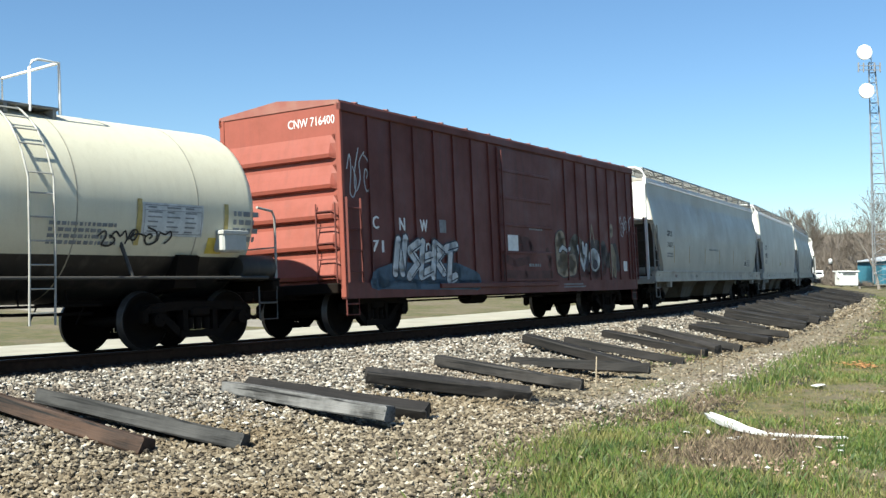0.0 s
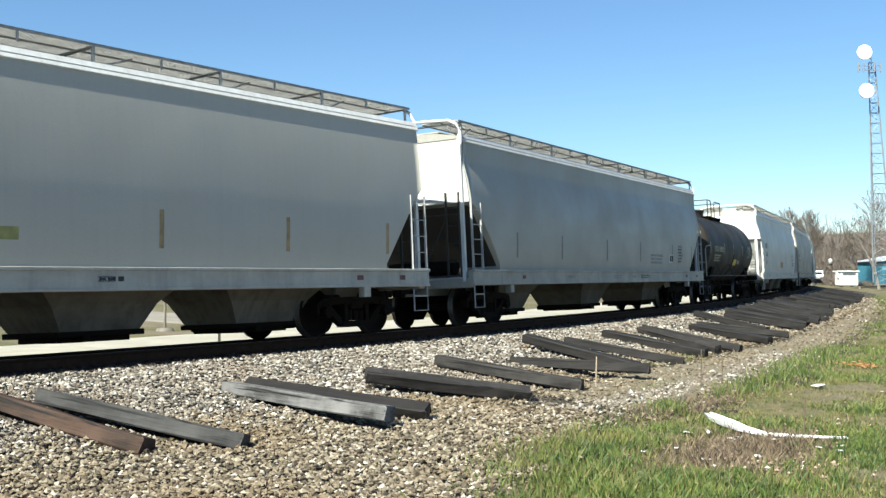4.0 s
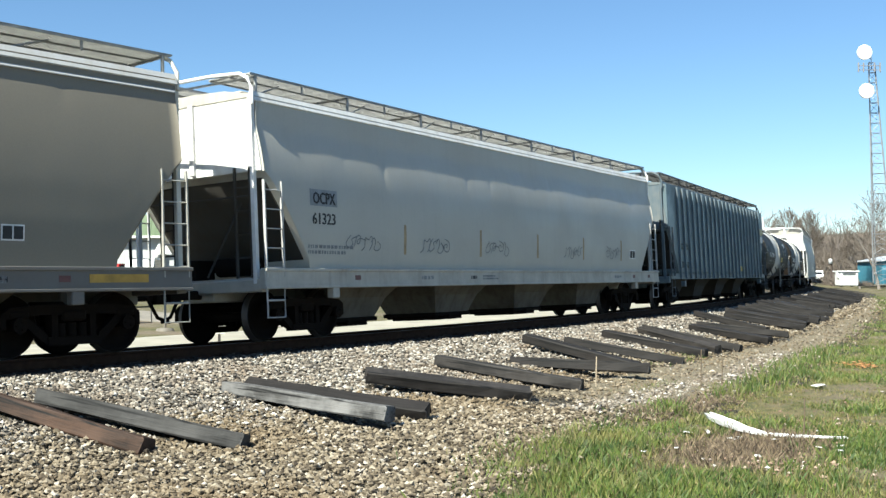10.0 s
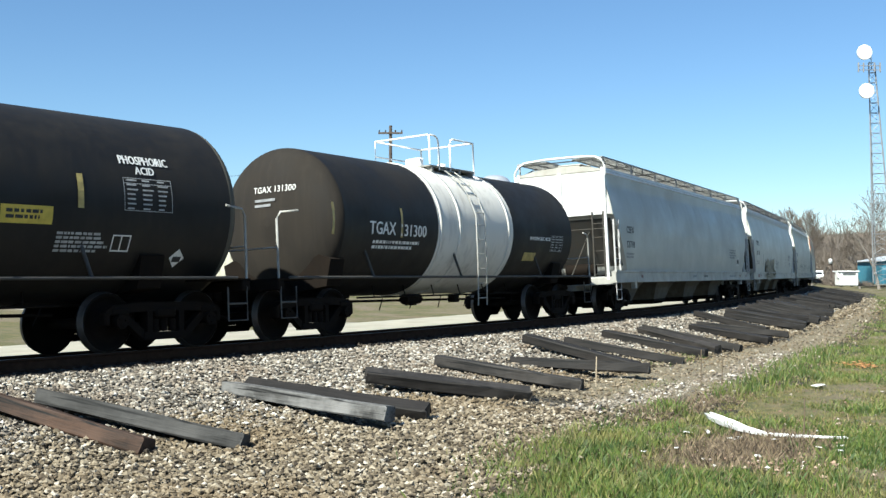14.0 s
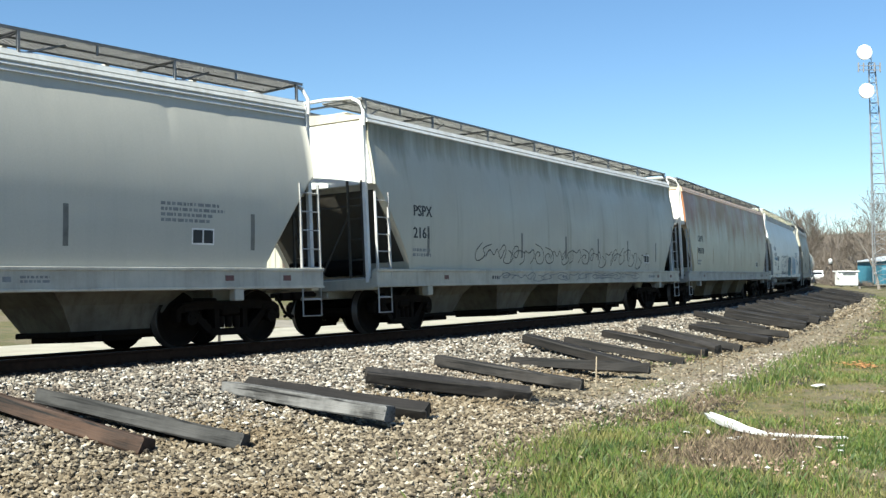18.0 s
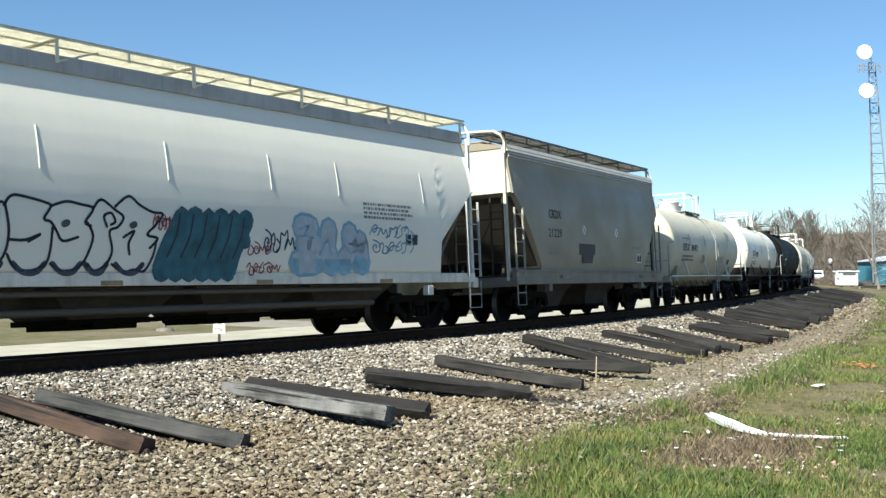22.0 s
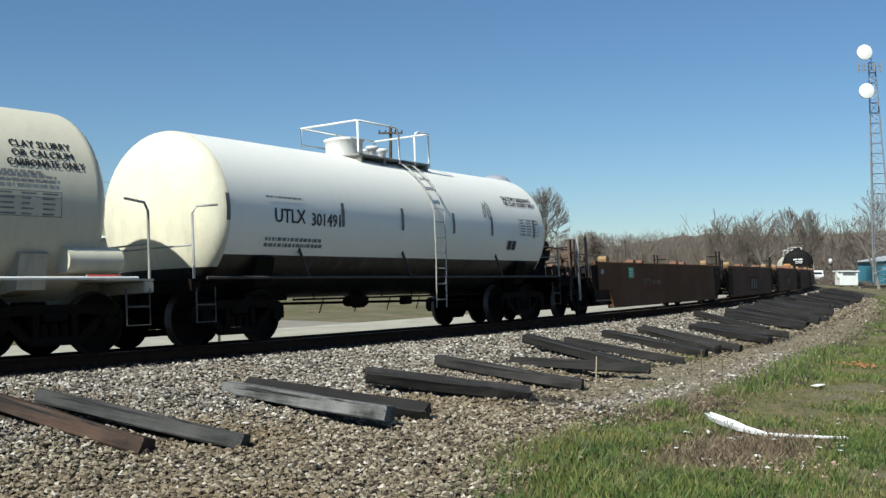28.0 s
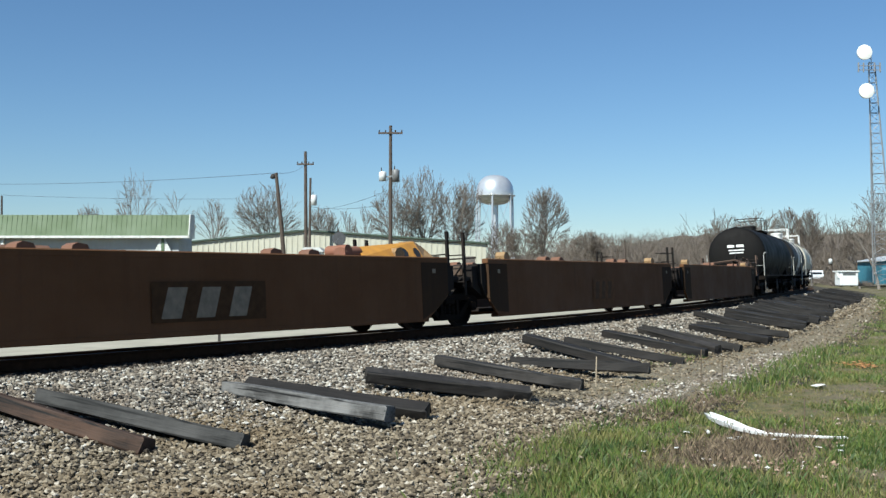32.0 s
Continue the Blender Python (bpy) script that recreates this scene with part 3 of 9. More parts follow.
def couplers(car, half):
    for q in (-1, 1):
        c = part("coupler", ME_COUPLER, None, car, "", (q * (half - 0.15), 0, 0))
        if q < 0:
            c.rotation_euler = (0, 0, math.pi)


def ladder_shape(x0, x1, y, z0, z1, rungs, r=0.014, deep=0.0):
    s = Shape()
    for x in (x0, x1):
        s.box(x - 0.012, x + 0.012, y - 0.025, y + 0.025, z0, z1)
    for k in range(rungs):
        z = z0 + (z1 - z0) * (k + 0.5) / rungs
        s.tube([(x0, y - deep, z), (x1, y - deep, z)], r, 5)
    return s


def step_shape(x0, x1, y, top, low):
    """A sill step: two hangers and two treads of bent bar."""
    s = Shape().tube([(x0, y, top), (x0, y, low), (x1, y, low), (x1, y, top)], 0.016, 5)
    return s.tube([(x0, y, (top + low) / 2), (x1, y, (top + low) / 2)], 0.016, 5)


# ---- lettering and marks on the near side of a car ----
def letters(text):
    cu = bpy.data.curves.new("letters", "FONT")
    cu.body, cu.size, cu.resolution_u = text, 1.0, 2
    ob = bpy.data.objects.new("letters", cu)
    me = ob.to_mesh()
    co = np.empty(len(me.vertices) * 3)
    me.vertices.foreach_get("co", co)
    co = co.reshape(-1, 3).copy()
    fs = [tuple(p.vertices) for p in me.polygons]
    ob.to_mesh_clear()
    bpy.data.objects.remove(ob)
    bpy.data.curves.remove(cu)
    return co, fs


def lettering(car, skin, text, x, z, h, w, material, name="lettering", bold=0.025):
    """Characters from x on, centred on z, h high and w wide, laid on the near skin y = skin(z)."""
    co, fs = letters(text)
    lo, hi = co.min(0), co.max(0)
    sx, sz = w / (hi[0] - lo[0]), h / (hi[1] - lo[1])
    v = [(x + (p[0] - lo[0]) * sx, skin(z - h / 2 + (p[1] - lo[1]) * sz), z - h / 2 + (p[1] - lo[1]) * sz) for p in co]
    s = Shape().add(v, fs)
    bold = min(bold, 0.11 * h)
    if bold:
        s.add([(p[0] + bold / 2, p[1] - 0.0008, p[2] + bold * 0.3) for p in v], fs)
        s.add([(p[0] + bold, p[1] - 0.0016, p[2]) for p in v], fs)
    return part(name, s, material, car, kind="stuff")


def patch(s, skin, x0, x1, z0, z1, n=1, lift=0.0):
    """A rectangle laid on the skin."""
    zs = [z0 + (z1 - z0) * k / n for k in range(n + 1)]
    v = [(x, skin(z) - lift, z) for z in zs for x in (x0, x1)]
    return s.add(v, [(2 * k, 2 * k + 1, 2 * k + 3, 2 * k + 2) for k in range(n)])


def bars(car, skin, x, z, w, h, rows, material, seed=0, name="small_print"):
    """Print too small to read: rows of bars."""
    r = random.Random(seed + int(x * 97) + int(z * 31))
    s = Shape()
    for k in range(rows):
        zz = z + h / 2 - h * (k + 0.5) / rows
        t = min(h / rows * 0.30, 0.09)
        a, end = x, x + w * r.uniform(0.72, 1.0)
        while a < end:
            b = min(a + r.uniform(0.5, 2.6) * max(t, 0.03) * 1.6, end)
            patch(s, skin, a, b, zz - t, zz + t)
            a = b + max(t, 0.02) * r.uniform(0.7, 1.3)
    return part(name, s, material, car, kind="stuff")


def table(car, skin, x0, x1, z0, z1, material, lift=0.0):
    """A ruled stencil table: a thin frame, a rule and columns of print."""
    sk = lambda z: skin(z) - lift
    r = random.Random(int(x0 * 53) + int(z0 * 17))
    s, t = Shape(), 0.010
    for a, b, c, d in ((x0, x1, z0, z0 + t), (x0, x1, z1 - t, z1), (x0, x0 + t, z0, z1), (x1 - t, x1, z0, z1), (x0, x1, z1 - 0.09, z1 - 0.09 + t)):
        patch(s, sk, a, b, c, d, 4 if d - c > 0.1 else 1)
    n = max(int((z1 - z0) / 0.065), 3)
    for k in range(n):
        z = z0 + (z1 - z0) * (k + 0.5) / n
        for c in range(3):
            a = x0 + (x1 - x0) * (0.06 + c * 0.32)
            patch(s, sk, a, a + (x1 - x0) * r.uniform(0.12, 0.25), z - 0.012, z + 0.012)
    return part("stencil_table", s, material, car, kind="stuff")


def stencil_plate(car, skin, x, z, w=0.46, h=0.26):
    """Two black squares in a white frame."""
    frame_ = part("stencil_plate", patch(Shape(), skin, x, x + w, z, z + h, 2), M_LETTER_W, car, "two-square black and white stencil")
    for k in (0, 1):
        a = x + w * (0.06 + 0.47 * k)
        part("black_square", patch(Shape(), skin, a, a + w * 0.41, z + h * 0.1, z + h * 0.9, 2, 0.003), M_LETTER_B, frame_)


STROKES = [[(0.05, 0.2), (0.3, 0.95), (0.62, 0.85), (0.45, 0.3), (0.2, 0.45), (0.5, 0.75), (0.95, 0.6)], [(0.1, 0.6), (0.35, 1.0), (0.5, 0.55), (0.25, 0.1), (0.7, 0.0), (0.95, 0.4), (0.6, 0.65)],
           [(0.0, 0.35), (0.2, 0.8), (0.45, 0.3), (0.6, 0.9), (0.8, 0.1), (1.0, 0.7)], [(0.95, 0.9), (0.4, 0.7), (0.7, 0.4), (0.15, 0.05), (0.05, 0.5), (0.45, 0.95)],
           [(0.5, 0.5), (0.62, 0.62), (0.42, 0.74), (0.22, 0.5), (0.45, 0.15), (0.85, 0.3), (0.8, 0.85), (0.3, 1.0)], [(0.0, 0.1), (0.3, 0.25), (0.2, 0.9), (0.55, 0.6), (0.75, 1.0), (0.9, 0.5), (0.65, 0.15)]]


def stroke(s, skin, pts, t, lift):
    """A sprayed line of width t with round turns."""
    for (x0, z0), (x1, z1) in zip(pts, pts[1:]):
        dx, dz = x1 - x0, z1 - z0
        L = math.hypot(dx, dz) or 1
        nx, nz = -dz / L * t / 2, dx / L * t / 2
        s.add([(p, skin(q) - lift, q) for p, q in ((x0 + nx, z0 + nz), (x1 + nx, z1 + nz), (x1 - nx, z1 - nz), (x0 - nx, z0 - nz))], [(0, 3, 2, 1)])
    for x, z in pts:
        s.add([(x + t / 2 * math.cos(k * 0.7854), skin(z + t / 2 * math.sin(k * 0.7854)) - lift, z + t / 2 * math.sin(k * 0.7854)) for k in range(8)], [tuple(range(8))])


def smooth_line(pts, n=4):
    """Rounds a drawn line through its points."""
    p = [pts[0]] + list(pts) + [pts[-1]]
    out = []
    for a, b, c, d in zip(p, p[1:], p[2:], p[3:]):
        for k in range(n):
            t = k / n
            out.append(tuple(0.5 * (2 * b[i] + (c[i] - a[i]) * t + (2 * a[i] - 5 * b[i] + 4 * c[i] - d[i]) * t * t + (3 * b[i] - a[i] - 3 * c[i] + d[i]) * t ** 3) for i in (0, 1)))
    return out + [tuple(pts[-1])]


def scrawl(car, skin, x, z, w, h, n, line, fill=None, seed=1, thick=0.03, name="spray_paint"):
    """Sprayed tag of n illegible loops and hooks: thin lines, or fat bodies with an outline where fill is given."""
    r = random.Random(seed)
    outline, body = Shape(), Shape()
    order = r.sample(range(len(STROKES)), min(n, len(STROKES))) + [r.randrange(len(STROKES)) for _ in range(max(0, n - len(STROKES)))]
    for k in range(n):
        raw = STROKES[order[k]]
        wd, lean, grow = w / n * (1.4 if fill else 1.55), r.uniform(-0.1, 0.25), r.uniform(0.82, 1.1)
        fat = min(wd, h) * 0.27
        inset = fat / 2 + thick if fill else 0
        pts = []
        for (ax, az), (bx, bz) in zip(raw, raw[1:]):
            for f in (0.0, 0.34, 0.67):
                pts.append((ax + (bx - ax) * f, az + (bz - az) * f))
        pts.append(raw[-1])
        for _ in range(2):
            pts = [pts[0]] + [((a[0] + 2 * b[0] + c[0]) / 4, (a[1] + 2 * b[1] + c[1]) / 4) for a, b, c in zip(pts, pts[1:], pts[2:])] + [pts[-1]]
        drop = r.uniform(-0.08, 0.08) * h
        place = [(x + w * k / n + inset + (wd - 2 * inset) * px + lean * (pz - 0.5) * wd * 0.6, z + drop + (pz - 0.5) * (h * grow - 2 * inset)) for px, pz in pts]
        if fill:
            stroke(outline, skin, place, fat + 2 * thick, 0.004 + 0.0035 * k)
            stroke(body, skin, place, fat, 0.0058 + 0.0035 * k)
        else:
            stroke(outline, skin, place, thick, 0.004)
    if fill:
        part(name, body, fill, car, kind="stuff")
    return part(name, outline, line, car, kind="stuff")


SPIKES = [[[(0.15, 0.0), (0.3, 1.0)], [(0.25, 0.6), (0.9, 0.9)], [(0.3, 0.4), (0.85, 0.05)]], [[(0.1, 0.1), (0.35, 0.95), (0.6, 0.1), (0.85, 1.0)]], [[(0.1, 0.9), (0.9, 1.0)], [(0.5, 0.95), (0.4, 0.0), (0.9, 0.1)]],
          [[(0.85, 0.95), (0.2, 0.75), (0.8, 0.4), (0.15, 0.05)]], [[(0.1, 0.0), (0.15, 0.9), (0.8, 0.7), (0.3, 0.45), (0.9, 0.1)]], [[(0.2, 1.0), (0.1, 0.1), (0.85, 0.25)], [(0.15, 0.55), (0.8, 0.65)]]]


def burner(car, skin, x, z, w, h, n, fill, line, seed, fat=0.16, edge=0.035, base=0.004, over=1.7, folds=True):
    """Sprayed piece of n angular, overlapping, illegible forms with a thick outline."""
    r = random.Random(seed)
    body, rim, crease = Shape(), Shape(), Shape()
    order = [k % 6 for k in r.sample(range(12), min(n, 12))]
    for k in range(n):
        lean, wd, rise = r.uniform(0.0, 0.25), w / n * over, r.uniform(-0.1, 0.1) * h
        for pts in SPIKES[order[k]]:
            place = [(x + w * k / n + wd * (0.8 * a + 0.1) - wd * 0.2 + lean * (b - 0.5) * h * 0.4, z + rise + (b - 0.5) * (h - fat)) for a, b in pts]
            stroke(rim, skin, place, fat + 2 * edge, base)
            stroke(body, skin, place, fat, base + 0.003)
            side_ = fat * 0.42
            if folds:
                stroke(crease, skin, [(a + side_, b - side_ * 0.3) for a, b in place], edge * 0.8, base + 0.006)
    part("spray_paint", body, fill, car, kind="stuff")
    if folds:
        part("spray_paint", crease, line, car, kind="stuff")
    return part("spray_paint", rim, line, car, kind="stuff")


def reflectors(car, skin, xs, z0, z1, material, w=0.09):
    for x in xs:
        part("reflector", patch(Shape(), skin, x, x + w, z0, z1, 4), material, car, "vertical strip of reflector tape")


# ---- covered hopper ----
EAVE = 4.20


def bulged(depth):
    """Half width of a hopper at height z: an upright plate above the brow, a sheet below it that bulges by depth."""
    def side(z, brow=3.74):
        if z < 2.4:
            return float(np.interp(z, [1.2, 1.5, 1.9, 2.4], [1.515, 1.545, 1.573, 1.587]))
        if z < brow:
            return 1.587 - depth * ((z - 2.4) / (brow - 2.4)) ** 2
        return max(1.587 - depth - 0.2 * (z - brow), 1.577 - depth)
    return side


hopper_side, full_side, slab_side, flat_side = bulged(0.205), bulged(0.165), bulged(0.13), bulged(0.075)


def round_side(z, brow=None):
    """Barrel-like side of the white car."""
    return float(np.interp(z, [1.2, 1.5, 1.9, 2.3, 2.6, 2.9, 3.2, 3.5, 3.8, 4.0, EAVE], [1.52, 1.55, 1.578, 1.588, 1.575, 1.546, 1.497, 1.427, 1.338, 1.268, 1.195]))


def ribbed_side(z, brow=None):
    return 1.53


def round_skin(z):
    return -round_side(z) - 0.0025


def hopper_skin(z):
    return -flat_side(z) - 0.0025


def make_grating(half):
    s = Shape()
    for y0 in (-1.34, 0.40):
        for a in (0.0, 0.46, 0.92):
            s.box(-half, half, y0 + a, y0 + a + 0.022, 4.57, 4.615)
        x = -half
        while x < half:
            s.box(x, x + 0.030, y0, y0 + 0.94, 4.594, 4.612)
            x += 0.05
    return s


def make_bracket(lean):
    """One pair of brackets that carries the roof walkway."""
    s = Shape().box(-0.02, 0.02, -1.32, 1.32, 4.54, 4.575)
    for q in (-1, 1):
        s.box(-0.02, 0.02, q * 1.32 - 0.02, q * 1.32 + 0.02, 4.22, 4.58)
        if lean:
            s.tube([(0, q * 1.32, 4.24), (0.9, q * 1.1, 4.55)], 0.016, 4)
            s.box(1.28, 1.31, q * 1.32 - 0.015, q * 1.32 + 0.015, 4.42, 4.58)
    return s


def make_hatch(w):
    """One trough hatch lid with its hold-down bar."""
    return Shape().box(-w, w, -0.38, 0.38, 4.50, 4.56, 0.03).box(-0.04, 0.04, -0.39, 0.39, 4.55, 4.59)


def body_shape(L, cut_z, cut_x, side=hopper_side, pillow=1.0, cut_low=1.36, brow=3.74):
    """Hopper body: a shell lofted along the car, its lower corners cut away over the bogies."""
    half = L / 2
    ends = [0.12, 0.30, 0.6, 0.9, 1.2, cut_x, cut_x + 0.02]
    xs = [-half + e for e in ends] + list(np.arange(-half + cut_x + 0.15, half - cut_x - 0.1, 0.075)) + [half - e for e in ends[::-1]]
    rnd = random.Random(int(L * 100))
    seams = [(x + rnd.uniform(-0.15, 0.15), rnd.uniform(0.15, 1.0) * pillow, rnd.uniform(0.35, 0.85), rnd.uniform(-0.12, 0.12)) for x in np.arange(-half + 1.4, half - 1, 1.16)]
    s, rows = Shape(), []
    nz = 36
    for x in xs:
        e = half - abs(x)
        t = min(max((e - 0.12) / (cut_x - 0.12), 0), 1)
        zb = 1.18 if e > cut_x + 0.01 else cut_z + (cut_low - cut_z) * t ** 1.15
        zs = [zb + (EAVE - zb) * k / nz for k in range(nz + 1)]
        at, amp, deep, skew = min(seams, key=lambda q: abs(q[0] - x))
        line = brow - 0.05 * amp * max(0.0, 1 - abs(x - at) / 0.45) ** 2 - 0.02 * pillow * math.sin(x * 1.9)
        ys = []
        for z in zs:
            f = min(max((z - line + deep) / deep, 0.0), 1.0) * min(max((line + 0.02 - z) / 0.07, 0), 1)
            fold = max(0.0, 1 - abs(x - at - skew * (line - z)) / (0.05 + 0.09 * f)) if f > 0 else 0.0
            ys.append(side(z, line) - 0.028 * amp * f * fold)
        rows.append([(x, -y, z) for z, y in zip(zs, ys)] + [(x, y, z) for z, y in zip(zs[::-1], ys[::-1])])
    n = 2 * nz + 2
    v = [p for r in rows for p in r]
    fs, m = [], len(xs)
    for i in range(m - 1):
        for k in range(n):
            if k == nz:
                continue
            k2 = (k + 1) % n
            fs.append((i * n + k, (i + 1) * n + k, (i + 1) * n + k2, i * n + k2))
    s.add(v, fs, True)
    for i, flip in ((0, False), (m - 1, True)):
        for k in range(nz):
            q = (i * n + k, i * n + k + 1, i * n + n - 2 - k, i * n + n - 1 - k)
            s.f.append(q[::-1] if not flip else q)
            s.s.append(False)
    return s


def roof_shape(L, e=0.0):
    half = L / 2 - 0.10
    pts = [(-1.46 + e, 4.195), (-1.42 + e, 4.24), (-0.75, 4.36), (0, 4.39), (0.75, 4.36), (1.42 - e, 4.24), (1.46 - e, 4.195)]
    return Shape().prism(pts, "x", -half, half)


def bay_shape(x, low=0.30):
    """One hopper under the sill, with its sloping sheets."""
    v = [(x + p * a, q * y, z) for z, a, y in ((1.18, 1.5, 1.2), (0.98, 1.28, 1.0), (0.72, 0.98, 0.82), (low + 0.14, 0.72, 0.66)) for p, q in ((-1, -1), (1, -1), (1, 1), (-1, 1))]
    fs = [(0, 1, 2, 3), (12, 15, 14, 13)]
    for o in (0, 4, 8):
        fs += [(o + k, o + 4 + k, o + 4 + (k + 1) % 4, o + (k + 1) % 4) for k in range(4)]
    return Shape().add(v, fs)


def gate_shape(x, low=0.30):
    """Sliding outlet gate with its frame and its cranked shaft."""
    s = Shape().box(x - 0.82, x + 0.82, -0.7, 0.7, low + 0.08, low + 0.17, 0.015).box(x - 0.62, x + 0.62, -0.58, 0.58, low, low + 0.09, 0.012)
    return s.tube([(x - 0.4, -0.85, low + 0.07), (x - 0.4, 0.85, low + 0.07)], 0.035, 8).box(x - 0.46, x - 0.34, -0.87, -0.82, low + 0.01, low + 0.13, 0.02).box(x + 0.68, x + 0.75, -0.4, 0.4, low + 0.03, low + 0.12, 0.01)


def end_frame_shape(q, half):
    """Corner posts of one open end."""
    s = Shape()
    x = q * (half - 0.06)
    for y in (-1.36, 1.36):
        s.box(x - 0.045, x + 0.045, y - 0.04, y + 0.04, 1.0, 4.2, 0.008)
    return s.box(x - 0.03, x + 0.03, -0.05, 0.05, 2.95, 4.2)


def end_brace_shape(q, half):
    """Grab irons, rail and struts between the corner posts."""
    s = Shape()
    x = q * (half - 0.06)
    for y in (-0.95, -1.28):
        s.box(x - 0.02, x + 0.02, y - 0.02, y + 0.02, 1.1, 3.0)
    for z in (1.45, 1.85, 2.25, 2.65):
        s.tube([(x, -1.28, z), (x, -0.95, z)], 0.014, 5)
    for y in (-0.7, 0.7):
        s.tube([(q * (half - 0.12), y * 0.3, 1.15), (q * (half - 0.5), y, 2.45)], 0.02, 6)
    return s.tube([(x, -1.36, 2.5), (x, 1.36, 2.5)], 0.017, 6)


def end_rail_shape(q, half):
    """Bent pipe over one end of the roof."""
    x = q * (half - 0.04)
    s = Shape()
    for y in (-1, 1):
        s.tube([(x, y * 1.40, 4.05), (x, y * 1.40, 4.32), (x - q * 0.04, y * 1.30, 4.52), (x - q * 0.06, y * 1.1, 4.62), (x - q * 0.06, y * 0.45, 4.66)], 0.035, 8)
    return s.tube([(x - q * 0.06, -0.45, 4.66), (x - q * 0.06, 0.45, 4.66)], 0.035, 8)


def hopper(name, label, u0, u1, col, *, bays=4, roof=None, sill=None, trim=None, grating=None, under=None, cut_z=2.9, cut_x=1.3, ribs=0,
           rust=None, dirt=0.06, streak=0.06, inset=2.0, tape=None, tape_xs=(), tape_z=(1.55, 2.15), rib_col=None, through_sill=True, low=0.16, endcol=None, endsheet=None, side=hopper_side, cut_low=1.36, brow=3.74, pillow=0.8, strips=(), slope=None):
    L = u1 - u0
    half = L / 2
    car = thing(name, label, "hopper car", "freight train")
    col = tuple(q * w for q, w in zip(col, (1.18, 1.13, 1.02)))
    mb = paint(name + "_side_paint", col, 0.42, 0, (0.16, 0.14, 0.115), dirt, streak, 0.7, 0.25, rust, 0.0 if ribs else 0.12, gloss=0.32)
    ms = paint(name + "_sill_paint", sill or tuple(c * 0.95 for c in col), 0.5, 0, (0.14, 0.12, 0.1), 0.4, 0.3, 2)
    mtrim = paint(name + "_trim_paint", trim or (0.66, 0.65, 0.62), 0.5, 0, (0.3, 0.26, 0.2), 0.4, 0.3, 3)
    mlad = paint(name + "_ladder_paint", tuple(0.55 * q + 0.05 for q in (endcol or trim or col)), 0.6, 0, (0.12, 0.1, 0.08), 0.5, 0.3, 3)
    mg = plain(name + "_grating_steel", tuple(q * 0.95 for q in (grating or (0.30, 0.29, 0.26))), 0.7, 0.0, 0.2)
    # bays and stub sills: by default a dark fraction of the side colour
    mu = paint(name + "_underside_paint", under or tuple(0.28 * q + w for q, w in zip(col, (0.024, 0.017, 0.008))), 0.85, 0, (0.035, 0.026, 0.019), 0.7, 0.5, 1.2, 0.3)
    # end sheets mostly paler than the sides: their sunlight is put into this colour
    mend = paint(name + "_end_sheet_tone", endsheet or endcol or trim or col, 0.5, 0, (0.3, 0.26, 0.2), 0.25, 0.15, 2)
    # without slope given, near black: shade of the car gap put into colour
    mslope = paint(name + "_slope_sheet_tone", slope or tuple(0.10 * q + 0.008 for q in col), 0.8, 0, (0.06, 0.045, 0.03), 0.6, 0.5, 1.5, gloss=0.3)
    body = part("body", body_shape(L, cut_z, cut_x, ribbed_side if ribs else side, 0.0 if ribs or side is round_side else pillow, cut_low, brow), mb, car)
    e = 0.0 if ribs else 1.46 - side(EAVE)
    part("roof", roof_shape(L, e), paint(name + "_roof_paint", roof or col, 0.6, 0, (0.2, 0.15, 0.1), 0.5, 0.3, 1.5), car)
    for q in (-1, 1):
        ch = Shape().prism([(q * (w - e), z) for w, z in ((1.36, 4.11), (1.472, 4.11), (1.484, 4.125), (1.415, 4.29), (1.36, 4.295))], "x", -half + 0.08, half - 0.08)
        part("top_chord", ch, mtrim, car)
        for z in strips:
            part("side_strip", Shape().prism([(q * (side(EAVE) + o), z + h) for o, h in ((-0.004, 0), (0.028, 0), (0.028, 0.012), (0.008, 0.045), (-0.004, 0.045))], "x", -half + 0.14, half - 0.14), mtrim, car)
        if through_sill:
            sl = Shape().box(-half, half, *sorted((q * 1.46, q * 1.60)), 0.93, 1.24, 0.015)
            part("sill_flange", Shape().box(-half, half, *sorted((q * 1.50, q * 1.63)), 1.20, 1.255, 0.008), ms, car)
            part("sill_flange", Shape().box(-half, half, *sorted((q * 1.42, q * 1.62)), 0.905, 0.945, 0.006), ms, car)
        else:
            sl = Shape().box(-half + 0.2, half - 0.2, *sorted((q * 1.46, q * 1.533)), 0.98, 1.178, 0.008)
        part("side_sill", sl, ms, car)
        part("end_sill", Shape().box(*sorted((q * (half - 0.02), q * (half - 0.22))), -1.5, 1.5, 0.86, 1.08, 0.02).box(*sorted((q * (half - 0.1), q * (half - 1.5))), -0.35, 0.35, 0.72, 1.06, 0.02), ms, car)
        sheet = [(-side(z) + 0.05, z) for z in np.linspace(cut_z + 0.02, 4.16, 9)]
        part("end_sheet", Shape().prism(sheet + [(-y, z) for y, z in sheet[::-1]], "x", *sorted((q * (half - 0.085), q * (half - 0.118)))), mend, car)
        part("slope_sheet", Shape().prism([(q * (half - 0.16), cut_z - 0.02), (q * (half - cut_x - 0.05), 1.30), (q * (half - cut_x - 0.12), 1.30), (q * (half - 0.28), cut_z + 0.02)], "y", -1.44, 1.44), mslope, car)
        part("end_platform", Shape().box(*sorted((q * (half - 0.05), q * (half - 1.2))), -1.42, 1.42, 1.08, 1.11), mg, car)
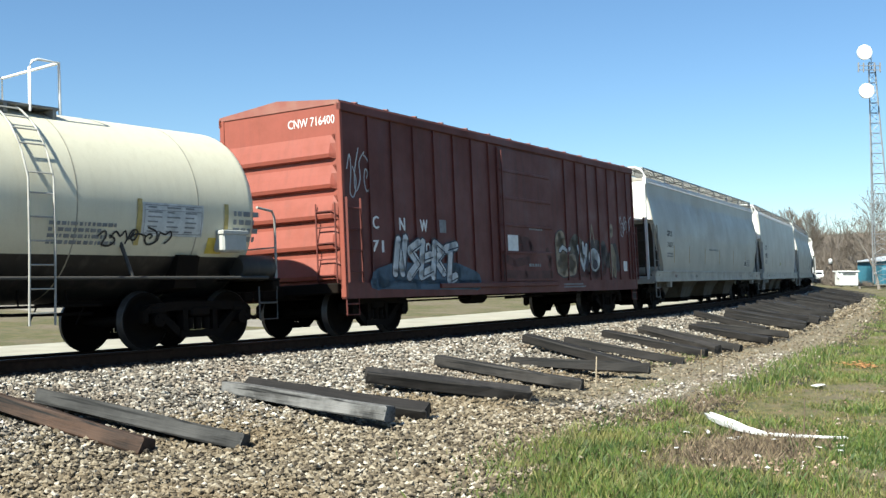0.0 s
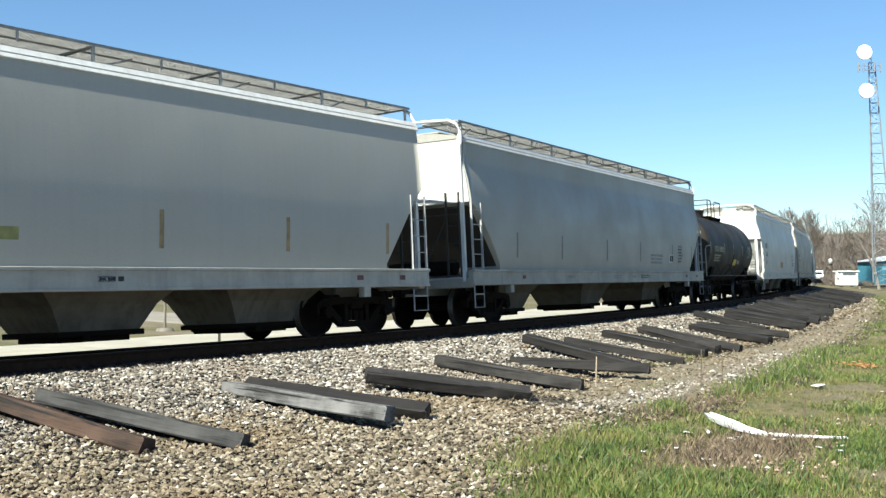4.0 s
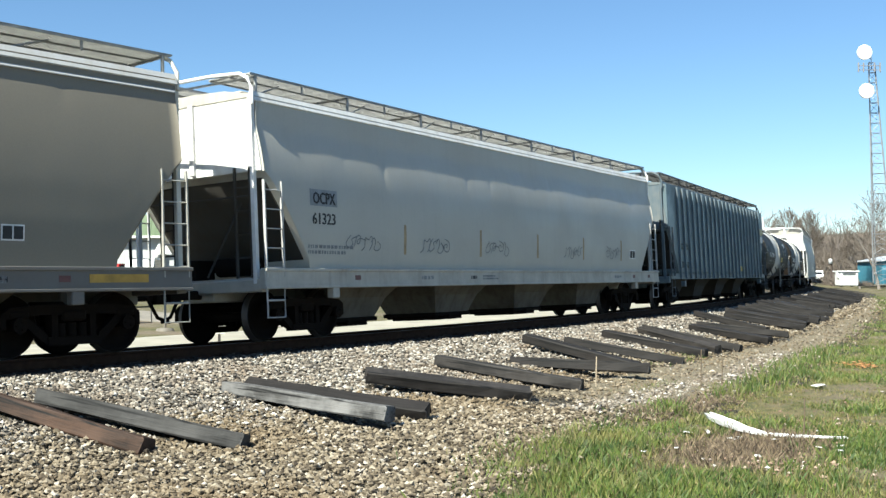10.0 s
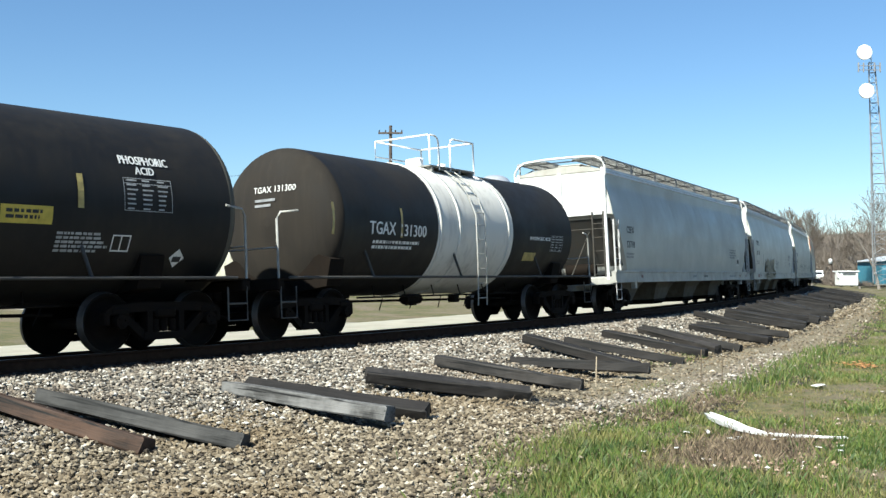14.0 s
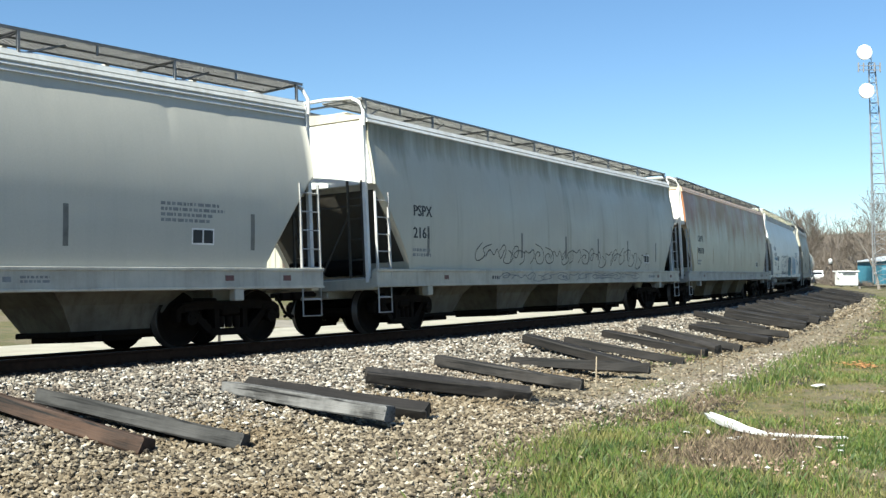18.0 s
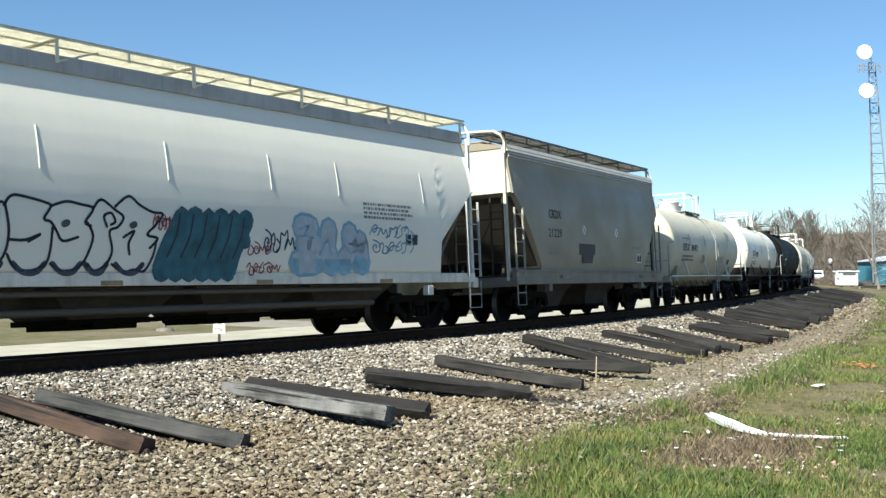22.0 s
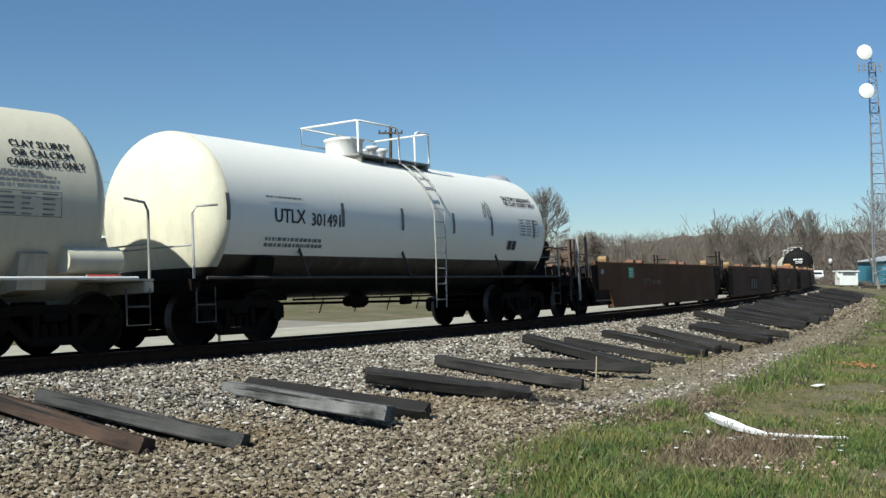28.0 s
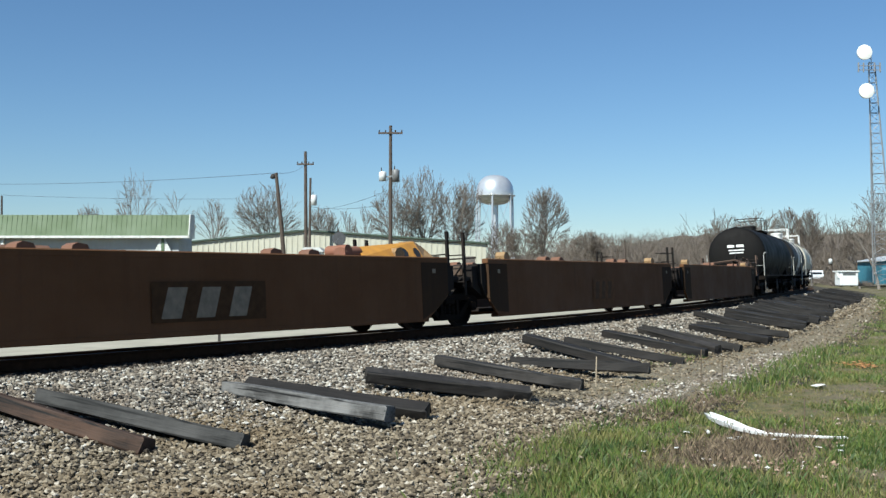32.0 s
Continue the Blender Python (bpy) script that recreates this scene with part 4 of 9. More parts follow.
        # corner posts likewise, pale for the sun that falls on them
        part("end_frame", end_frame_shape(q, half), paint(name + "_end_post_tone", endcol or trim or (0.66, 0.65, 0.62), 0.5), car)
        # braces take the slope sheet's tone, with its painted-in shade
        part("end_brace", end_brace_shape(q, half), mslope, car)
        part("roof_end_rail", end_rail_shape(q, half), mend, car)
        for y in (-1, 1):
            xa, xb = sorted((q * (half - 0.06), q * (half - 0.52)))
            lad = part("ladder", ladder_shape(xa, xb, y * 1.58, 1.10, 2.75, 5, 0.012), mlad, car)
            part("sill_step", step_shape(xa, xb, y * 1.58, 1.0, 0.42), mlad, lad)
        jack = Shape().box(q * (half - 2.0) - 0.10, q * (half - 2.0) + 0.10, -1.60, -1.45, 0.72, 0.92, 0.015)
        part("jacking_pad", jack, ms, car)
    part("running_board", shared(("running_board", round(half, 1), mg.name), lambda: make_grating(half - 0.1), mg), None, car, "open steel grating walkway along the roof")
    nb = int(L / 2.6)
    for k in range(nb + 1):
        lean = 0 if k == nb else 1
        part("walkway_bracket", shared(("walkway_bracket", lean, mg.name), lambda: make_bracket(lean), mg), None, car, "", (-half + 0.25 + (L - 0.5) * k / nb, 0, 0))
    mh = paint(name + "_hatch_paint", roof or col, 0.6, 0, (0.2, 0.15, 0.1), 0.5, 0.3, 1.5)
    cm = part("hatch_coaming", Shape().box(-half + 0.9, half - 0.9, -0.36, 0.36, 4.36, 4.50, 0.02), mh, car)
    for k in range(10):
        part("roof_hatch", shared(("roof_hatch", round(half, 1), mh.name), lambda: make_hatch((L - 1.8) * 0.046), mh), None, cm, "", (-half + 0.9 + (L - 1.8) * (k + 0.5) / 10, 0, 0))
    first = half - 3.8
    for k in range(bays):
        x = -first + 2 * first * k / (bays - 1)
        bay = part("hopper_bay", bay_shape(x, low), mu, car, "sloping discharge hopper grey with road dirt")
        part("outlet_gate", gate_shape(x, low), M_IRON, bay)
    for q in (-1, 1):
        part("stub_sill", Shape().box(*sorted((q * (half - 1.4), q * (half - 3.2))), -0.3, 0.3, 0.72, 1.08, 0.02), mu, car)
    part("brake_cylinder", Shape().tube([(-half + 0.9, -0.7, 1.35), (-half + 0.9, 0.2, 1.35)], 0.17, 12).box(-half + 0.5, -half + 1.0, 0.4, 0.9, 1.1, 1.5, 0.03), M_IRON, car)
    part("brake_pipe", Shape().tube([(-half + 3.0, -1.2, 1.0), (half - 3.0, -1.2, 1.0)], 0.03, 6), M_IRON, car)
    if ribs:
        mr = paint(name + "_rib_paint", rib_col or col, 0.4)
        for q in (-1, 1):
            for k in range(ribs):
                x = -half + 1.5 + (L - 3.0) * k / (ribs - 1)
                part("side_rib", Shape().box(x - 0.022, x + 0.022, *sorted((q * 1.53, q * 1.60)), 1.0, 4.18), mr, car)
    for q in (-1, 1):
        bogie(car, q * (half - inset))
    couplers(car, half)
    if through_sill:
        rnd = random.Random(int(u0 * 10))
        for k in range(5):
            a = rnd.uniform(-half + 1.2, half - 2.2)
            bars(car, lambda z: -1.603, a, 1.08, rnd.uniform(0.3, 0.9), 0.12, rnd.choice((1, 2)), M_LETTER_B if k == 2 else M_LETTER_FADE, k)
        for a in (-half + 2.6, half - 2.3, half - 1.0):
            part("sill_reflector", Shape().box(a, a + 0.18, -1.604, -1.598, 1.04, 1.13), M_TAPE_RED, car, "faded red reflector on the sill")
    if tape:
        reflectors(car, hopper_skin, [-half + x for x in tape_xs], *tape_z, tape)
    TRAIN.append((car, (u0 + u1) / 2, half - inset))
    return car, -half


# ---- tank car ----
M_ENDRAIL = paint("grey_handrail", (0.40, 0.39, 0.355), 0.6, 0, (0.1, 0.09, 0.07), 0.5, 0.2, 4)
M_STEP = paint("dull_step_iron", (0.10, 0.095, 0.085), 0.7, 0, (0.04, 0.035, 0.03), 0.5, 0.2, 4)
def tank_skin(r, zc):
    return lambda z: -math.sqrt(max(r * r - (z - zc) ** 2, 0.01)) - 0.010


def tank_head(q, rim, r, zc, deep=0.52, n=56):
    """One dished end."""
    prof = [(deep * (1 - math.sin(a)), r * math.sqrt(max(1 - (1 - math.sin(a)) ** 2.1, 0.0))) for a in np.linspace(0.002, math.pi / 2, 14)]
    return Shape().lathe([(rim - x, k) for x, k in prof] if q < 0 else [(rim + x, k) for x, k in prof[::-1]], n, "x", (0, 0, zc))


def head_lettering(car, rim, r, zc, text, y, z, h, w, material):
    """Characters on the leading dished end, from y on towards the near side."""
    co, fs = letters(text)
    lo, hi = co.min(0), co.max(0)
    v = []
    for p in co:
        yy, zz = y - (p[0] - lo[0]) / (hi[0] - lo[0]) * w, z - h / 2 + (p[1] - lo[1]) / (hi[1] - lo[1]) * h
        q = max(1 - (yy * yy + (zz - zc) ** 2) / (r * r), 0)
        v.append((rim - 0.52 * q ** (1 / 2.1) - 0.012, yy, zz))
    return part("head_lettering", Shape().add(v, fs), material, car, kind="stuff")


def head_bars(car, rim, r, zc, rows, material):
    """Bars of print on the leading dished end: rows of (y from, y to, z from, z to)."""
    s = Shape()
    for ya, yb, za, zb in rows:
        s.add([(rim - 0.52 * max(1 - (y * y + (z - zc) ** 2) / (r * r), 0) ** (1 / 2.1) - 0.014, y, z) for y, z in ((ya, za), (yb, za), (yb, zb), (ya, zb))], [(0, 1, 2, 3)])
    return part("head_print", s, material, car, kind="stuff")


def railing(s, pts, legs, r=0.022):
    s.tube(pts, r, 6)
    for p in legs:
        s.tube(p, r, 6)
    return s


def tank(name, label, u0, u1, mat_shell, *, r=1.46, zc=2.23, rail=None, rail_h=0.62, dome=(0.4, 0.32), plat=(-0.65, 1.87), gap=None, seams=(), ladder_x=0.0, walkway=True, saddle=None, inset=1.75, 
         dome_mat=None, head=None, rims=None):
    L = u1 - u0
    half = L / 2
    car = thing(name, label, "tank car", "freight train")
    r0, r1 = rims or (-half + 0.85, half - 0.85)
    mrail = rail or M_WHITE
    mbase = saddle or M_IRON
    part("tank_shell", Shape().lathe([(x, r) for x in np.linspace(r0, r1, 12)], 56, "x", (0, 0, zc)), mat_shell, car)
    for q, rim in ((-1, r0), (1, r1)):
        part("tank_head", tank_head(q, rim, r, zc), head or mat_shell, car)
    for x in seams:
        part("shell_band", Shape().lathe([(x - 0.045, r + 0.001), (x - 0.04, r + 0.02), (x + 0.04, r + 0.02), (x + 0.045, r + 0.001)], 56, "x", (0, 0, zc)), mat_shell, car)
    top = zc + r
    for q in (-1, 1):
        part("stub_sill", Shape().box(*sorted((q * half, q * (half - 3.6))), -0.33, 0.33, 0.72, 1.06, 0.02), mbase, car)
        part("end_sill", Shape().box(*sorted((q * half, q * (half - 0.18))), -1.45, 1.45, 0.88, 1.06, 0.02).box(*sorted((q * half, q * (half - 0.95))), -1.45, 1.45, 1.06, 1.09), mbase, car)
        part("saddle", Shape().prism([(-0.3, 0.85), (-1.2, 0.95), (-1.32, 1.45), (-1.05, 1.55), (0, 1.1), (1.05, 1.55), (1.32, 1.45), (1.2, 0.95), (0.3, 0.85)], "x", q * (half - 1.9) - 0.22, q * (half - 1.9) + 0.22), mbase, car)
        er = Shape()
        for y in (-1, 1):
            er.tube([(q * (half - 0.06), y * 1.42, 1.07), (q * (half - 0.06), y * 1.42, 2.12), (q * (half - 0.14), y * 1.44, 2.24), (q * (half - 0.55), y * 1.50, 2.28)], 0.022, 6)
        er.tube([(q * (half - 0.03), -1.4, 1.62), (q * (half - 0.03), 1.4, 1.62)], 0.016, 6)
        part("end_handrail", er, M_ENDRAIL, car)
        for y in (-1, 1):
            a, b = sorted((q * (half - 0.08), q * (half - 0.5)))
            part("sill_step", step_shape(a, b, y * 1.44, 0.95, 0.40), M_STEP, car)
    if walkway:
        for y in (-1, 1):
            part("side_handrail", Shape().tube([(-half + 0.3, y * 1.46, 1.10), (half - 0.3, y * 1.46, 1.10)], 0.026, 8), mrail if walkway == "rail" else M_STRUT, car)
        for x in (-half + 2.9, -0.4, half - 3.1):
            part("rail_brace", Shape().tube([(x, -1.44, 1.10), (x - 0.12, -1.30, zc - 0.55)], 0.03, 6), mrail if walkway == "rail" else M_STRUT, car)
    a, b = plat
    pf = Shape().box(a, b, -0.75, 0.75, top - 0.06, top - 0.02, 0.01)
    for x in np.linspace(a + 0.1, b - 0.1, 4):
        pf.box(x - 0.03, x + 0.03, -0.75, 0.75, top - 0.2, top - 0.05)
    part("top_platform", pf, mbase if mrail is not M_WHITE else plain(name + "_platform_grating", (0.22, 0.21, 0.19), 0.6, 0.2), car)
    g = Shape()
    h = top + 0.04 + rail_h
    g0, g1 = gap or (a + (b - a) * 0.52, a + (b - a) * 0.78)
    railing(g, [(a, -0.74, top), (a, -0.74, h - 0.02), (a + 0.03, -0.74, h), (g0 - 0.15, -0.74, h), (g0 - 0.04, -0.74, h - 0.05), (g0, -0.74, h - 0.16), (g0, -0.74, top - 0.12)], [])
    railing(g, [(g1, -0.74, top - 0.12), (g1, -0.74, h - 0.14), (g1 + 0.05, -0.74, h - 0.04), (g1 + 0.14, -0.74, h), (b, -0.74, h), (b, -0.74, top - 0.12)], [])
    railing(g, [(a, 0.74, top), (a, 0.74, h), (b, 0.74, h), (b, 0.74, top)], [])
    g.tube([(a, 0.74, top + rail_h * 0.5), (b, 0.74, top + rail_h * 0.5)], 0.016, 6)
    for x in (a, b):
        g.tube([(x, -0.74, h), (x, 0.74, h)], 0.022, 6)
    part("safety_railing", g, mrail, car)
    if dome:
        dm = part("manway_dome", Shape().lathe([(top - 0.12, dome[0]), (top + dome[1], dome[0]), (top + dome[1] + 0.02, dome[0] + 0.03), (top + dome[1] + 0.06, dome[0] + 0.03), (top + dome[1] + 0.10, dome[0] * 0.7), (top + dome[1] + 0.11, 0.05)], 24, "z", (a + 0.5, 0, 0)), dome_mat or mrail, car)
        for dx, dy in ((0.75, -0.2), (1.0, 0.2), (1.25, -0.1)):
            part("valve", Shape().lathe([(top - 0.1, 0.09), (top + 0.22, 0.09), (top + 0.24, 0.14), (top + 0.30, 0.14), (top + 0.31, 0.03)], 12, "z", (a + 0.5 + dx, dy, 0)), mrail, car)
    if ladder_x is not None:
        ld = Shape()
        for x in (ladder_x - 0.2, ladder_x + 0.2):
            ld.tube([(x, -1.52, 0.45), (x, -1.56, 1.5), (x, -1.56, zc + 0.25)] + [(x, -(r + 0.09) * math.cos(t), zc + (r + 0.09) * math.sin(t)) for t in np.linspace(0.42, 1.15, 6)], 0.016, 6)
        zs = [0.62, 0.95, 1.28, 1.61, 1.94, 2.27, 2.55]
        for z in zs:
            ld.tube([(ladder_x - 0.2, -1.54, z), (ladder_x + 0.2, -1.54, z)], 0.012, 5)
        for t in (0.5, 0.68, 0.86, 1.04):
            y, z = -(r + 0.09) * math.cos(t), zc + (r + 0.09) * math.sin(t)
            ld.tube([(ladder_x - 0.2, y, z), (ladder_x + 0.2, y, z)], 0.014, 5)
        part("side_ladder", ld, M_ENDRAIL if mrail is M_WHITE else mrail, car)
    ug = Shape().tube([(-0.3, 0.0, zc - r - 0.25), (-0.3, 0.0, zc - r + 0.1)], 0.14, 12).tube([(-half + 3.2, -0.8, 0.72), (half - 3.2, -0.8, 0.72)], 0.022, 6).tube([(-half + 3.2, -0.3, 0.66), (half - 3.0, -0.3, 0.6)], 0.03, 6)
    ug.tube([(-1.5, -0.6, 0.66), (-0.9, -0.6, 0.66)], 0.11, 12).box(0.5, 0.72, -0.7, -0.5, 0.55, 0.75, 0.02)
    for x in np.linspace(-half + 3.8, half - 3.8, 6):
        ug.tube([(x, -0.8, 0.72), (x + 0.05, -0.7, 1.0)], 0.014, 5).tube([(x + 0.3, -0.8, 0.72), (x + 0.15, -0.8, 0.45)], 0.012, 5)
    part("brake_gear", ug, M_IRON, car)
    for q in (-1, 1):
        bogie(car, q * (half - inset))
    couplers(car, half)
    TRAIN.append((car, (u0 + u1) / 2, half - inset))
    return car, -half, tank_skin(r, zc)

# ---- box car ----
def box_car():
    u0, u1 = 14.43, 29.77
    L, half = u1 - u0, (u1 - u0) / 2
    car = thing("box_car", "red-brown steel boxcar with ribbed sides and spray-painted tags", "boxcar", "freight train")
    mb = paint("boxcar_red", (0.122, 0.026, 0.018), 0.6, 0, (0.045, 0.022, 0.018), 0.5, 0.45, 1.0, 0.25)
    # same red, about twice as pale: sunlight on the end put into colour
    mend = paint("boxcar_sunlit_end_red", (0.25, 0.060, 0.036), 0.6, 0, (0.12, 0.04, 0.025), 0.35, 0.35, 1.5, 0.2)
    mroof = paint("boxcar_roof", (0.22, 0.07, 0.05), 0.6, 0, (0.3, 0.2, 0.15), 0.4, 0.2, 2)
    W = 1.44
    skin = lambda z: -W - 0.004
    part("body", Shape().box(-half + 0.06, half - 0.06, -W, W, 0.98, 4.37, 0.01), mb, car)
    part("roof", Shape().prism([(-1.47, 4.36), (-1.47, 4.43), (0, 4.58), (1.47, 4.43), (1.47, 4.36)], "x", -half, half), mroof, car)
    for k in range(14):
        x = -half + 0.6 + (L - 1.2) * k / 13
        part("roof_seam", Shape().prism([(-1.47, 4.435), (-1.47, 4.46), (0, 4.61), (1.47, 4.46), (1.47, 4.435), (0, 4.585)], "x", x - 0.03, x + 0.03), mroof, car)
    for q in (-1, 1):
        part("top_chord", Shape().box(-half, half, *sorted((q * 1.40, q * 1.50)), 4.23, 4.40, 0.015), mb, car)
        part("side_sill", Shape().prism([(-half + 0.02, 0.70), (half - 0.02, 0.70), (half - 0.02, 1.0), (-half + 0.02, 1.0)], "y", *sorted((q * 1.36, q * 1.47))), mb, car)
        for x in [-half + 0.95 + 0.83 * k for k in range(7)] + [half - 0.55 - 0.76 * k for k in range(7)]:
            part("side_rib", Shape().box(x - 0.022, x + 0.022, *sorted((q * W, q * (W + 0.035))), 0.98, 4.24), mb, car)
        # leading post in the sunlit red, trailing post in the dark side red
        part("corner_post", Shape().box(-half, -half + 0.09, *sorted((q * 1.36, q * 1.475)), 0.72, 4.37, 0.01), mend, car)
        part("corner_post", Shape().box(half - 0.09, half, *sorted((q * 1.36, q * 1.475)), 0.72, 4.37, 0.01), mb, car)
        # plug door between u 20.8 and 23.6
        a, b = 20.75 - 22.1, 23.65 - 22.1
        d = part("door", Shape().box(a, b, *sorted((q * W, q * (W + 0.05))), 0.98, 4.18, 0.015), mb, car, "red-brown sliding door")
        for z in (1.65, 2.3, 2.95, 3.6):
            part("door_rib", Shape().box(a + 0.05, b - 0.05, *sorted((q * (W + 0.05), q * (W + 0.075))), z, z + 0.07, 0.01), mb, d)
        part("door_track", Shape().box(a - 2.9, b + 0.2, *sorted((q * W, q * (W + 0.09))), 0.86, 0.96, 0.01), mb, car)
        part("door_bar", Shape().tube([(a + 0.12, q * (W + 0.09), 1.0), (a + 0.12, q * (W + 0.09), 4.1)], 0.018, 8), mb, d)
        en = Shape().box(*sorted((q * (half - 0.07), q * (half - 0.02))), -1.40, 1.40, 0.98, 4.37)
        en.add([(q * (half - 0.02), -1.36, 4.36), (q * (half - 0.02), 1.36, 4.36), (q * (half - 0.02), 0, 4.56)], [(0, 1, 2) if q < 0 else (0, 2, 1)])
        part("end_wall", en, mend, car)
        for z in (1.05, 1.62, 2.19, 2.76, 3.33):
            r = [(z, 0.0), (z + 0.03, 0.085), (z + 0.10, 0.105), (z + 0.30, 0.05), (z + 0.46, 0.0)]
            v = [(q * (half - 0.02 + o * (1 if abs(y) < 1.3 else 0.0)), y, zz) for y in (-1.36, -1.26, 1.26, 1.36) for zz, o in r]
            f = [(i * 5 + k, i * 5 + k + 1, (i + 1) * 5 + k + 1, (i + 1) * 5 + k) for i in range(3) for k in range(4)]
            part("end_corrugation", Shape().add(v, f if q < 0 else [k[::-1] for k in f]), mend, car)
        for y in (-1, 1):
            ld = ladder_shape(*sorted((q * (half - 0.05), q * (half - 0.50))), y * 1.53, 1.0, 2.6, 4, 0.016)
            part("ladder", ld, mb, car)
            el = Shape()
            for z in (1.15, 1.45, 1.75, 2.05, 2.35):
                el.tube([(q * (half + 0.1), y * 1.36, z), (q * (half + 0.1), y * 0.92, z)], 0.016, 5)
            for yy in (1.36, 0.92):
                el.box(*sorted((q * half, q * (half + 0.11))), *sorted((y * yy - 0.012, y * yy + 0.012)), 1.0, 1.04).box(*sorted((q * (half + 0.09), q * (half + 0.11))), *sorted((y * yy - 0.012, y * yy + 0.012)), 1.0, 2.5)
            part("end_ladder", el, mb, car)
            part("sill_step", step_shape(*sorted((q * (half - 0.05), q * (half - 0.45))), y * 1.45, 0.8, 0.40), mb, car)
        part("end_sill", Shape().box(*sorted((q * (half + 0.1), q * (half - 0.3))), -1.35, 1.35, 0.80, 1.0, 0.02), M_IRON, car)
        part("stub_sill", Shape().box(*sorted((q * (half + 0.05), q * (half - 3.0))), -0.3, 0.3, 0.72, 1.0, 0.02), M_IRON, car)
        bogie(car, q * (half - 1.6))
    part("underframe", Shape().box(-half + 2.5, half - 2.5, -0.3, 0.3, 0.68, 0.98).tube([(-2.0, -0.8, 0.68), (-1.2, -0.8, 0.68)], 0.18, 12).tube([(-half + 3, -0.9, 0.62), (half - 3, -0.9, 0.66)], 0.02, 5).tube([(-0.5, -1.1, 0.6), (1.6, -1.1, 0.62)], 0.03, 6), M_IRON, car)
    couplers(car, half + 0.1)
    at = lambda u: u - 22.1
    fw = M_LETTER_W
    for ch, u, w in (("C", 15.44, 0.2), ("N", 16.40, 0.2), ("W", 17.20, 0.28)):
        lettering(car, skin, ch, at(u), 2.17, 0.25, w, fw)
    for ch, u, w in (("71", 15.37, 0.42), ("64", 16.23, 0.5), ("00", 17.10, 0.5)):
        lettering(car, skin, ch, at(u), 1.70, 0.23, w, fw)
    part("small_plate", patch(Shape(), skin, at(18.0), at(18.28), 2.05, 2.33), M_LETTER_FADE, car)
    blue = plain("spray_blue", (0.04, 0.075, 0.12), 0.6, 0, 0.5, 3)
    pale = plain("spray_pale", (0.52, 0.53, 0.53), 0.6, 0, 0.3, 4)
    cream = plain("spray_tan", (0.26, 0.20, 0.13), 0.6, 0, 0.3, 4)
    under = Shape()
    stroke(under, skin, [(at(15.5), 1.05), (at(16.2), 1.2), (at(17.4), 1.15), (at(18.6), 1.2), (at(19.5), 1.0)], 0.42, 0.034)
    stroke(under, skin, [(at(15.35), 0.98), (at(17.0), 0.95), (at(19.6), 0.92)], 0.22, 0.034)
    part("spray_paint", under, blue, car, kind="stuff")
    burner(car, skin, at(16.15), 1.46, 2.5, 0.95, 5, pale, plain("spray_navy", (0.03, 0.035, 0.05), 0.6), 9, 0.20, 0.035, 0.037, 1.35)
    scrawl(car, skin, at(14.6), 3.1, 0.75, 1.0, 3, pale, None, 21, 0.03)
    ink = plain("spray_dark", (0.025, 0.02, 0.022), 0.6)
    olive = plain("spray_olive", (0.10, 0.082, 0.055), 0.6, 0, 0.4, 5)
    soot = plain("soot_smear", (0.075, 0.026, 0.021), 0.75, 0, 0.5, 3)
    violet = plain("spray_violet", (0.05, 0.04, 0.06), 0.6)

    def blob(pts, t, fill, line, lift, name="spray_paint"):
        """A fat sprayed shape with a dark outline."""
        q = [(at(u), z) for u, z in pts]
        if line:
            s = Shape()
            stroke(s, skin, q, t + 0.06, lift)
            part(name, s, line, car, kind="stuff")
        s = Shape()
        stroke(s, skin, q, t, lift + 0.003)
        part(name, s, fill, car, kind="stuff")

    blob([(24.9, 1.22), (25.4, 1.25), (26.6, 1.2), (27.2, 1.3), (27.3, 1.9), (27.0, 1.45), (25.9, 1.25)], 0.34, soot, None, 0.002, "soot_patch")
    smoke = plain("spray_smoke", (0.055, 0.040, 0.036), 0.65, 0, 0.5, 5)
    blob([(25.15, 1.4), (25.3, 1.85), (25.7, 1.7), (26.1, 1.4), (26.2, 1.95), (26.9, 1.95), (27.0, 1.4), (27.2, 1.95), (27.5, 1.5), (28.1, 1.9), (28.3, 1.4)], 0.36, smoke, None, 0.003)
    bars(car, lambda z: -1.473, at(24.3), 0.86, 1.5, 0.14, 2, M_LETTER_FADE, 12)
    blob([(25.0, 1.9), (25.2, 2.05), (25.5, 1.95), (25.55, 1.6)], 0.42, olive, None, 0.004)
    blob([(24.15, 1.35), (24.12, 2.05), (24.3, 2.1), (24.4, 1.5), (24.75, 1.45), (25.0, 1.5), (25.02, 1.35), (24.3, 1.3)], 0.44, cream, ink, 0.006)
    blob([(24.15, 1.78), (24.35, 1.88), (24.6, 1.78), (24.8, 1.84)], 0.10, pale, ink, 0.012)
    blob([(25.35, 1.9), (25.5, 1.6), (25.72, 1.3), (25.85, 1.6), (25.95, 1.95), (25.75, 1.75), (25.7, 2.0)], 0.13, pale, ink, 0.012)
    blob([(25.85, 1.35), (25.95, 1.5)], 0.16, violet, None, 0.018)
    blob([(26.3, 1.62), (26.5, 1.66), (26.66, 1.55), (26.5, 1.46), (26.34, 1.5)], 0.46, pale, ink, 0.013)
    blob([(26.45, 1.43), (26.55, 1.43)], 0.22, violet, ink, 0.02)
    blob([(26.25, 2.05), (26.4, 2.55), (26.55, 2.05)], 0.05, cream, None, 0.006)
    blob([(27.85, 2.35), (27.86, 2.5)], 0.26, cream, None, 0.006)
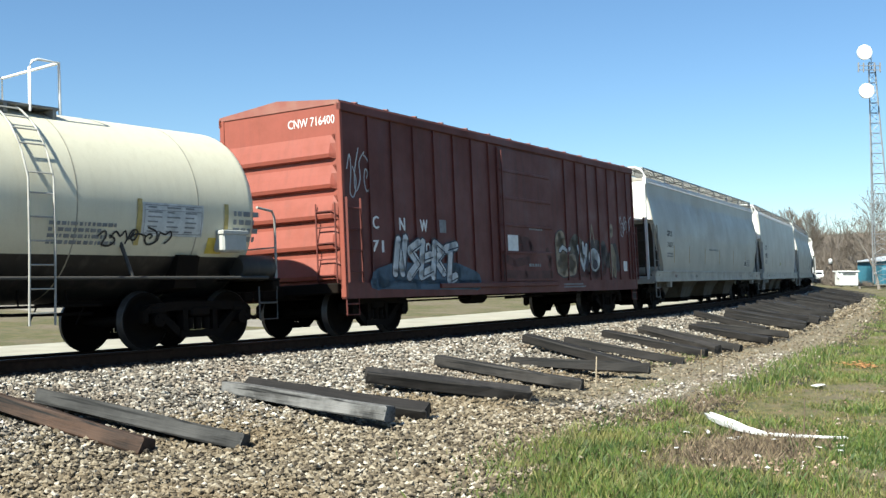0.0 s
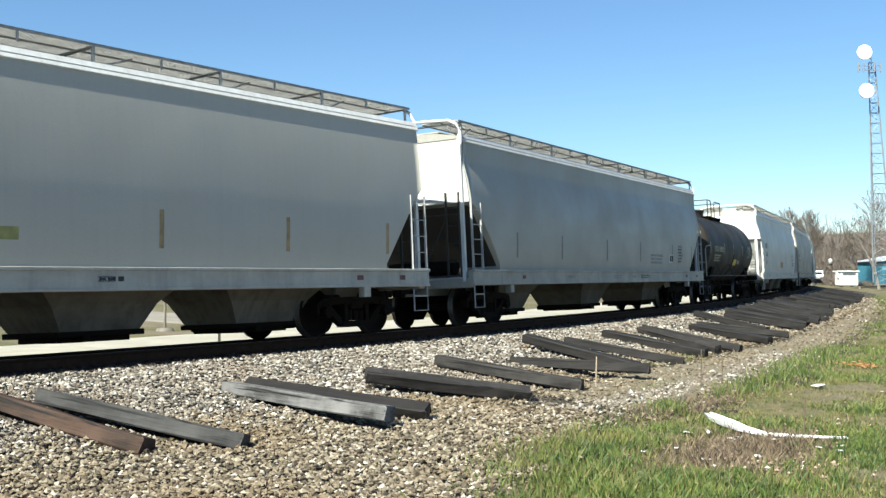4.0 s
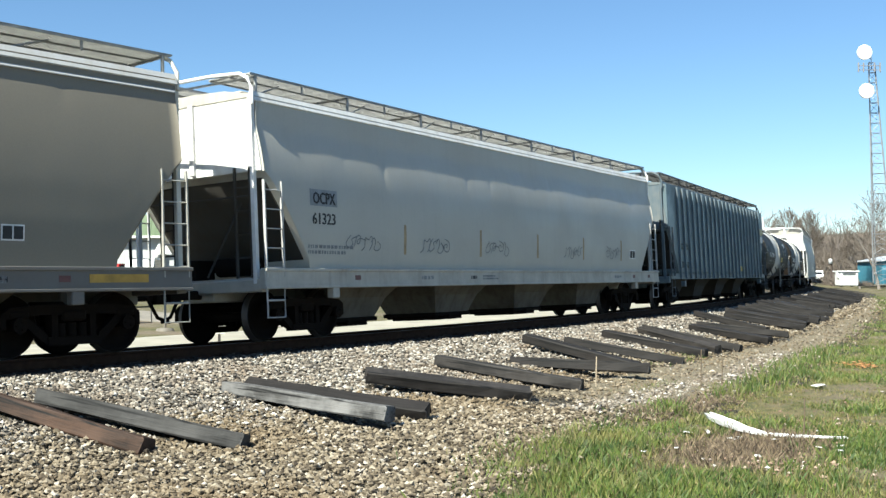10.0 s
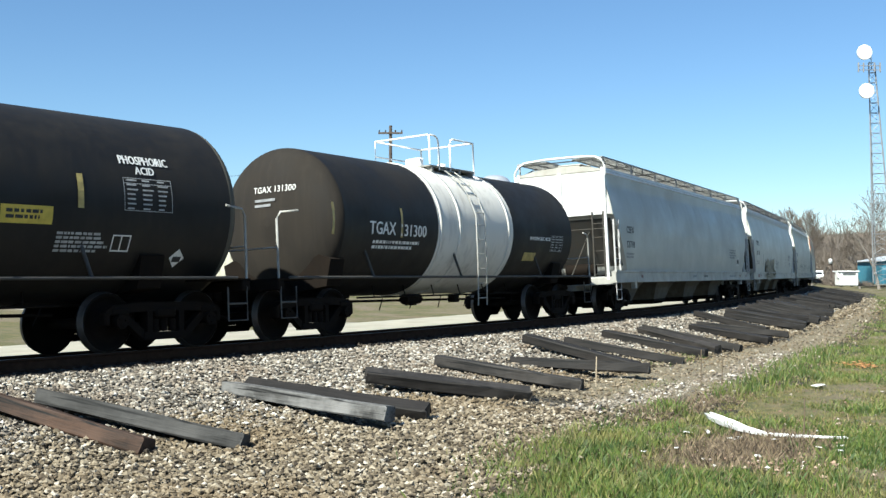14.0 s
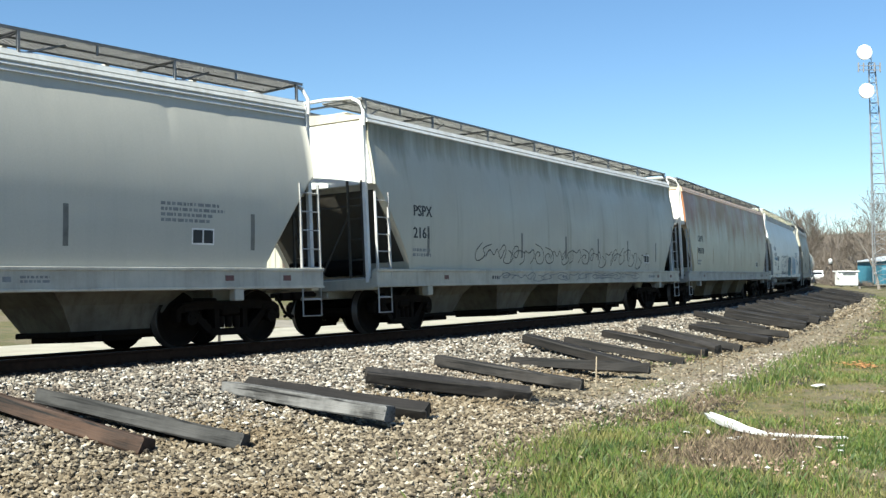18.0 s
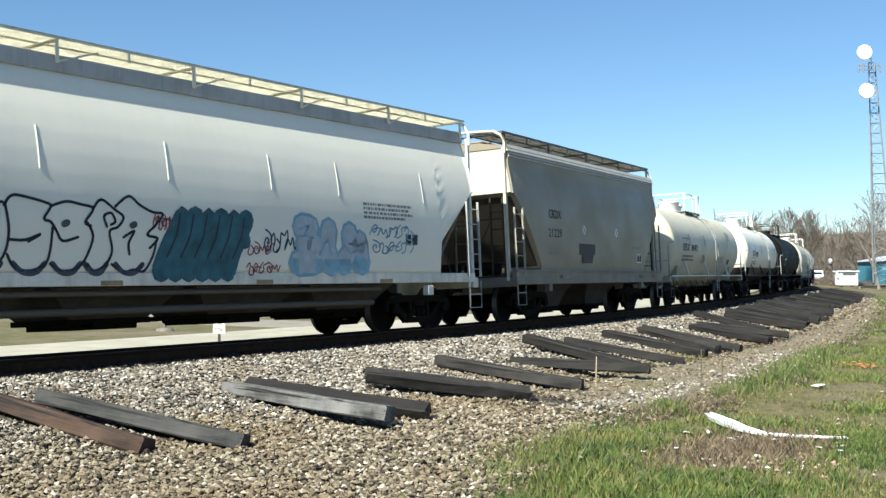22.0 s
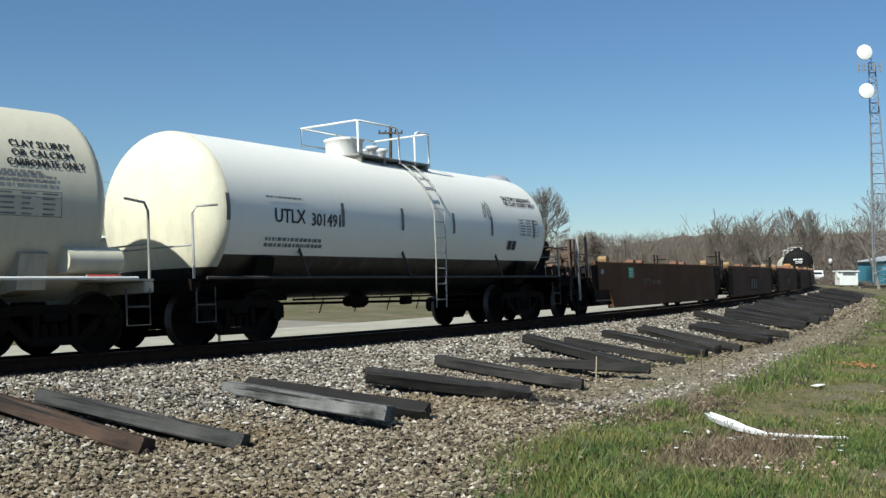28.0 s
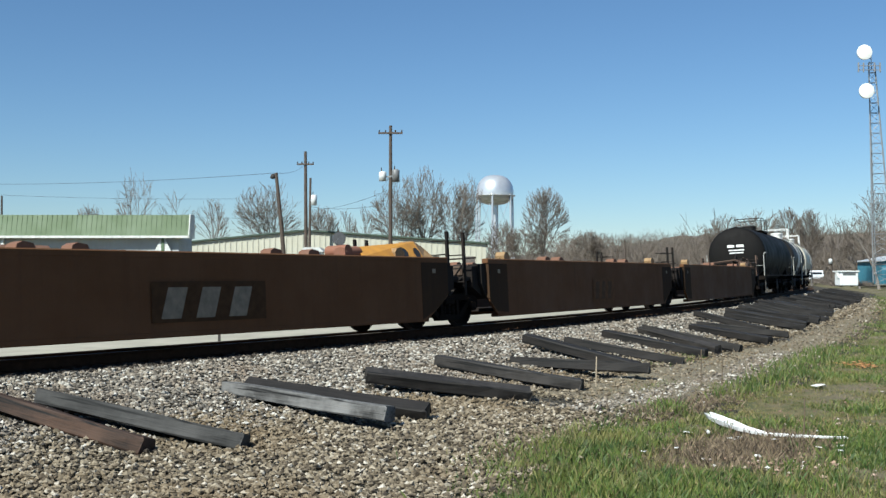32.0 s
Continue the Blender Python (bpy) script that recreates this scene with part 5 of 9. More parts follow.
    blob([(27.75, 1.15), (27.72, 1.6), (27.85, 1.95), (28.05, 1.65), (28.02, 1.15), (27.9, 1.6)], 0.2, cream, ink, 0.009)
    for pts in (((21.75, 2.0), (22.3, 1.95), (22.4, 1.8), (21.85, 1.78)), ((20.85, 1.55), (21.4, 1.42), (22.2, 1.5)), ((20.9, 1.16), (22.0, 1.14), (23.5, 1.15)), ((23.3, 1.75), (23.5, 1.5), (23.4, 1.4))):
        s = Shape()
        stroke(s, lambda z: -W - 0.054, [(at(u), z) for u, z in pts], 0.2, 0.002)
        part("soot_patch", s, soot, car, kind="stuff")
    scrawl(car, skin, at(28.5), 2.6, 0.9, 0.8, 3, pale, None, 18, 0.025)
    part("placard", patch(Shape(), lambda z: -W - 0.055, at(21.1), at(21.65), 1.72, 2.1), M_LETTER_W, car, "faded white paper placard")
    bars(car, lambda z: -W - 0.055, at(22.2), 1.38, 0.9, 0.12, 1, M_LETTER_FADE, 4)
    bars(car, lambda z: -W - 0.055, at(22.3), 2.28, 0.8, 0.08, 1, M_LETTER_FADE, 6)
    part("stencil_frame", patch(Shape(), skin, at(28.75), at(29.05), 1.25, 1.55), fw, car)
    lettering_end(car, half)
    TRAIN.append((car, 22.1, half - 1.6))


def lettering_end(car, half):
    """Number at the top of the leading end of the box car."""
    co, fs = letters("CNW 716400")
    lo, hi = co.min(0), co.max(0)
    v = [(-half + 0.012, -0.25 - (p[0] - lo[0]) / (hi[0] - lo[0]) * 1.1, 4.0 + (p[1] - lo[1]) / (hi[1] - lo[1]) * 0.17) for p in co]
    part("lettering", Shape().add(v, fs), M_LETTER_W, car)


# ---- well car ----
M_WELL = paint("well_brown", (0.124, 0.057, 0.023), 0.8, 0, (0.075, 0.037, 0.016), 0.45, 0.3, 0.8, 0.25, gloss=0.25)
M_WELL_DARK = paint("well_dark_steel", (0.010, 0.008, 0.007), 0.85, 0, (0.03, 0.02, 0.015), 0.5, 0.3, 3, gloss=0.25)
M_RACK = paint("worn_rack_paint", (0.30, 0.19, 0.08), 0.6, 0, (0.10, 0.05, 0.025), 0.6, 0.3, 3)
M_ORANGE = paint("orange_yellow_paint", (0.55, 0.26, 0.035), 0.55, 0, (0.25, 0.12, 0.05), 0.45, 0.2, 3)
M_LOGO = plain("dark_logo_panel", (0.060, 0.032, 0.015), 0.9)
M_LOGO_FAINT = plain("faded_logo_panel", (0.118, 0.056, 0.023), 0.8)
M_LOGO_DIM = plain("dim_logo_mark", (0.088, 0.048, 0.025), 0.8)
M_NUMBER = plain("faded_number", (0.185, 0.125, 0.078), 0.9)
M_LOGO_W = plain("faded_white_logo", (0.23, 0.19, 0.14), 0.9)
for mt in (M_LOGO, M_LOGO_FAINT, M_LOGO_DIM, M_LOGO_W):
    mt.node_tree.nodes["Principled BSDF"].inputs["Specular IOR Level"].default_value = 0.15
M_WELL_END = paint("well_end_black", (0.040, 0.026, 0.017), 0.9, 0, (0.08, 0.045, 0.022), 0.5, 0.3, 1.2, gloss=0.08)


def well_unit(label, u0, u1, front_bogie=False, rear_bogie=True, logo=None, end_front=False, end_rear=False, load=()):
    """One well of an articulated set; u0 and u1 are the joints or outer ends."""
    mid, half = (u0 + u1) / 2, (u1 - u0) / 2
    car = thing("well_car", label, "well car", "freight train")
    a = -half + (1.95 if end_front else 1.15)
    b = half - (1.95 if end_rear else 0.62)
    W = 1.47
    skin = lambda z: -W - 0.022
    for q in (-1, 1):
        low = [(a, 0.72), (a + 1.12, 0.69), (a + 1.28, 0.22)] if end_front else [(a, 0.55), (a + 0.40, 0.22)]
        wall = part("well_side", Shape().prism(low + [ (b - 0.75, 0.22), (b - 0.35, 0.46), (b, 0.70), (b, 1.46), (a, 1.46)], "y", *sorted((q * (W - 0.06), q * W))), M_WELL, car, "long rust-brown steel well side")
        part("top_chord", Shape().box(a - 0.05, b + 0.05, *sorted((q * (W - 0.16), q * (W + 0.004))), 1.40, 1.52, 0.02), M_WELL, wall)
        part("bottom_chord", Shape().box(low[-1][0], b - 0.73, *sorted((q * (W - 0.2), q * (W + 0.004))), 0.17, 0.27, 0.015), M_WELL, wall)
        for e, g, lo_ in ((a, 1, 0.60), (b, -1, 0.74)):
            if end_front and g > 0:
                part("white_plate", Shape().box(a + 0.24, a + 0.46, *sorted((q * (W + 0.004), q * (W + 0.008))), 1.16, 1.30), M_LETTER_DIM, wall)
                part("end_plate", Shape().box(a - 0.02, a - 0.002, *sorted((q * (W - 0.14), q * (W + 0.006))), 0.72, 1.53), M_WELL_END, wall, "black steel end plate")
                continue
            part("end_plate", Shape().prism([(e - g * 0.02, lo_), (e + g * 0.36, 0.30 if g > 0 else 0.45), (e + g * 0.95, 0.26 if g > 0 else 0.215), (e + g * 0.95, 1.40), (e - g * 0.02, 1.40)], "y", *sorted((q * (W - 0.08), q * (W + 0.006)))), M_WELL_END, wall, "black steel end plate")
            part("white_plate", Shape().box(e + g * 0.5 - 0.06, e + g * 0.5 + 0.06, *sorted((q * (W + 0.006), q * (W + 0.010))), 1.18, 1.27), M_LOGO_W, wall)
        for x in (-3.1, -2.2, 1.9, 2.9):
            part("lock_pedestal", Shape().prism([(x - 0.16, 1.515), (x + 0.16, 1.515), (x + 0.12, 1.59), (x - 0.05, 1.62), (x - 0.14, 1.58)], "y", *sorted((q * (W - 0.3), q * (W - 0.05)))), paint("rusty_lock", (0.17, 0.075, 0.04), 0.8), wall)
    part("well_floor", Shape().box(a + 0.5, b - 0.5, -1.3, -0.9, 0.30, 0.38).box(a + 0.5, b - 0.5, 0.9, 1.3, 0.30, 0.38).box(-0.4, 0.4, -1.4, 1.4, 0.28, 0.38).box(-3.4, -2.9, -1.4, 1.4, 0.28, 0.38).box(2.9, 3.4, -1.4, 1.4, 0.28, 0.38), M_WELL_DARK, car)
    for q, e, outer in ((-1, a, end_front), (1, b, end_rear)):
        part("bulkhead", Shape().prism([(e, 0.6), (e + q * 0.25, 0.95), (e + q * 0.25, 1.40), (e, 1.40)], "y", -1.4, 1.4), M_WELL_DARK, car)
        tip = q * half
        part("end_deck", Shape().box(*sorted((e, tip)), -0.45, 0.45, 0.86, 1.12, 0.03).box(*sorted((e, e + q * 0.8)), -1.25, 1.25, 1.02, 1.12, 0.02).prism([(e, 0.62), (e + q * 0.5, 0.86), (e + q * 0.5, 1.34), (e, 1.38)], "y", -1.3, -0.55), M_WELL_DARK, car)
        for y in (-1.38, 1.38):
            xx = tip - q * 0.3
            lad = Shape().box(xx - 0.045, xx + 0.045, y * 0.93 - 0.03, y * 0.93 + 0.03, 0.7, 2.1, 0.01)
            for z in (1.0, 1.3, 1.6, 1.9):
                lad.tube([(xx, y * 0.93, z), (xx, y * 0.62, z)], 0.015, 5)
            part("end_ladder", lad, M_WELL_DARK, car)
        part("control_box", Shape().box(e + q * 0.45 - 0.2, e + q * 0.45 + 0.2, -1.1, -0.7, 1.12, 1.40, 0.04), paint("brown_box", (0.075, 0.045, 0.028), 0.8), car)
        part("walkway_rail", Shape().tube([(e + q * 0.1, -1.2, 1.55), (e + q * 0.1, 1.2, 1.55)], 0.02, 6).tube([(tip - q * 0.1, -0.35, 1.1), (tip - q * 0.1, -0.35, 1.45)], 0.025, 6).tube([(tip - q * 0.25, -0.95, 1.0), (tip - q * 0.15, -1.3, 1.35)], 0.02, 5), M_WELL_DARK, car)
        o = e - q * (1.25 if q < 0 else 1.5)
        part("lock_rack", Shape().prism([(o - 0.13, 1.50), (o + 0.15, 1.50), (o + 0.17, 1.60), (o + 0.07, 1.69), (o - 0.08, 1.70), (o - 0.15, 1.61)], "y", -1.34, -1.10).tube([(o - 0.2, -1.2, 1.54), (o + 0.26, -1.2, 1.58)], 0.035, 8), M_RACK, car, "orange-yellow container lock rack")
        if outer:
            part("end_sill", Shape().box(*sorted((tip, tip - q * 0.2)), -1.35, 1.35, 0.86, 1.06, 0.02).box(*sorted((tip, tip - q * 1.4)), -1.35, 1.35, 1.06, 1.10), M_WELL_DARK, car)
            fr = Shape()
            for y in (-1.33, 1.33):
                fr.tube([(tip - q * 0.06, y, 0.45), (tip - q * 0.06, y, 2.1), (tip - q * 0.5, y, 2.1), (tip - q * 0.5, y, 1.1)], 0.025, 6)
            for x in (0.5, 0.9, 1.3, 1.7):
                fr.tube([(tip - q * x, -0.9, 1.1), (tip - q * x, -0.9, 1.5 + 0.2 * (x % 0.7)), (tip - q * (x + 0.2), -0.6, 1.9), (tip - q * x, 0.8, 1.8)], 0.025, 6)
            fr.tube([(tip - q * 0.1, -1.3, 1.75), (tip - q * 2.0, -1.3, 1.7)], 0.022, 6).tube([(tip - q * 0.1, -0.6, 1.95), (tip - q * 1.9, -0.6, 1.9)], 0.022, 6)
            part("end_railing", fr, paint("rusty_railing", (0.085, 0.048, 0.031), 0.8), car)
            part("valve_box", Shape().box(tip - q * 1.25 - 0.22, tip - q * 1.25 + 0.22, -1.1, -0.6, 1.35, 1.78, 0.04).tube([(tip - q * 1.7, -0.9, 1.62), (tip - q * 0.8, -0.7, 1.62)], 0.07, 10), paint("rusty_box", (0.090, 0.050, 0.032), 0.8), car)
            if q < 0:
                for x in (0.65, 1.29, 1.36):
                    part("stanchion", Shape().box(tip + x - 0.03, tip + x + 0.03, -1.40, -1.34, 0.45 if x < 1 else 1.06, 2.2, 0.01), M_ENDRAIL if x != 1.29 else M_WELL_DARK, car)
            gear = Shape()
            for k, (x, y, z, w) in enumerate(((0.75, -1.05, 1.22, 0.10), (1.0, -1.15, 1.5, 0.08), (1.5, -1.0, 1.28, 0.12), (1.75, -1.1, 1.6, 0.07), (0.45, -1.1, 1.45, 0.09), (1.3, -0.3, 1.3, 0.14))):
                gear.box(tip - q * x - w, tip - q * x + w, y - w * 0.7, y + w * 0.7, z - w, z + w, 0.02)
                gear.tube([(tip - q * x, y, z), (tip - q * (x - 0.25), y + 0.08, z + 0.22), (tip - q * (x + 0.1), y + 0.15, z + 0.40)], 0.022, 6)
            gear.tube([(tip - q * 0.55, -0.75, 1.36), (tip - q * 1.6, -0.75, 1.36)], 0.13, 12)
            part("brake_gear", gear, paint("rusty_brake_gear", (0.080, 0.048, 0.034), 0.8), car, "rusty brake valves and pipes on the end deck")
            mesh = Shape()
            for k in range(9):
                mesh.tube([(tip - q * (1.55 + 0.05 * k), -1.36, 1.06), (tip - q * (1.50 + 0.05 * k), -1.36, 1.46)], 0.006, 4)
                mesh.tube([(tip - q * 1.5, -1.365, 1.06 + 0.05 * k), (tip - q * 1.98, -1.365, 1.08 + 0.05 * k)], 0.006, 4)
            part("end_screen", mesh, M_RACK, car, "rusty wire screen beside the end deck")
            part("brake_stand", Shape().box(tip - q * 0.7 - 0.2, tip - q * 0.7 + 0.2, -0.3, 0.2, 1.1, 1.9, 0.03).lathe([(-0.03, 0.28), (0.03, 0.28)], 16, "y", (tip - q * 0.7, -0.4, 1.85)), M_WELL_DARK, car)
    if logo:
        lu, lw, full = logo
        x0 = lu - mid
        part("logo_panel", patch(Shape(), skin, x0, x0 + lw, 0.40, 1.04), M_LOGO if full == 1 else M_LOGO_FAINT, car)
        if full:
            s, w = Shape(), lw * 0.225
            for k in range(3):
                c = x0 + 0.07 * lw + k * w * 1.28
                s.add([(c + dx * w, skin(0) - 0.004, z) for dx, z in ((0.0, 0.46), (0.72, 0.46), (1.0, 0.95), (0.28, 0.95))], [(0, 1, 2, 3)])
            part("logo_mark", s, M_LOGO_W if full == 1 else M_LOGO_DIM, car, "faded white slanted emblem")
    for q, on in ((-1, front_bogie), (1, rear_bogie)):
        if on:
            bogie(car, q * (half - (1.5 if (end_front and q < 0) or (end_rear and q > 0) else 0.0)))
    for q, on in ((-1, end_front), (1, end_rear)):
        if on:
            c = part("coupler", ME_COUPLER, None, car, "", (q * (half - 0.15), 0, 0))
            if q < 0:
                c.rotation_euler = (0, 0, math.pi)
    TRAIN.append((car, mid, max(half - 0.2, 4)))
    return car, mid, skin


# ---- the cars, from the leading one back ----
cream = (0.64, 0.60, 0.455)
m_cream0 = two_tone("cream_tank_black_below", cream, BLACK, 2, "LESS_THAN", 1.45, rough=0.45, dirt=0.2, streak=0.2, scale=0.8, bump=0.05, grime=(0.36, 0.31, 0.21))
c, x, sk = tank("tank_car", "cream tank car with black lower side and stencilled table", 1.2, 12.8, m_cream0, plat=(-0.6, 2.0), gap=(0.7, 1.5), ladder_x=1.1, seams=(), inset=1.5, walkway=True, rims=(-5.00, 5.10))
part("stencil_patch", patch(Shape(), sk, 2.9, 4.1, 1.75, 2.25, 5), plain("pale_stencil_patch", (0.50, 0.51, 0.50), 0.6), c)
table(c, sk, 2.93, 4.07, 1.78, 2.22, M_LETTER_FADE, 0.003)
for x in (1.75, 4.0):
    part("weld_seam", Shape().lathe([(x - 0.012, 1.461), (x, 1.464), (x + 0.012, 1.461)], 56, "x", (0, 0, 2.23)), paint("seam_shadow", (0.36, 0.33, 0.25), 0.6), c)
bars(c, sk, 1.3, 1.75, 1.2, 0.35, 4, M_LETTER_FADE, 5)
bars(c, sk, 4.75, 1.95, 0.6, 0.55, 4, M_LETTER_FADE, 6)
scrawl(c, sk, 2.1, 1.72, 1.3, 0.3, 5, M_LETTER_B, None, 4, 0.03)
reflectors(c, sk, (2.8, 4.55), 1.6, 2.3, M_TAPE_Y)
part("yellow_plate", patch(Shape(), sk, 4.25, 4.6, 1.5, 1.75, 3), M_YELLOW, c)
part("brake_reservoir", Shape().tube([(5.0, -1.22, 1.27), (5.05, -1.22, 1.27), (5.75, -1.22, 1.27), (5.8, -1.22, 1.27)], [0.17, 0.22, 0.22, 0.17], 18), paint("black_drum", (0.02, 0.018, 0.016), 0.6), c, "black air reservoir drum")
part("valve_box", Shape().box(4.42, 4.95, -1.56, -1.30, 1.52, 1.86, 0.03).box(4.40, 4.97, -1.58, -1.28, 1.80, 1.87, 0.01), paint("grey_box", (0.42, 0.42, 0.39), 0.6), c, "grey steel valve box")

box_car()

silver = (0.325, 0.318, 0.297)
c, x = hopper("hopper_car", "pale grey covered hopper with amber reflector strips", 31.15, 50.66, silver, bays=4, endsheet=(0.80, 0.79, 0.74), tape=M_TAPE, tape_xs=(2.7, 5.0, 7.6, 10.3, 13.2, 16.0, 18.3), grating=(0.39, 0.39, 0.38), inset=1.75, pillow=0.9, side=full_side, brow=3.68)
at = lambda u, u0=31.15, h=(50.66 - 31.15) / 2: u - u0 - h
lettering(c, hopper_skin, "GPLX", at(32.95), 2.52, 0.19, 0.7, M_LETTER_B)
lettering(c, hopper_skin, "76671", at(32.97), 2.14, 0.17, 0.74, M_LETTER_B)
bars(c, hopper_skin, at(32.9), 1.8, 0.9, 0.18, 2, M_LETTER_FADE, 1)
bars(c, hopper_skin, at(47.5), 1.65, 0.8, 0.3, 4, M_LETTER_FADE, 2)
stencil_plate(c, hopper_skin, at(46.9), 1.5)
bars(c, hopper_skin, at(39.5), 2.1, 2.0, 0.12, 1, M_LETTER_FADE, 7)

c, x = hopper("hopper_car", "light grey covered hopper with a white roof edge", 51.91, 70.25, (0.385, 0.383, 0.368), bays=4, tape=M_TAPE, tape_xs=(1.75, 4.6, 8.3, 11.4, 14.2, 17.0), trim=(0.75, 0.74, 0.71), grating=(0.33, 0.33, 0.32), inset=1.75, pillow=0.05, brow=3.95, side=flat_side)
at = lambda u, u0=51.91, h=(70.25 - 51.91) / 2: u - u0 - h
lettering(c, hopper_skin, "CHVX", at(53.5), 2.5, 0.23, 0.72, M_LETTER_B)
lettering(c, hopper_skin, "898021", at(53.47), 2.1, 0.23, 0.98, M_LETTER_B)
bars(c, hopper_skin, at(53.4), 1.78, 0.9, 0.22, 2, M_LETTER_FADE, 1)
part("yellow_stencil", patch(Shape(), hopper_skin, at(60.4), at(60.9), 1.62, 1.8), plain("faded_yellow_mark", (0.30, 0.29, 0.10), 0.6), c)

c, x = hopper("hopper_car", "grey covered hopper with deeply rounded sides", 71.9, 90.61, (0.275, 0.275, 0.265), bays=3, tape=M_TAPE_G, tape_xs=(2.4, 5.2, 8.6, 11.6, 15.0, 17.3), trim=(0.62, 0.62, 0.6), grating=(0.33, 0.33, 0.32), inset=1.75, cut_z=2.75, cut_x=1.5, brow=3.62, pillow=0.3, side=full_side)
at = lambda u, u0=71.9, h=(90.61 - 71.9) / 2: u - u0 - h
bars(c, hopper_skin, at(87.6), 1.85, 0.55, 0.62, 6, M_LETTER_B, 2)
stencil_plate(c, hopper_skin, at(86.6), 1.55)
bars(c, hopper_skin, at(84.6), 1.65, 1.4, 0.35, 3, M_LETTER_FADE, 9)

M_LETTER_DIM = plain("dimmed_white_lettering", (0.36, 0.36, 0.35), 0.7, 0, 0.3)
TABLE_INK = M_LETTER_DIM
m_black = paint("tank_black", (0.010, 0.009, 0.008), 0.6, 0, (0.04, 0.028, 0.018), 0.45, 0.4, 0.7, 0.1, gloss=0.3)
M_DARK = paint("dark_handrail", (0.02, 0.018, 0.017), 0.7)
m_dust = paint("dusty_black_head", (0.030, 0.026, 0.020), 0.75, 0, (0.075, 0.062, 0.044), 0.5, 0.3, 1.0, gloss=0.2)
m_head_dark = paint("grimy_black_head", (0.016, 0.0135, 0.011), 0.75, 0, (0.04, 0.033, 0.025), 0.5, 0.3, 1.0, gloss=0.2)
m_dust_pale = paint("grey_dusted_head", (0.095, 0.086, 0.068), 0.75, 0, (0.08, 0.07, 0.055), 0.35, 0.3, 1.0, gloss=0.2)
c, x, sk = tank("tank_car", "old black tank car with yellowed lettering and a dark top platform", 92.0, 104.0, m_black, rail=M_DARK, plat=(-1.6, 1.16), gap=(-0.84, -0.17), seams=(0.1,), ladder_x=None, dome=(0.45, 0.2), inset=1.5, rims=(-5.15, 4.85), head=m_dust)
at = lambda u: u - 98.0
lettering(c, sk, "UTLX 24750", at(93.75), 2.18, 0.22, 1.85, M_LETTER_TAN)
bars(c, sk, at(93.8), 1.82, 1.3, 0.3, 3, M_LETTER_TAN, 1)
reflectors(c, sk, (at(92.9), at(95.8), at(97.9), at(100.2), at(102.2)), 2.0, 2.45, M_TAPE_Y, 0.08)
part("yellow_plate", patch(Shape(), sk, at(98.2), at(98.9), 1.55, 1.8, 3), M_YELLOW, c)
table(c, sk, at(101.5), at(102.3), 1.9, 2.4, TABLE_INK)
bars(c, sk, at(99.2), 1.68, 0.5, 0.15, 2, M_LETTER_W, 5)
part("shell_jacket", Shape().lathe([(-0.02, 1.462), (-0.02, 1.475), (0.12, 1.475), (0.12, 1.462)], 56, "x", (0, 0, 2.23)), paint("grey_black_band", (0.014, 0.013, 0.012), 0.6), c)

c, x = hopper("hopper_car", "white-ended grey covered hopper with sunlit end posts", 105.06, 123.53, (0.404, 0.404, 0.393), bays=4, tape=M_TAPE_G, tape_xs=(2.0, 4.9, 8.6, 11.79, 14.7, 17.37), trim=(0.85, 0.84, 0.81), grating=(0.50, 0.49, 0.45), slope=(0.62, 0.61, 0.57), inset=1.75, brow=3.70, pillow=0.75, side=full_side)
at = lambda u, u0=105.06, h=(123.53 - 105.06) / 2: u - u0 - h
lettering(c, hopper_skin, "OCPX", at(106.75), 2.6, 0.27, 0.86, M_LETTER_B, bold=0.022)
lettering(c, hopper_skin, "62523", at(106.85), 2.18, 0.21, 0.78, M_LETTER_B)
bars(c, hopper_skin, at(106.8), 1.78, 0.8, 0.18, 2, M_LETTER_FADE, 1)
stencil_plate(c, hopper_skin, at(120.85), 1.60, 0.62, 0.30)
bars(c, hopper_skin, at(120.35), 2.15, 1.35, 0.5, 6, M_LETTER_FADE, 5)
part("amber_plate", patch(Shape(), hopper_skin, at(113.9), at(115.15), 1.52, 1.84), plain("amber_plate_face", (0.32, 0.17, 0.045), 0.6), c)

gun = (0.185, 0.172, 0.148)
c, x = hopper("hopper_car", "dark grey covered hopper with a yellow-striped sill and white tag", 124.92, 144.52, gun, bays=4, trim=(0.5, 0.5, 0.49), grating=(0.30, 0.30, 0.28), inset=1.75, sill=(0.14, 0.133, 0.12), endcol=(0.62, 0.60, 0.52), brow=3.84, pillow=0.55, strips=(3.98,), side=slab_side, dirt=0.04)
at = lambda u, u0=124.92, h=(144.52 - 124.92) / 2: u - u0 - h
lettering(c, hopper_skin, "OCPX", at(126.65), 2.42, 0.24, 0.86, M_LETTER_B)
lettering(c, hopper_skin, "70813", at(126.68), 2.09, 0.21, 0.88, M_LETTER_B)
bars(c, hopper_skin, at(126.6), 1.7, 1.5, 0.2, 2, M_LETTER_FADE, 1)
scrawl(c, hopper_skin, at(128.05), 1.66, 1.15, 0.42, 6, M_LETTER_DIM, None, 3, 0.03)
bars(c, hopper_skin, at(131.55), 1.95, 0.6, 0.2, 3, M_LETTER_B, 7)
scrawl(c, hopper_skin, at(135.5), 1.72, 0.7, 0.22, 4, M_LETTER_DIM, None, 8, 0.03)
stencil_plate(c, hopper_skin, at(141.4), 1.6, 0.34, 0.22)
stencil_plate(c, hopper_skin, at(127.95), 2.2, 0.2, 0.24)
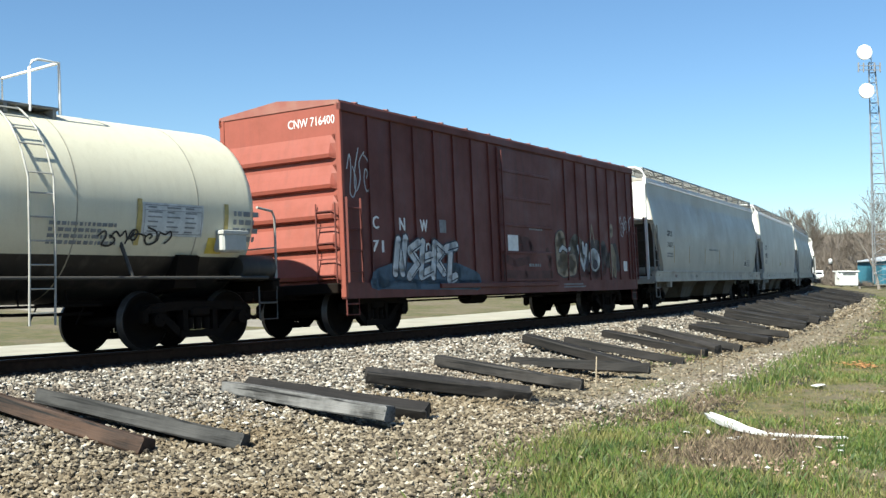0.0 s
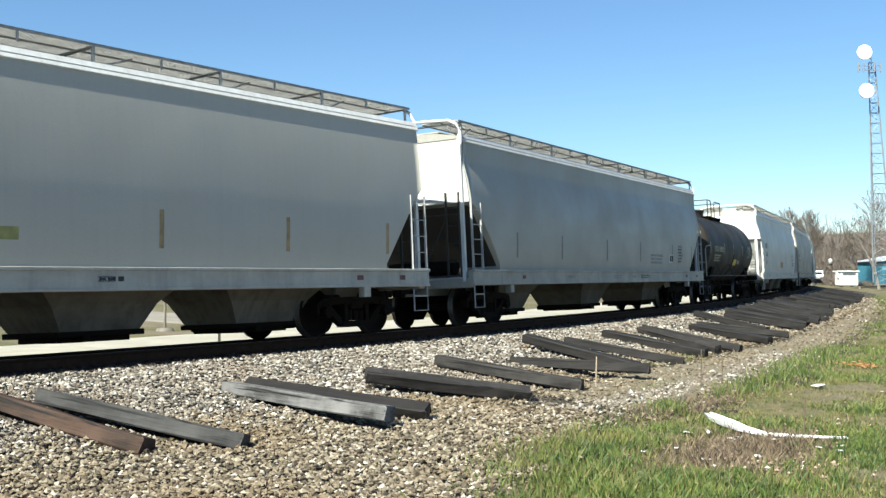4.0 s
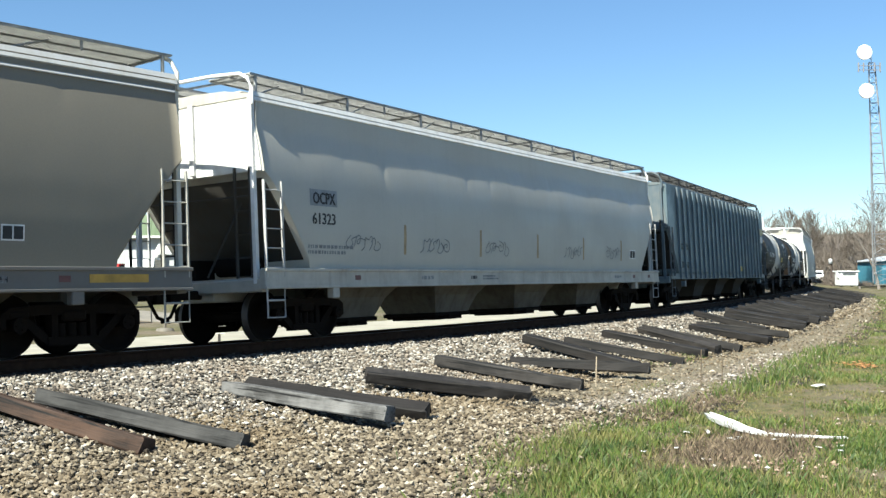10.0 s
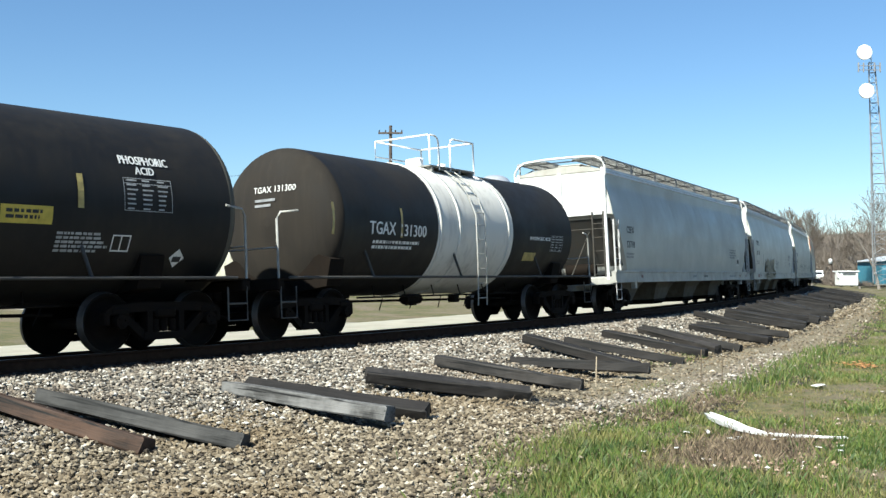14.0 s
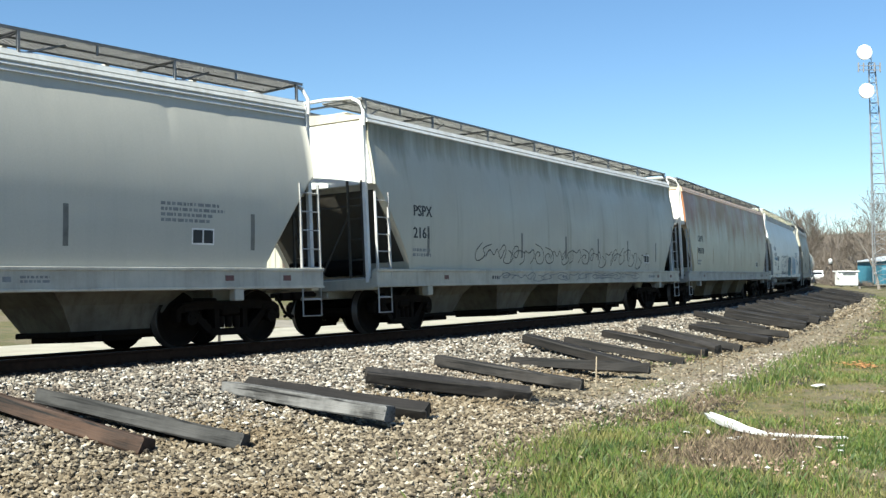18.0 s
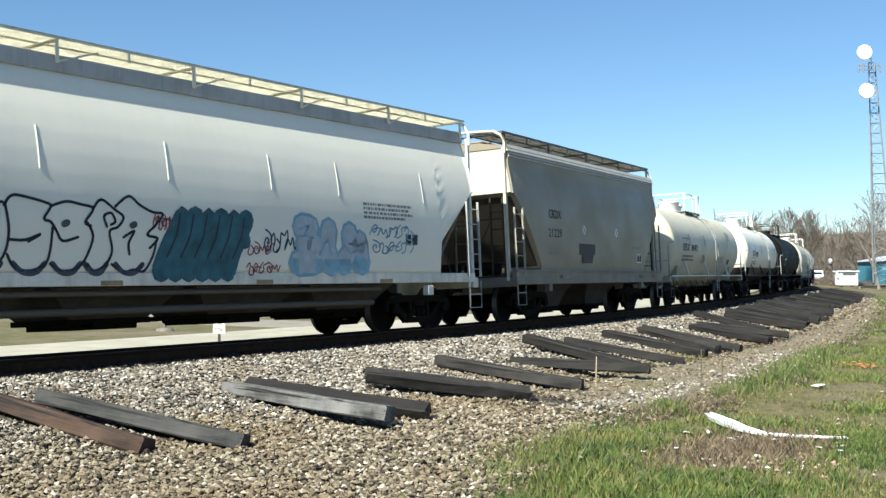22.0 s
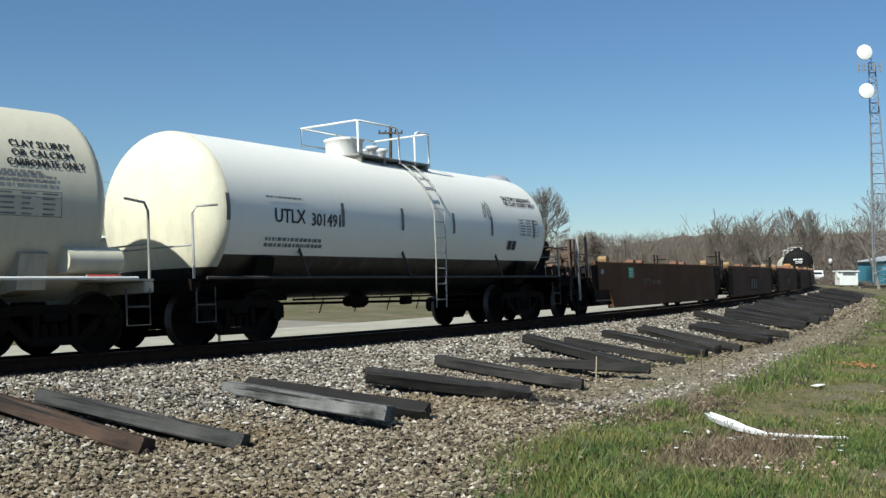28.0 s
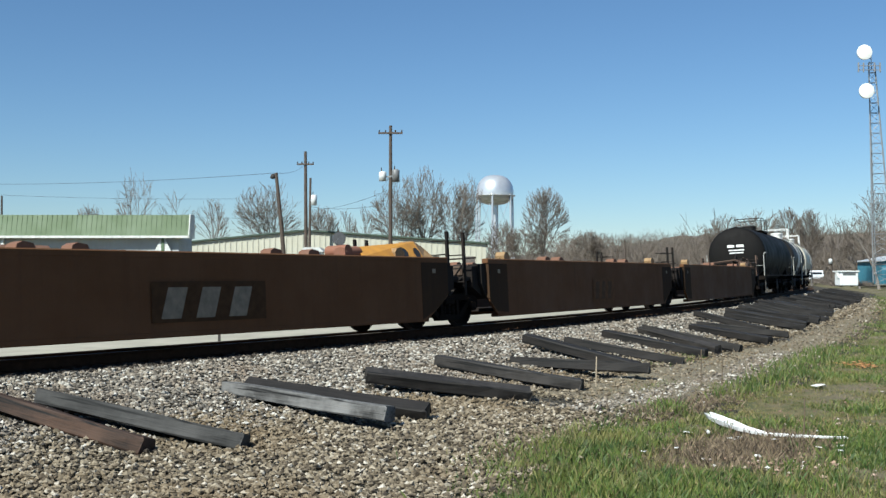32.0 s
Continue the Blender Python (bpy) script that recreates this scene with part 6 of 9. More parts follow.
for u in (126.0, 131.3, 137.3, 142.7):
    part("sill_stripe", Shape().box(at(u), at(u + 1.0), -1.607, -1.60, 1.03, 1.15), plain("sill_amber", (0.45, 0.27, 0.04), 0.5), c, "worn amber sill stripe")
part("sticker", Shape().box(at(128.95), at(129.2), -1.608, -1.60, 1.0, 1.16), M_LETTER_W, c)

c, x = hopper("hopper_car", "light blue-grey covered hopper with a white roof edge", 145.95, 165.38, (0.385, 0.383, 0.368), bays=4, tape=M_TAPE, tape_xs=(4.4, 7.6, 10.6, 13.5, 16.3), trim=(0.78, 0.77, 0.74), grating=(0.36, 0.36, 0.35), inset=1.75, brow=3.66, pillow=0.9, side=full_side)
at = lambda u, u0=145.95, h=(165.38 - 145.95) / 2: u - u0 - h
part("number_panel", patch(Shape(), hopper_skin, at(147.26), at(148.08), 2.38, 2.68), plain("grey_patch", (0.25, 0.26, 0.27), 0.6), c)
lettering(c, lambda z: hopper_skin(z) - 0.004, "OCPX", at(147.34), 2.52, 0.21, 0.66, M_LETTER_B)
lettering(c, hopper_skin, "61323", at(147.32), 2.15, 0.2, 0.68, M_LETTER_B)
bars(c, hopper_skin, at(147.2), 1.6, 1.4, 0.2, 2, M_LETTER_FADE, 1)
for u in (148.3, 151.0, 153.8, 158.2, 161.0):
    scrawl(c, hopper_skin, at(u), 1.75, 1.1, 0.35, 4, M_LETTER_FADE, None, int(u), 0.02)
stencil_plate(c, hopper_skin, at(163.0), 1.62)

c, x = hopper("hopper_car", "slate-blue covered hopper with tall vertical side ribs", 166.87, 186.92, (0.092, 0.128, 0.156), bays=4, trim=(0.07, 0.10, 0.12), grating=(0.12, 0.12, 0.12), inset=1.75, ribs=22, rib_col=(0.11, 0.148, 0.172), through_sill=False, endcol=(0.07, 0.10, 0.12), cut_z=2.7, under=(0.040, 0.034, 0.026))
at = lambda u, u0=166.87, h=(186.92 - 166.87) / 2: u - u0 - h
rs = lambda z: -1.536
for ch, u, w, z in (("OC", 168.72, 0.32, 2.13), ("PX", 169.5, 0.32, 2.13), ("70", 168.72, 0.3, 1.48), ("60", 169.5, 0.3, 1.48), ("2", 170.25, 0.13, 1.48)):
    lettering(c, rs, ch, at(u), z, 0.23, w, M_LETTER_B)
part("yellow_plate", patch(Shape(), lambda z: -1.604, at(185.5), at(186.3), 3.05, 3.35), M_TAPE_Y, c)
part("white_plate", patch(Shape(), lambda z: -1.604, at(185.6), at(186.2), 2.68, 2.98), M_LETTER_W, c, "white notice plate")
part("yellow_stencil", patch(Shape(), rs, at(180.1), at(181.0), 1.3, 1.5), M_YELLOW, c)
stencil_plate(c, rs, at(184.6), 1.4)

m_band = two_tone("black_tank_white_band", (0.008, 0.0075, 0.007), (0.62, 0.59, 0.53), 0, "ABS", (-0.35, 1.15), rough=0.6, grime=(0.035, 0.026, 0.018), gloss=0.35, bump=0.04, dirt=0.22, streak=0.2, scale=0.8)
c, x, sk = tank("tank_car", "black acid tank car with a dirty white middle band", 188.3, 200.15, m_band, plat=(-0.9, 0.7), gap=(-0.5, 0.1), ladder_x=-0.2, seams=(), inset=1.5, dome=(0.35, 0.3), rims=(-5.28, 5.48), r=1.50, zc=2.25, head=m_dust_pale)
at = lambda u: u - 194.225
lettering(c, sk, "TILX", at(189.9), 2.2, 0.21, 0.78, M_LETTER_W)
lettering(c, sk, "150095", at(190.95), 2.18, 0.23, 1.0, M_LETTER_W)
lettering(c, sk, "LD LMT 202400 LB 92250 KG", at(189.75), 1.88, 0.07, 2.15, M_LETTER_DIM, bold=0)
lettering(c, sk, "LT WT   59600 LB 27050 KG", at(189.75), 1.72, 0.07, 2.1, M_LETTER_DIM, bold=0)
lettering(c, sk, "PHOSPHORIC", at(197.6), 2.88, 0.13, 0.9, M_LETTER_W)
lettering(c, sk, "ACID", at(197.85), 2.72, 0.12, 0.35, M_LETTER_W)
table(c, sk, at(197.6), at(198.5), 2.1, 2.6, TABLE_INK)
part("yellow_plate", patch(Shape(), sk, at(195.6), at(196.4), 1.85, 2.1, 3), M_YELLOW, c)
reflectors(c, sk, (at(188.95), at(196.8)), 2.1, 2.6, M_TAPE_Y, 0.1)
head_lettering(c, at(188.95), 1.50, 2.25, "TILX 150095", 0.2, 2.75, 0.12, 1.0, M_LETTER_W)
bars(c, sk, at(194.35), 1.6, 1.2, 0.6, 8, M_LETTER_DIM, 8)
bars(c, sk, at(196.5), 1.62, 0.9, 0.3, 5, M_LETTER_DIM, 9)
bars(c, lambda z: sk(z) - 0.003, at(195.68), 1.98, 0.66, 0.16, 2, M_LETTER_B, 3)
part("stencil_square", patch(patch(Shape(), sk, at(197.45), at(197.78), 1.50, 1.52), sk, at(197.45), at(197.78), 1.72, 1.74), M_LETTER_W, c)
part("stencil_square", patch(patch(patch(Shape(), sk, at(197.45), at(197.47), 1.50, 1.74), sk, at(197.76), at(197.78), 1.50, 1.74), sk, at(197.6), at(197.62), 1.52, 1.72), M_LETTER_W, c)
part("placard", Shape().add([(at(198.75), sk(1.28), 1.28), (at(198.9), sk(1.42), 1.42), (at(198.75), sk(1.56), 1.56), (at(198.6), sk(1.42), 1.42)], [(0, 1, 2, 3)]), M_LETTER_W, c, "white diamond hazard placard")
part("placard_band", patch(Shape(), lambda z: sk(z) - 0.003, at(198.67), at(198.83), 1.36, 1.44), M_LETTER_B, c)

m_band2 = two_tone("black_tank_wide_white_band", (0.008, 0.0075, 0.007), (0.66, 0.63, 0.57), 0, "ABS", (0.4, 1.72), rough=0.6, grime=(0.035, 0.026, 0.018), gloss=0.35, bump=0.04, dirt=0.22, streak=0.25, scale=0.8)
c, x, sk = tank("tank_car", "black acid tank car with a wide streaked white band", 200.7, 214.05, m_band2, plat=(-0.4, 1.6), gap=(0.0, 0.5), ladder_x=0.35, seams=(-1.2, 1.9, -0.4), inset=1.5, dome=None, rims=(-4.68, 5.43), head=m_head_dark)
at = lambda u: u - 207.375
lettering(c, sk, "TGAX", at(203.5), 2.07, 0.25, 0.9, M_LETTER_W, bold=0.015)
lettering(c, sk, "131300", at(204.6), 2.05, 0.24, 0.95, M_LETTER_W, bold=0.015)
bars(c, sk, at(203.65), 1.75, 2.0, 0.2, 2, M_LETTER_W, 1)
lettering(c, sk, "PHOSPHORIC ACID", at(210.4), 2.05, 0.09, 1.15, M_LETTER_W)
table(c, sk, at(211.6), at(212.3), 1.75, 2.15, TABLE_INK)
part("yellow_plate", patch(Shape(), sk, at(210.2), at(210.85), 1.5, 1.7, 3), M_TAPE_Y, c)
for vx, vy, vz, vr in ((0.1, 0, 3.9, 0.2), (0.6, 0.2, 4.0, 0.12), (1.0, -0.2, 3.85, 0.1)):
    part("valve", Shape().lathe([(3.55, vr), (vz, vr), (vz + 0.01, 0.03)], 14, "z", (vx, vy, 0)), M_WHITE, c)
head_lettering(c, at(202.7), 1.46, 2.23, "TGAX 131300", 0.35, 2.85, 0.12, 1.0, M_LETTER_W)
head_bars(c, at(202.7), 1.46, 2.23, ((0.3, -0.2, 2.62, 2.67), (0.3, -0.1, 2.52, 2.57)), M_LETTER_FADE)
reflectors(c, sk, (at(202.3), at(204.6)), 1.9, 2.5, M_TAPE_Y, 0.07)

c, x = hopper("hopper_car", "grey covered hopper with a bright white sunlit end", 215.44, 235.5, (0.332, 0.338, 0.332), bays=4, trim=(0.74, 0.73, 0.70), grating=(0.31, 0.31, 0.30), inset=1.75)
at = lambda u, u0=215.44, h=(235.5 - 215.44) / 2: u - u0 - h
lettering(c, hopper_skin, "CEFX", at(216.75), 2.49, 0.2, 0.75, M_LETTER_B)
lettering(c, hopper_skin, "53710", at(216.75), 2.05, 0.2, 0.8, M_LETTER_B)
bars(c, hopper_skin, at(216.7), 1.72, 0.9, 0.18, 2, M_LETTER_FADE, 1)
stencil_plate(c, hopper_skin, at(232.9), 1.55)
bars(c, hopper_skin, at(231.5), 2.0, 1.3, 0.4, 4, M_LETTER_FADE, 7)

c, x = hopper("hopper_car", "pale grey covered hopper with a tan sprayed tag", 236.9, 256.54, (0.400, 0.402, 0.385), bays=4, tape=M_TAPE_G, tape_xs=(1.5, 4.1, 14.4, 17.95), trim=(0.62, 0.62, 0.6), grating=(0.23, 0.23, 0.23), inset=1.75, brow=3.86, pillow=0.5, strips=(3.96, 4.05))
at = lambda u, u0=236.9, h=(256.54 - 236.9) / 2: u - u0 - h
lettering(c, hopper_skin, "PSPX", at(238.6), 2.66, 0.23, 0.94, M_LETTER_B)
lettering(c, hopper_skin, "8110", at(238.6), 2.2, 0.22, 0.92, M_LETTER_B)
bars(c, hopper_skin, at(238.6), 1.72, 0.95, 0.2, 2, M_LETTER_FADE, 1)
bars(c, hopper_skin, at(253.0), 2.12, 1.3, 0.34, 4, M_LETTER_FADE, 3)
stencil_plate(c, hopper_skin, at(253.6), 1.62)
sand = plain("spray_sand", (0.34, 0.285, 0.185), 0.6, 0, 0.12)
tag_skin = lambda z: min(hopper_skin(z), -1.634 if z < 1.27 else -1.0)
cloud = Shape()
stroke(cloud, tag_skin, [(at(241.9), 1.3), (at(242.8), 1.75), (at(243.6), 1.5), (at(245.0), 1.55), (at(245.6), 1.25), (at(243.5), 1.15), (at(242.1), 1.1)], 0.5, 0.004)
part("spray_paint", cloud, sand, c, kind="stuff")
burner(c, tag_skin, at(241.75), 1.45, 3.9, 1.0, 5, sand, M_LETTER_B, 31, 0.30, 0.03, 0.006, 1.5)
scrawl(c, hopper_skin, at(246.2), 1.65, 1.6, 0.45, 4, M_LETTER_FADE, None, 33, 0.03)
scrawl(c, lambda z: -1.606, at(240.6), 1.08, 1.0, 0.22, 4, M_LETTER_B, None, 35, 0.02)
part("red_plate", Shape().box(at(238.5), at(238.9), -1.608, -1.60, 1.0, 1.16), plain("faded_red_mark", (0.22, 0.08, 0.07), 0.6), c)

c, x = hopper("hopper_car", "stained pale grey covered hopper with looping line graffiti", 257.98, 276.76, (0.405, 0.400, 0.362), bays=4, tape=M_TAPE_G, tape_xs=(2.0, 6.5, 9.2, 11.5, 13.9, 16.5), trim=(0.78, 0.77, 0.74), grating=(0.28, 0.28, 0.27), inset=1.75, rust=(3.45, 4.3, (0.13, 0.112, 0.052)), streak=0.1, pillow=0.3, side=slab_side)
at = lambda u, u0=257.98, h=(276.76 - 257.98) / 2: u - u0 - h
lettering(c, hopper_skin, "PSPX", at(259.45), 2.45, 0.22, 0.72, M_LETTER_B)
lettering(c, hopper_skin, "2161", at(259.42), 2.0, 0.22, 0.62, M_LETTER_B)
bars(c, hopper_skin, at(259.4), 1.6, 0.8, 0.2, 2, M_LETTER_FADE, 1)
scrawl(c, hopper_skin, at(262.0), 1.62, 11.5, 0.58, 19, M_LETTER_FINE, None, 41, 0.022)
scrawl(c, lambda z: -1.606, at(263.0), 1.08, 9.5, 0.24, 12, M_LETTER_FADE, None, 43, 0.022)
stencil_plate(c, hopper_skin, at(273.4), 1.5)

c, x = hopper("hopper_car", "rust-stained beige covered hopper with a brown upper side", 278.05, 296.89, (0.43, 0.41, 0.33), bays=4, tape=M_TAPE, tape_xs=(1.75, 4.7, 8.0, 11.0, 13.6, 16.2), trim=(0.66, 0.46, 0.32), grating=(0.20, 0.20, 0.19), inset=1.75, endsheet=(0.72, 0.70, 0.64), rust=(2.25, 3.6, (0.32, 0.180, 0.068), (0.29, 0.10, 0.045)), streak=0.04, pillow=0.2, brow=3.95, side=flat_side, endcol=(0.75, 0.73, 0.68), sill=(0.33, 0.31, 0.275))
at = lambda u, u0=278.05, h=(296.89 - 278.05) / 2: u - u0 - h
lettering(c, hopper_skin, "CHVX", at(279.96), 2.47, 0.22, 0.9, M_LETTER_B)
lettering(c, hopper_skin, "898198", at(279.95), 2.02, 0.21, 1.02, M_LETTER_B)
bars(c, hopper_skin, at(279.9), 1.6, 0.8, 0.22, 2, M_LETTER_FADE, 1)
stencil_plate(c, hopper_skin, at(293.2), 1.48)

c, x = hopper("hopper_car", "white rounded covered hopper covered in graffiti", 298.21, 317.02, (0.70, 0.695, 0.665), bays=5, trim=(0.5, 0.5, 0.49), grating=(0.78, 0.75, 0.60), inset=1.75, through_sill=False, low=0.34, cut_z=3.0, cut_x=1.5, cut_low=1.85, side=round_side, endcol=(0.75, 0.74, 0.7), dirt=0.06, streak=0.03, under=(0.085, 0.075, 0.058), slope=(0.15, 0.125, 0.09))
at = lambda u, u0=298.21, h=(317.02 - 298.21) / 2: u - u0 - h
lettering(c, round_skin, "SHPX", at(300.25), 2.55, 0.21, 0.84, M_LETTER_B, bold=0.015)
lettering(c, round_skin, "450315", at(300.22), 2.2, 0.17, 1.1, M_LETTER_B)
g_blue = plain("spray_sky_blue", (0.22, 0.38, 0.48), 0.6, 0, 0.3, 4)
g_teal = plain("spray_teal", (0.025, 0.10, 0.13), 0.6, 0, 0.4, 4)
g_ink = plain("spray_ink", (0.015, 0.02, 0.035), 0.6, 0, 0.4, 4)
scrawl(c, round_skin, at(300.2), 1.98, 1.3, 0.22, 5, g_blue, g_blue, 51, 0.03)
for text, u, z, w in (("MADE", 301.72, 2.02, 0.85), ("U", 301.98, 1.76, 0.16), ("LOOK", 301.85, 1.50, 0.66)):
    lettering(c, round_skin, text, at(u), z, 0.24, w, g_ink, "spray_paint", 0.022)
wall_skin = lambda z: min(round_skin(z), -1.536 if z < 1.2 else -1.0)
# outlined throw-up: bulging letter backs, hooks inside, dark scallops below
tag, shade = Shape(), Shape()
for pts in (((303.95, 1.98), (304.15, 2.14), (304.5, 2.2), (304.85, 2.12), (305.2, 2.12)), ((304.12, 2.1), (304.08, 1.8), (304.15, 1.5), (304.35, 1.28), (304.6, 1.3), (304.72, 1.5), (304.6, 1.8), (304.55, 2.15)), ((304.75, 2.12), (304.8, 1.8), (304.72, 1.5), (304.85, 1.27), (305.1, 1.27), (305.25, 1.45), (305.3, 1.75), (305.24, 2.1)),
            ((305.22, 2.08), (305.35, 2.22), (305.6, 2.2), (305.85, 2.15), (305.95, 2.1), (305.84, 1.92), (305.95, 1.88), (306.05, 1.75), (306.15, 1.62), (306.4, 1.68)), ((305.3, 1.62), (305.55, 1.62), (305.78, 1.7), (305.6, 1.6)), ((305.28, 1.42), (305.4, 1.24), (305.65, 1.2), (305.88, 1.3), (305.95, 1.5), (305.98, 1.8)),
            ((305.95, 2.1), (306.2, 2.18), (306.45, 2.15), (306.66, 2.1), (306.52, 1.9), (306.62, 1.85)), ((305.95, 1.3), (306.15, 1.2), (306.4, 1.24), (306.55, 1.4), (306.66, 1.7), (306.55, 1.9)), ((306.66, 2.1), (306.8, 2.24), (307.05, 2.1), (307.2, 2.0), (307.1, 1.85), (306.95, 1.78), (307.0, 1.5), (306.9, 1.3), (306.7, 1.2), (306.58, 1.3)),
            ((306.9, 1.85), (306.85, 2.0), (306.98, 2.05), (307.05, 1.93), (306.97, 1.88)), ((307.05, 2.15), (307.3, 2.32), (307.5, 2.2), (307.75, 2.1), (307.95, 2.08), (307.8, 1.9), (307.65, 1.75), (307.85, 1.7), (307.7, 1.55)), ((307.0, 1.3), (307.2, 1.18), (307.4, 1.22), (307.6, 1.2), (307.75, 1.4), (307.82, 1.62)), ((307.2, 1.7), (307.4, 1.8), (307.3, 1.62), (307.32, 1.45))):
    stroke(tag, wall_skin, smooth_line([(at(u), z) for u, z in pts]), 0.042, 0.005)
for u, w in ((304.35, 0.42), (304.98, 0.42), (305.62, 0.5), (306.22, 0.46), (306.72, 0.38), (307.32, 0.5)):
    stroke(shade, wall_skin, smooth_line([(at(u - w / 2), 1.3), (at(u - w * 0.2), 1.18), (at(u + w * 0.2), 1.18), (at(u + w / 2), 1.3)]), 0.085, 0.004)
for u, z in ((306.17, 1.86), (307.36, 1.88)):
    stroke(shade, wall_skin, [(at(u), z), (at(u + 0.05), z + 0.02)], 0.10, 0.006)
stroke(shade, wall_skin, smooth_line([(at(303.95), 1.98), (at(304.0), 1.7), (at(304.1), 1.4)]), 0.08, 0.004)
part("spray_paint", tag, g_ink, c, kind="stuff")
part("spray_paint", shade, plain("spray_slate", (0.06, 0.068, 0.085), 0.6, 0, 0.3, 4), c, kind="stuff")
# dark green block of crowded slanting strokes
block, cuts, tips = Shape(), Shape(), Shape()
for k in range(6):
    u = 307.92 + 0.28 * k
    stroke(block, wall_skin, [(at(u), 1.2), (at(u + 0.12), 1.5), (at(u + 0.42), 2.02 + 0.04 * (k % 2))], 0.36, 0.008)
    stroke(cuts, wall_skin, [(at(u + 0.12), 1.42), (at(u + 0.3), 1.75), (at(u + 0.38), 2.1)], 0.03, 0.012)
    stroke(tips, wall_skin, [(at(u + 0.30), 2.1), (at(u + 0.42), 2.2), (at(u + 0.54), 2.13)], 0.05, 0.007)
stroke(block, wall_skin, [(at(309.6), 1.95), (at(309.72), 1.7)], 0.26, 0.009)
part("spray_paint", block, g_teal, c, kind="stuff")
part("spray_paint", cuts, g_ink, c, kind="stuff")
part("spray_paint", tips, plain("spray_maroon", (0.085, 0.02, 0.03), 0.6, 0, 0.3, 4), c, kind="stuff")
red = plain("spray_red", (0.30, 0.06, 0.07), 0.6)
for u, z, w, h, seed in ((307.75, 1.95, 0.4, 0.25, 61), (309.55, 1.58, 0.8, 0.26, 55), (309.75, 1.24, 0.75, 0.24, 59)):
    scrawl(c, wall_skin, at(u), z, w, h, 5, red, None, seed, 0.024)
# grey bubbles with a broad blue rim
rim, puff = Shape(), Shape()
for pts in (((311.12, 2.0), (311.35, 1.98)), ((311.2, 1.72), (311.45, 1.68)), ((311.05, 1.36), (311.5, 1.38)), ((311.85, 1.95), (311.8, 1.6), (311.95, 1.36)), ((312.45, 1.9), (312.5, 1.7)), ((312.3, 1.38), (312.5, 1.55), (312.85, 1.38)), ((312.8, 1.55), (312.75, 1.75))):
    q = [(at(u), z) for u, z in pts]
    stroke(rim, wall_skin, q, 0.52, 0.005)
    stroke(puff, wall_skin, q, 0.40, 0.009)
part("spray_paint", rim, g_blue, c, kind="stuff")
part("spray_paint", puff, plain("spray_pale_blue", (0.40, 0.45, 0.50), 0.6, 0, 0.15), c, kind="stuff")
bars(c, round_skin, at(300.25), 1.72, 1.1, 0.24, 2, M_LETTER_FADE, 9)
bars(c, lambda z: -1.536, at(301.1), 1.08, 1.0, 0.16, 2, M_LETTER_FADE, 11)
for u, w in ((298.75, 0.9), (300.3, 0.4), (303.6, 0.4), (306.8, 0.4), (310.0, 0.4), (313.4, 0.4)):
    part("sill_reflector", Shape().box(at(u), at(u + w), -1.537, -1.531, 0.985, 1.06), M_TAPE, c, "amber reflector on the sill")
mark = Shape()
stroke(mark, wall_skin, smooth_line([(at(311.05), 1.95), (at(311.3), 2.02), (at(311.2), 1.85), (at(311.45), 1.8)]), 0.035, 0.013)
stroke(mark, wall_skin, smooth_line([(at(311.6), 1.5), (at(311.8), 1.75), (at(311.95), 1.5)]), 0.035, 0.013)
stroke(mark, wall_skin, smooth_line([(at(312.3), 1.7), (at(312.5), 1.55), (at(312.75), 1.7)]), 0.035, 0.013)
part("spray_paint", mark, g_blue, c, kind="stuff")
scrawl(c, wall_skin, at(310.1), 1.72, 0.8, 0.42, 4, g_teal, None, 58, 0.03)
for z, seed in ((1.98, 57), (1.68, 62)):
    scrawl(c, wall_skin, at(313.05), z, 1.35, 0.3, 5, g_blue, None, seed, 0.03)
bars(c, round_skin, at(312.9), 2.38, 1.7, 0.34, 4, M_LETTER_FADE, 3)
stencil_plate(c, round_skin, at(314.2), 1.72)
for q in (-1, 1):
    part("roof_side_plate", Shape().box(-9.3, 9.3, *sorted((q * 1.19, q * 1.275)), 4.10, 4.35, 0.012), paint("roof_side_grey", (0.46, 0.46, 0.45), 0.5), c)
for u in (301.0, 303.6, 305.8, 308.1, 310.4, 312.2, 314.9):
    s = Shape()
    for a, b in ((2.62, 2.78), (2.78, 2.94), (2.94, 3.10), (3.10, 3.24)):
        ya, yb = round_skin(a), round_skin(b)
        s.add([(at(u) + p, y - d, z) for z, y in ((a, ya), (b, yb)) for p, d in ((-0.022, 0.0), (0.0, 0.009), (0.022, 0.0))], [(0, 1, 4, 3), (1, 2, 5, 4)])
    part("seam_strap", s, c.children[0].data.materials[0], c, "raised weld strap on the side sheet")
part("discharge_pipe", Shape().tube([(-6.0, -1.15, 0.62), (6.0, -1.15, 0.62)], 0.06, 8).tube([(-6.0, -1.35, 0.88), (6.0, -1.35, 0.88)], 0.045, 8), paint("dull_pipe", (0.085, 0.075, 0.062), 0.7), c)

taupe = (0.225, 0.202, 0.162)
c, x = hopper("hopper_car", "short dark taupe two-bay covered hopper", 318.63, 329.7, taupe, bays=2, trim=(0.52, 0.51, 0.47), grating=(0.12, 0.12, 0.11), inset=1.75, sill=(0.17, 0.15, 0.115), cut_x=1.6, cut_z=3.1, endcol=(0.55, 0.52, 0.42), under=(0.05, 0.045, 0.038), brow=3.72, pillow=0.4, strips=(3.98, 4.05), side=slab_side)
at = lambda u, u0=318.63, h=(329.7 - 318.63) / 2: u - u0 - h
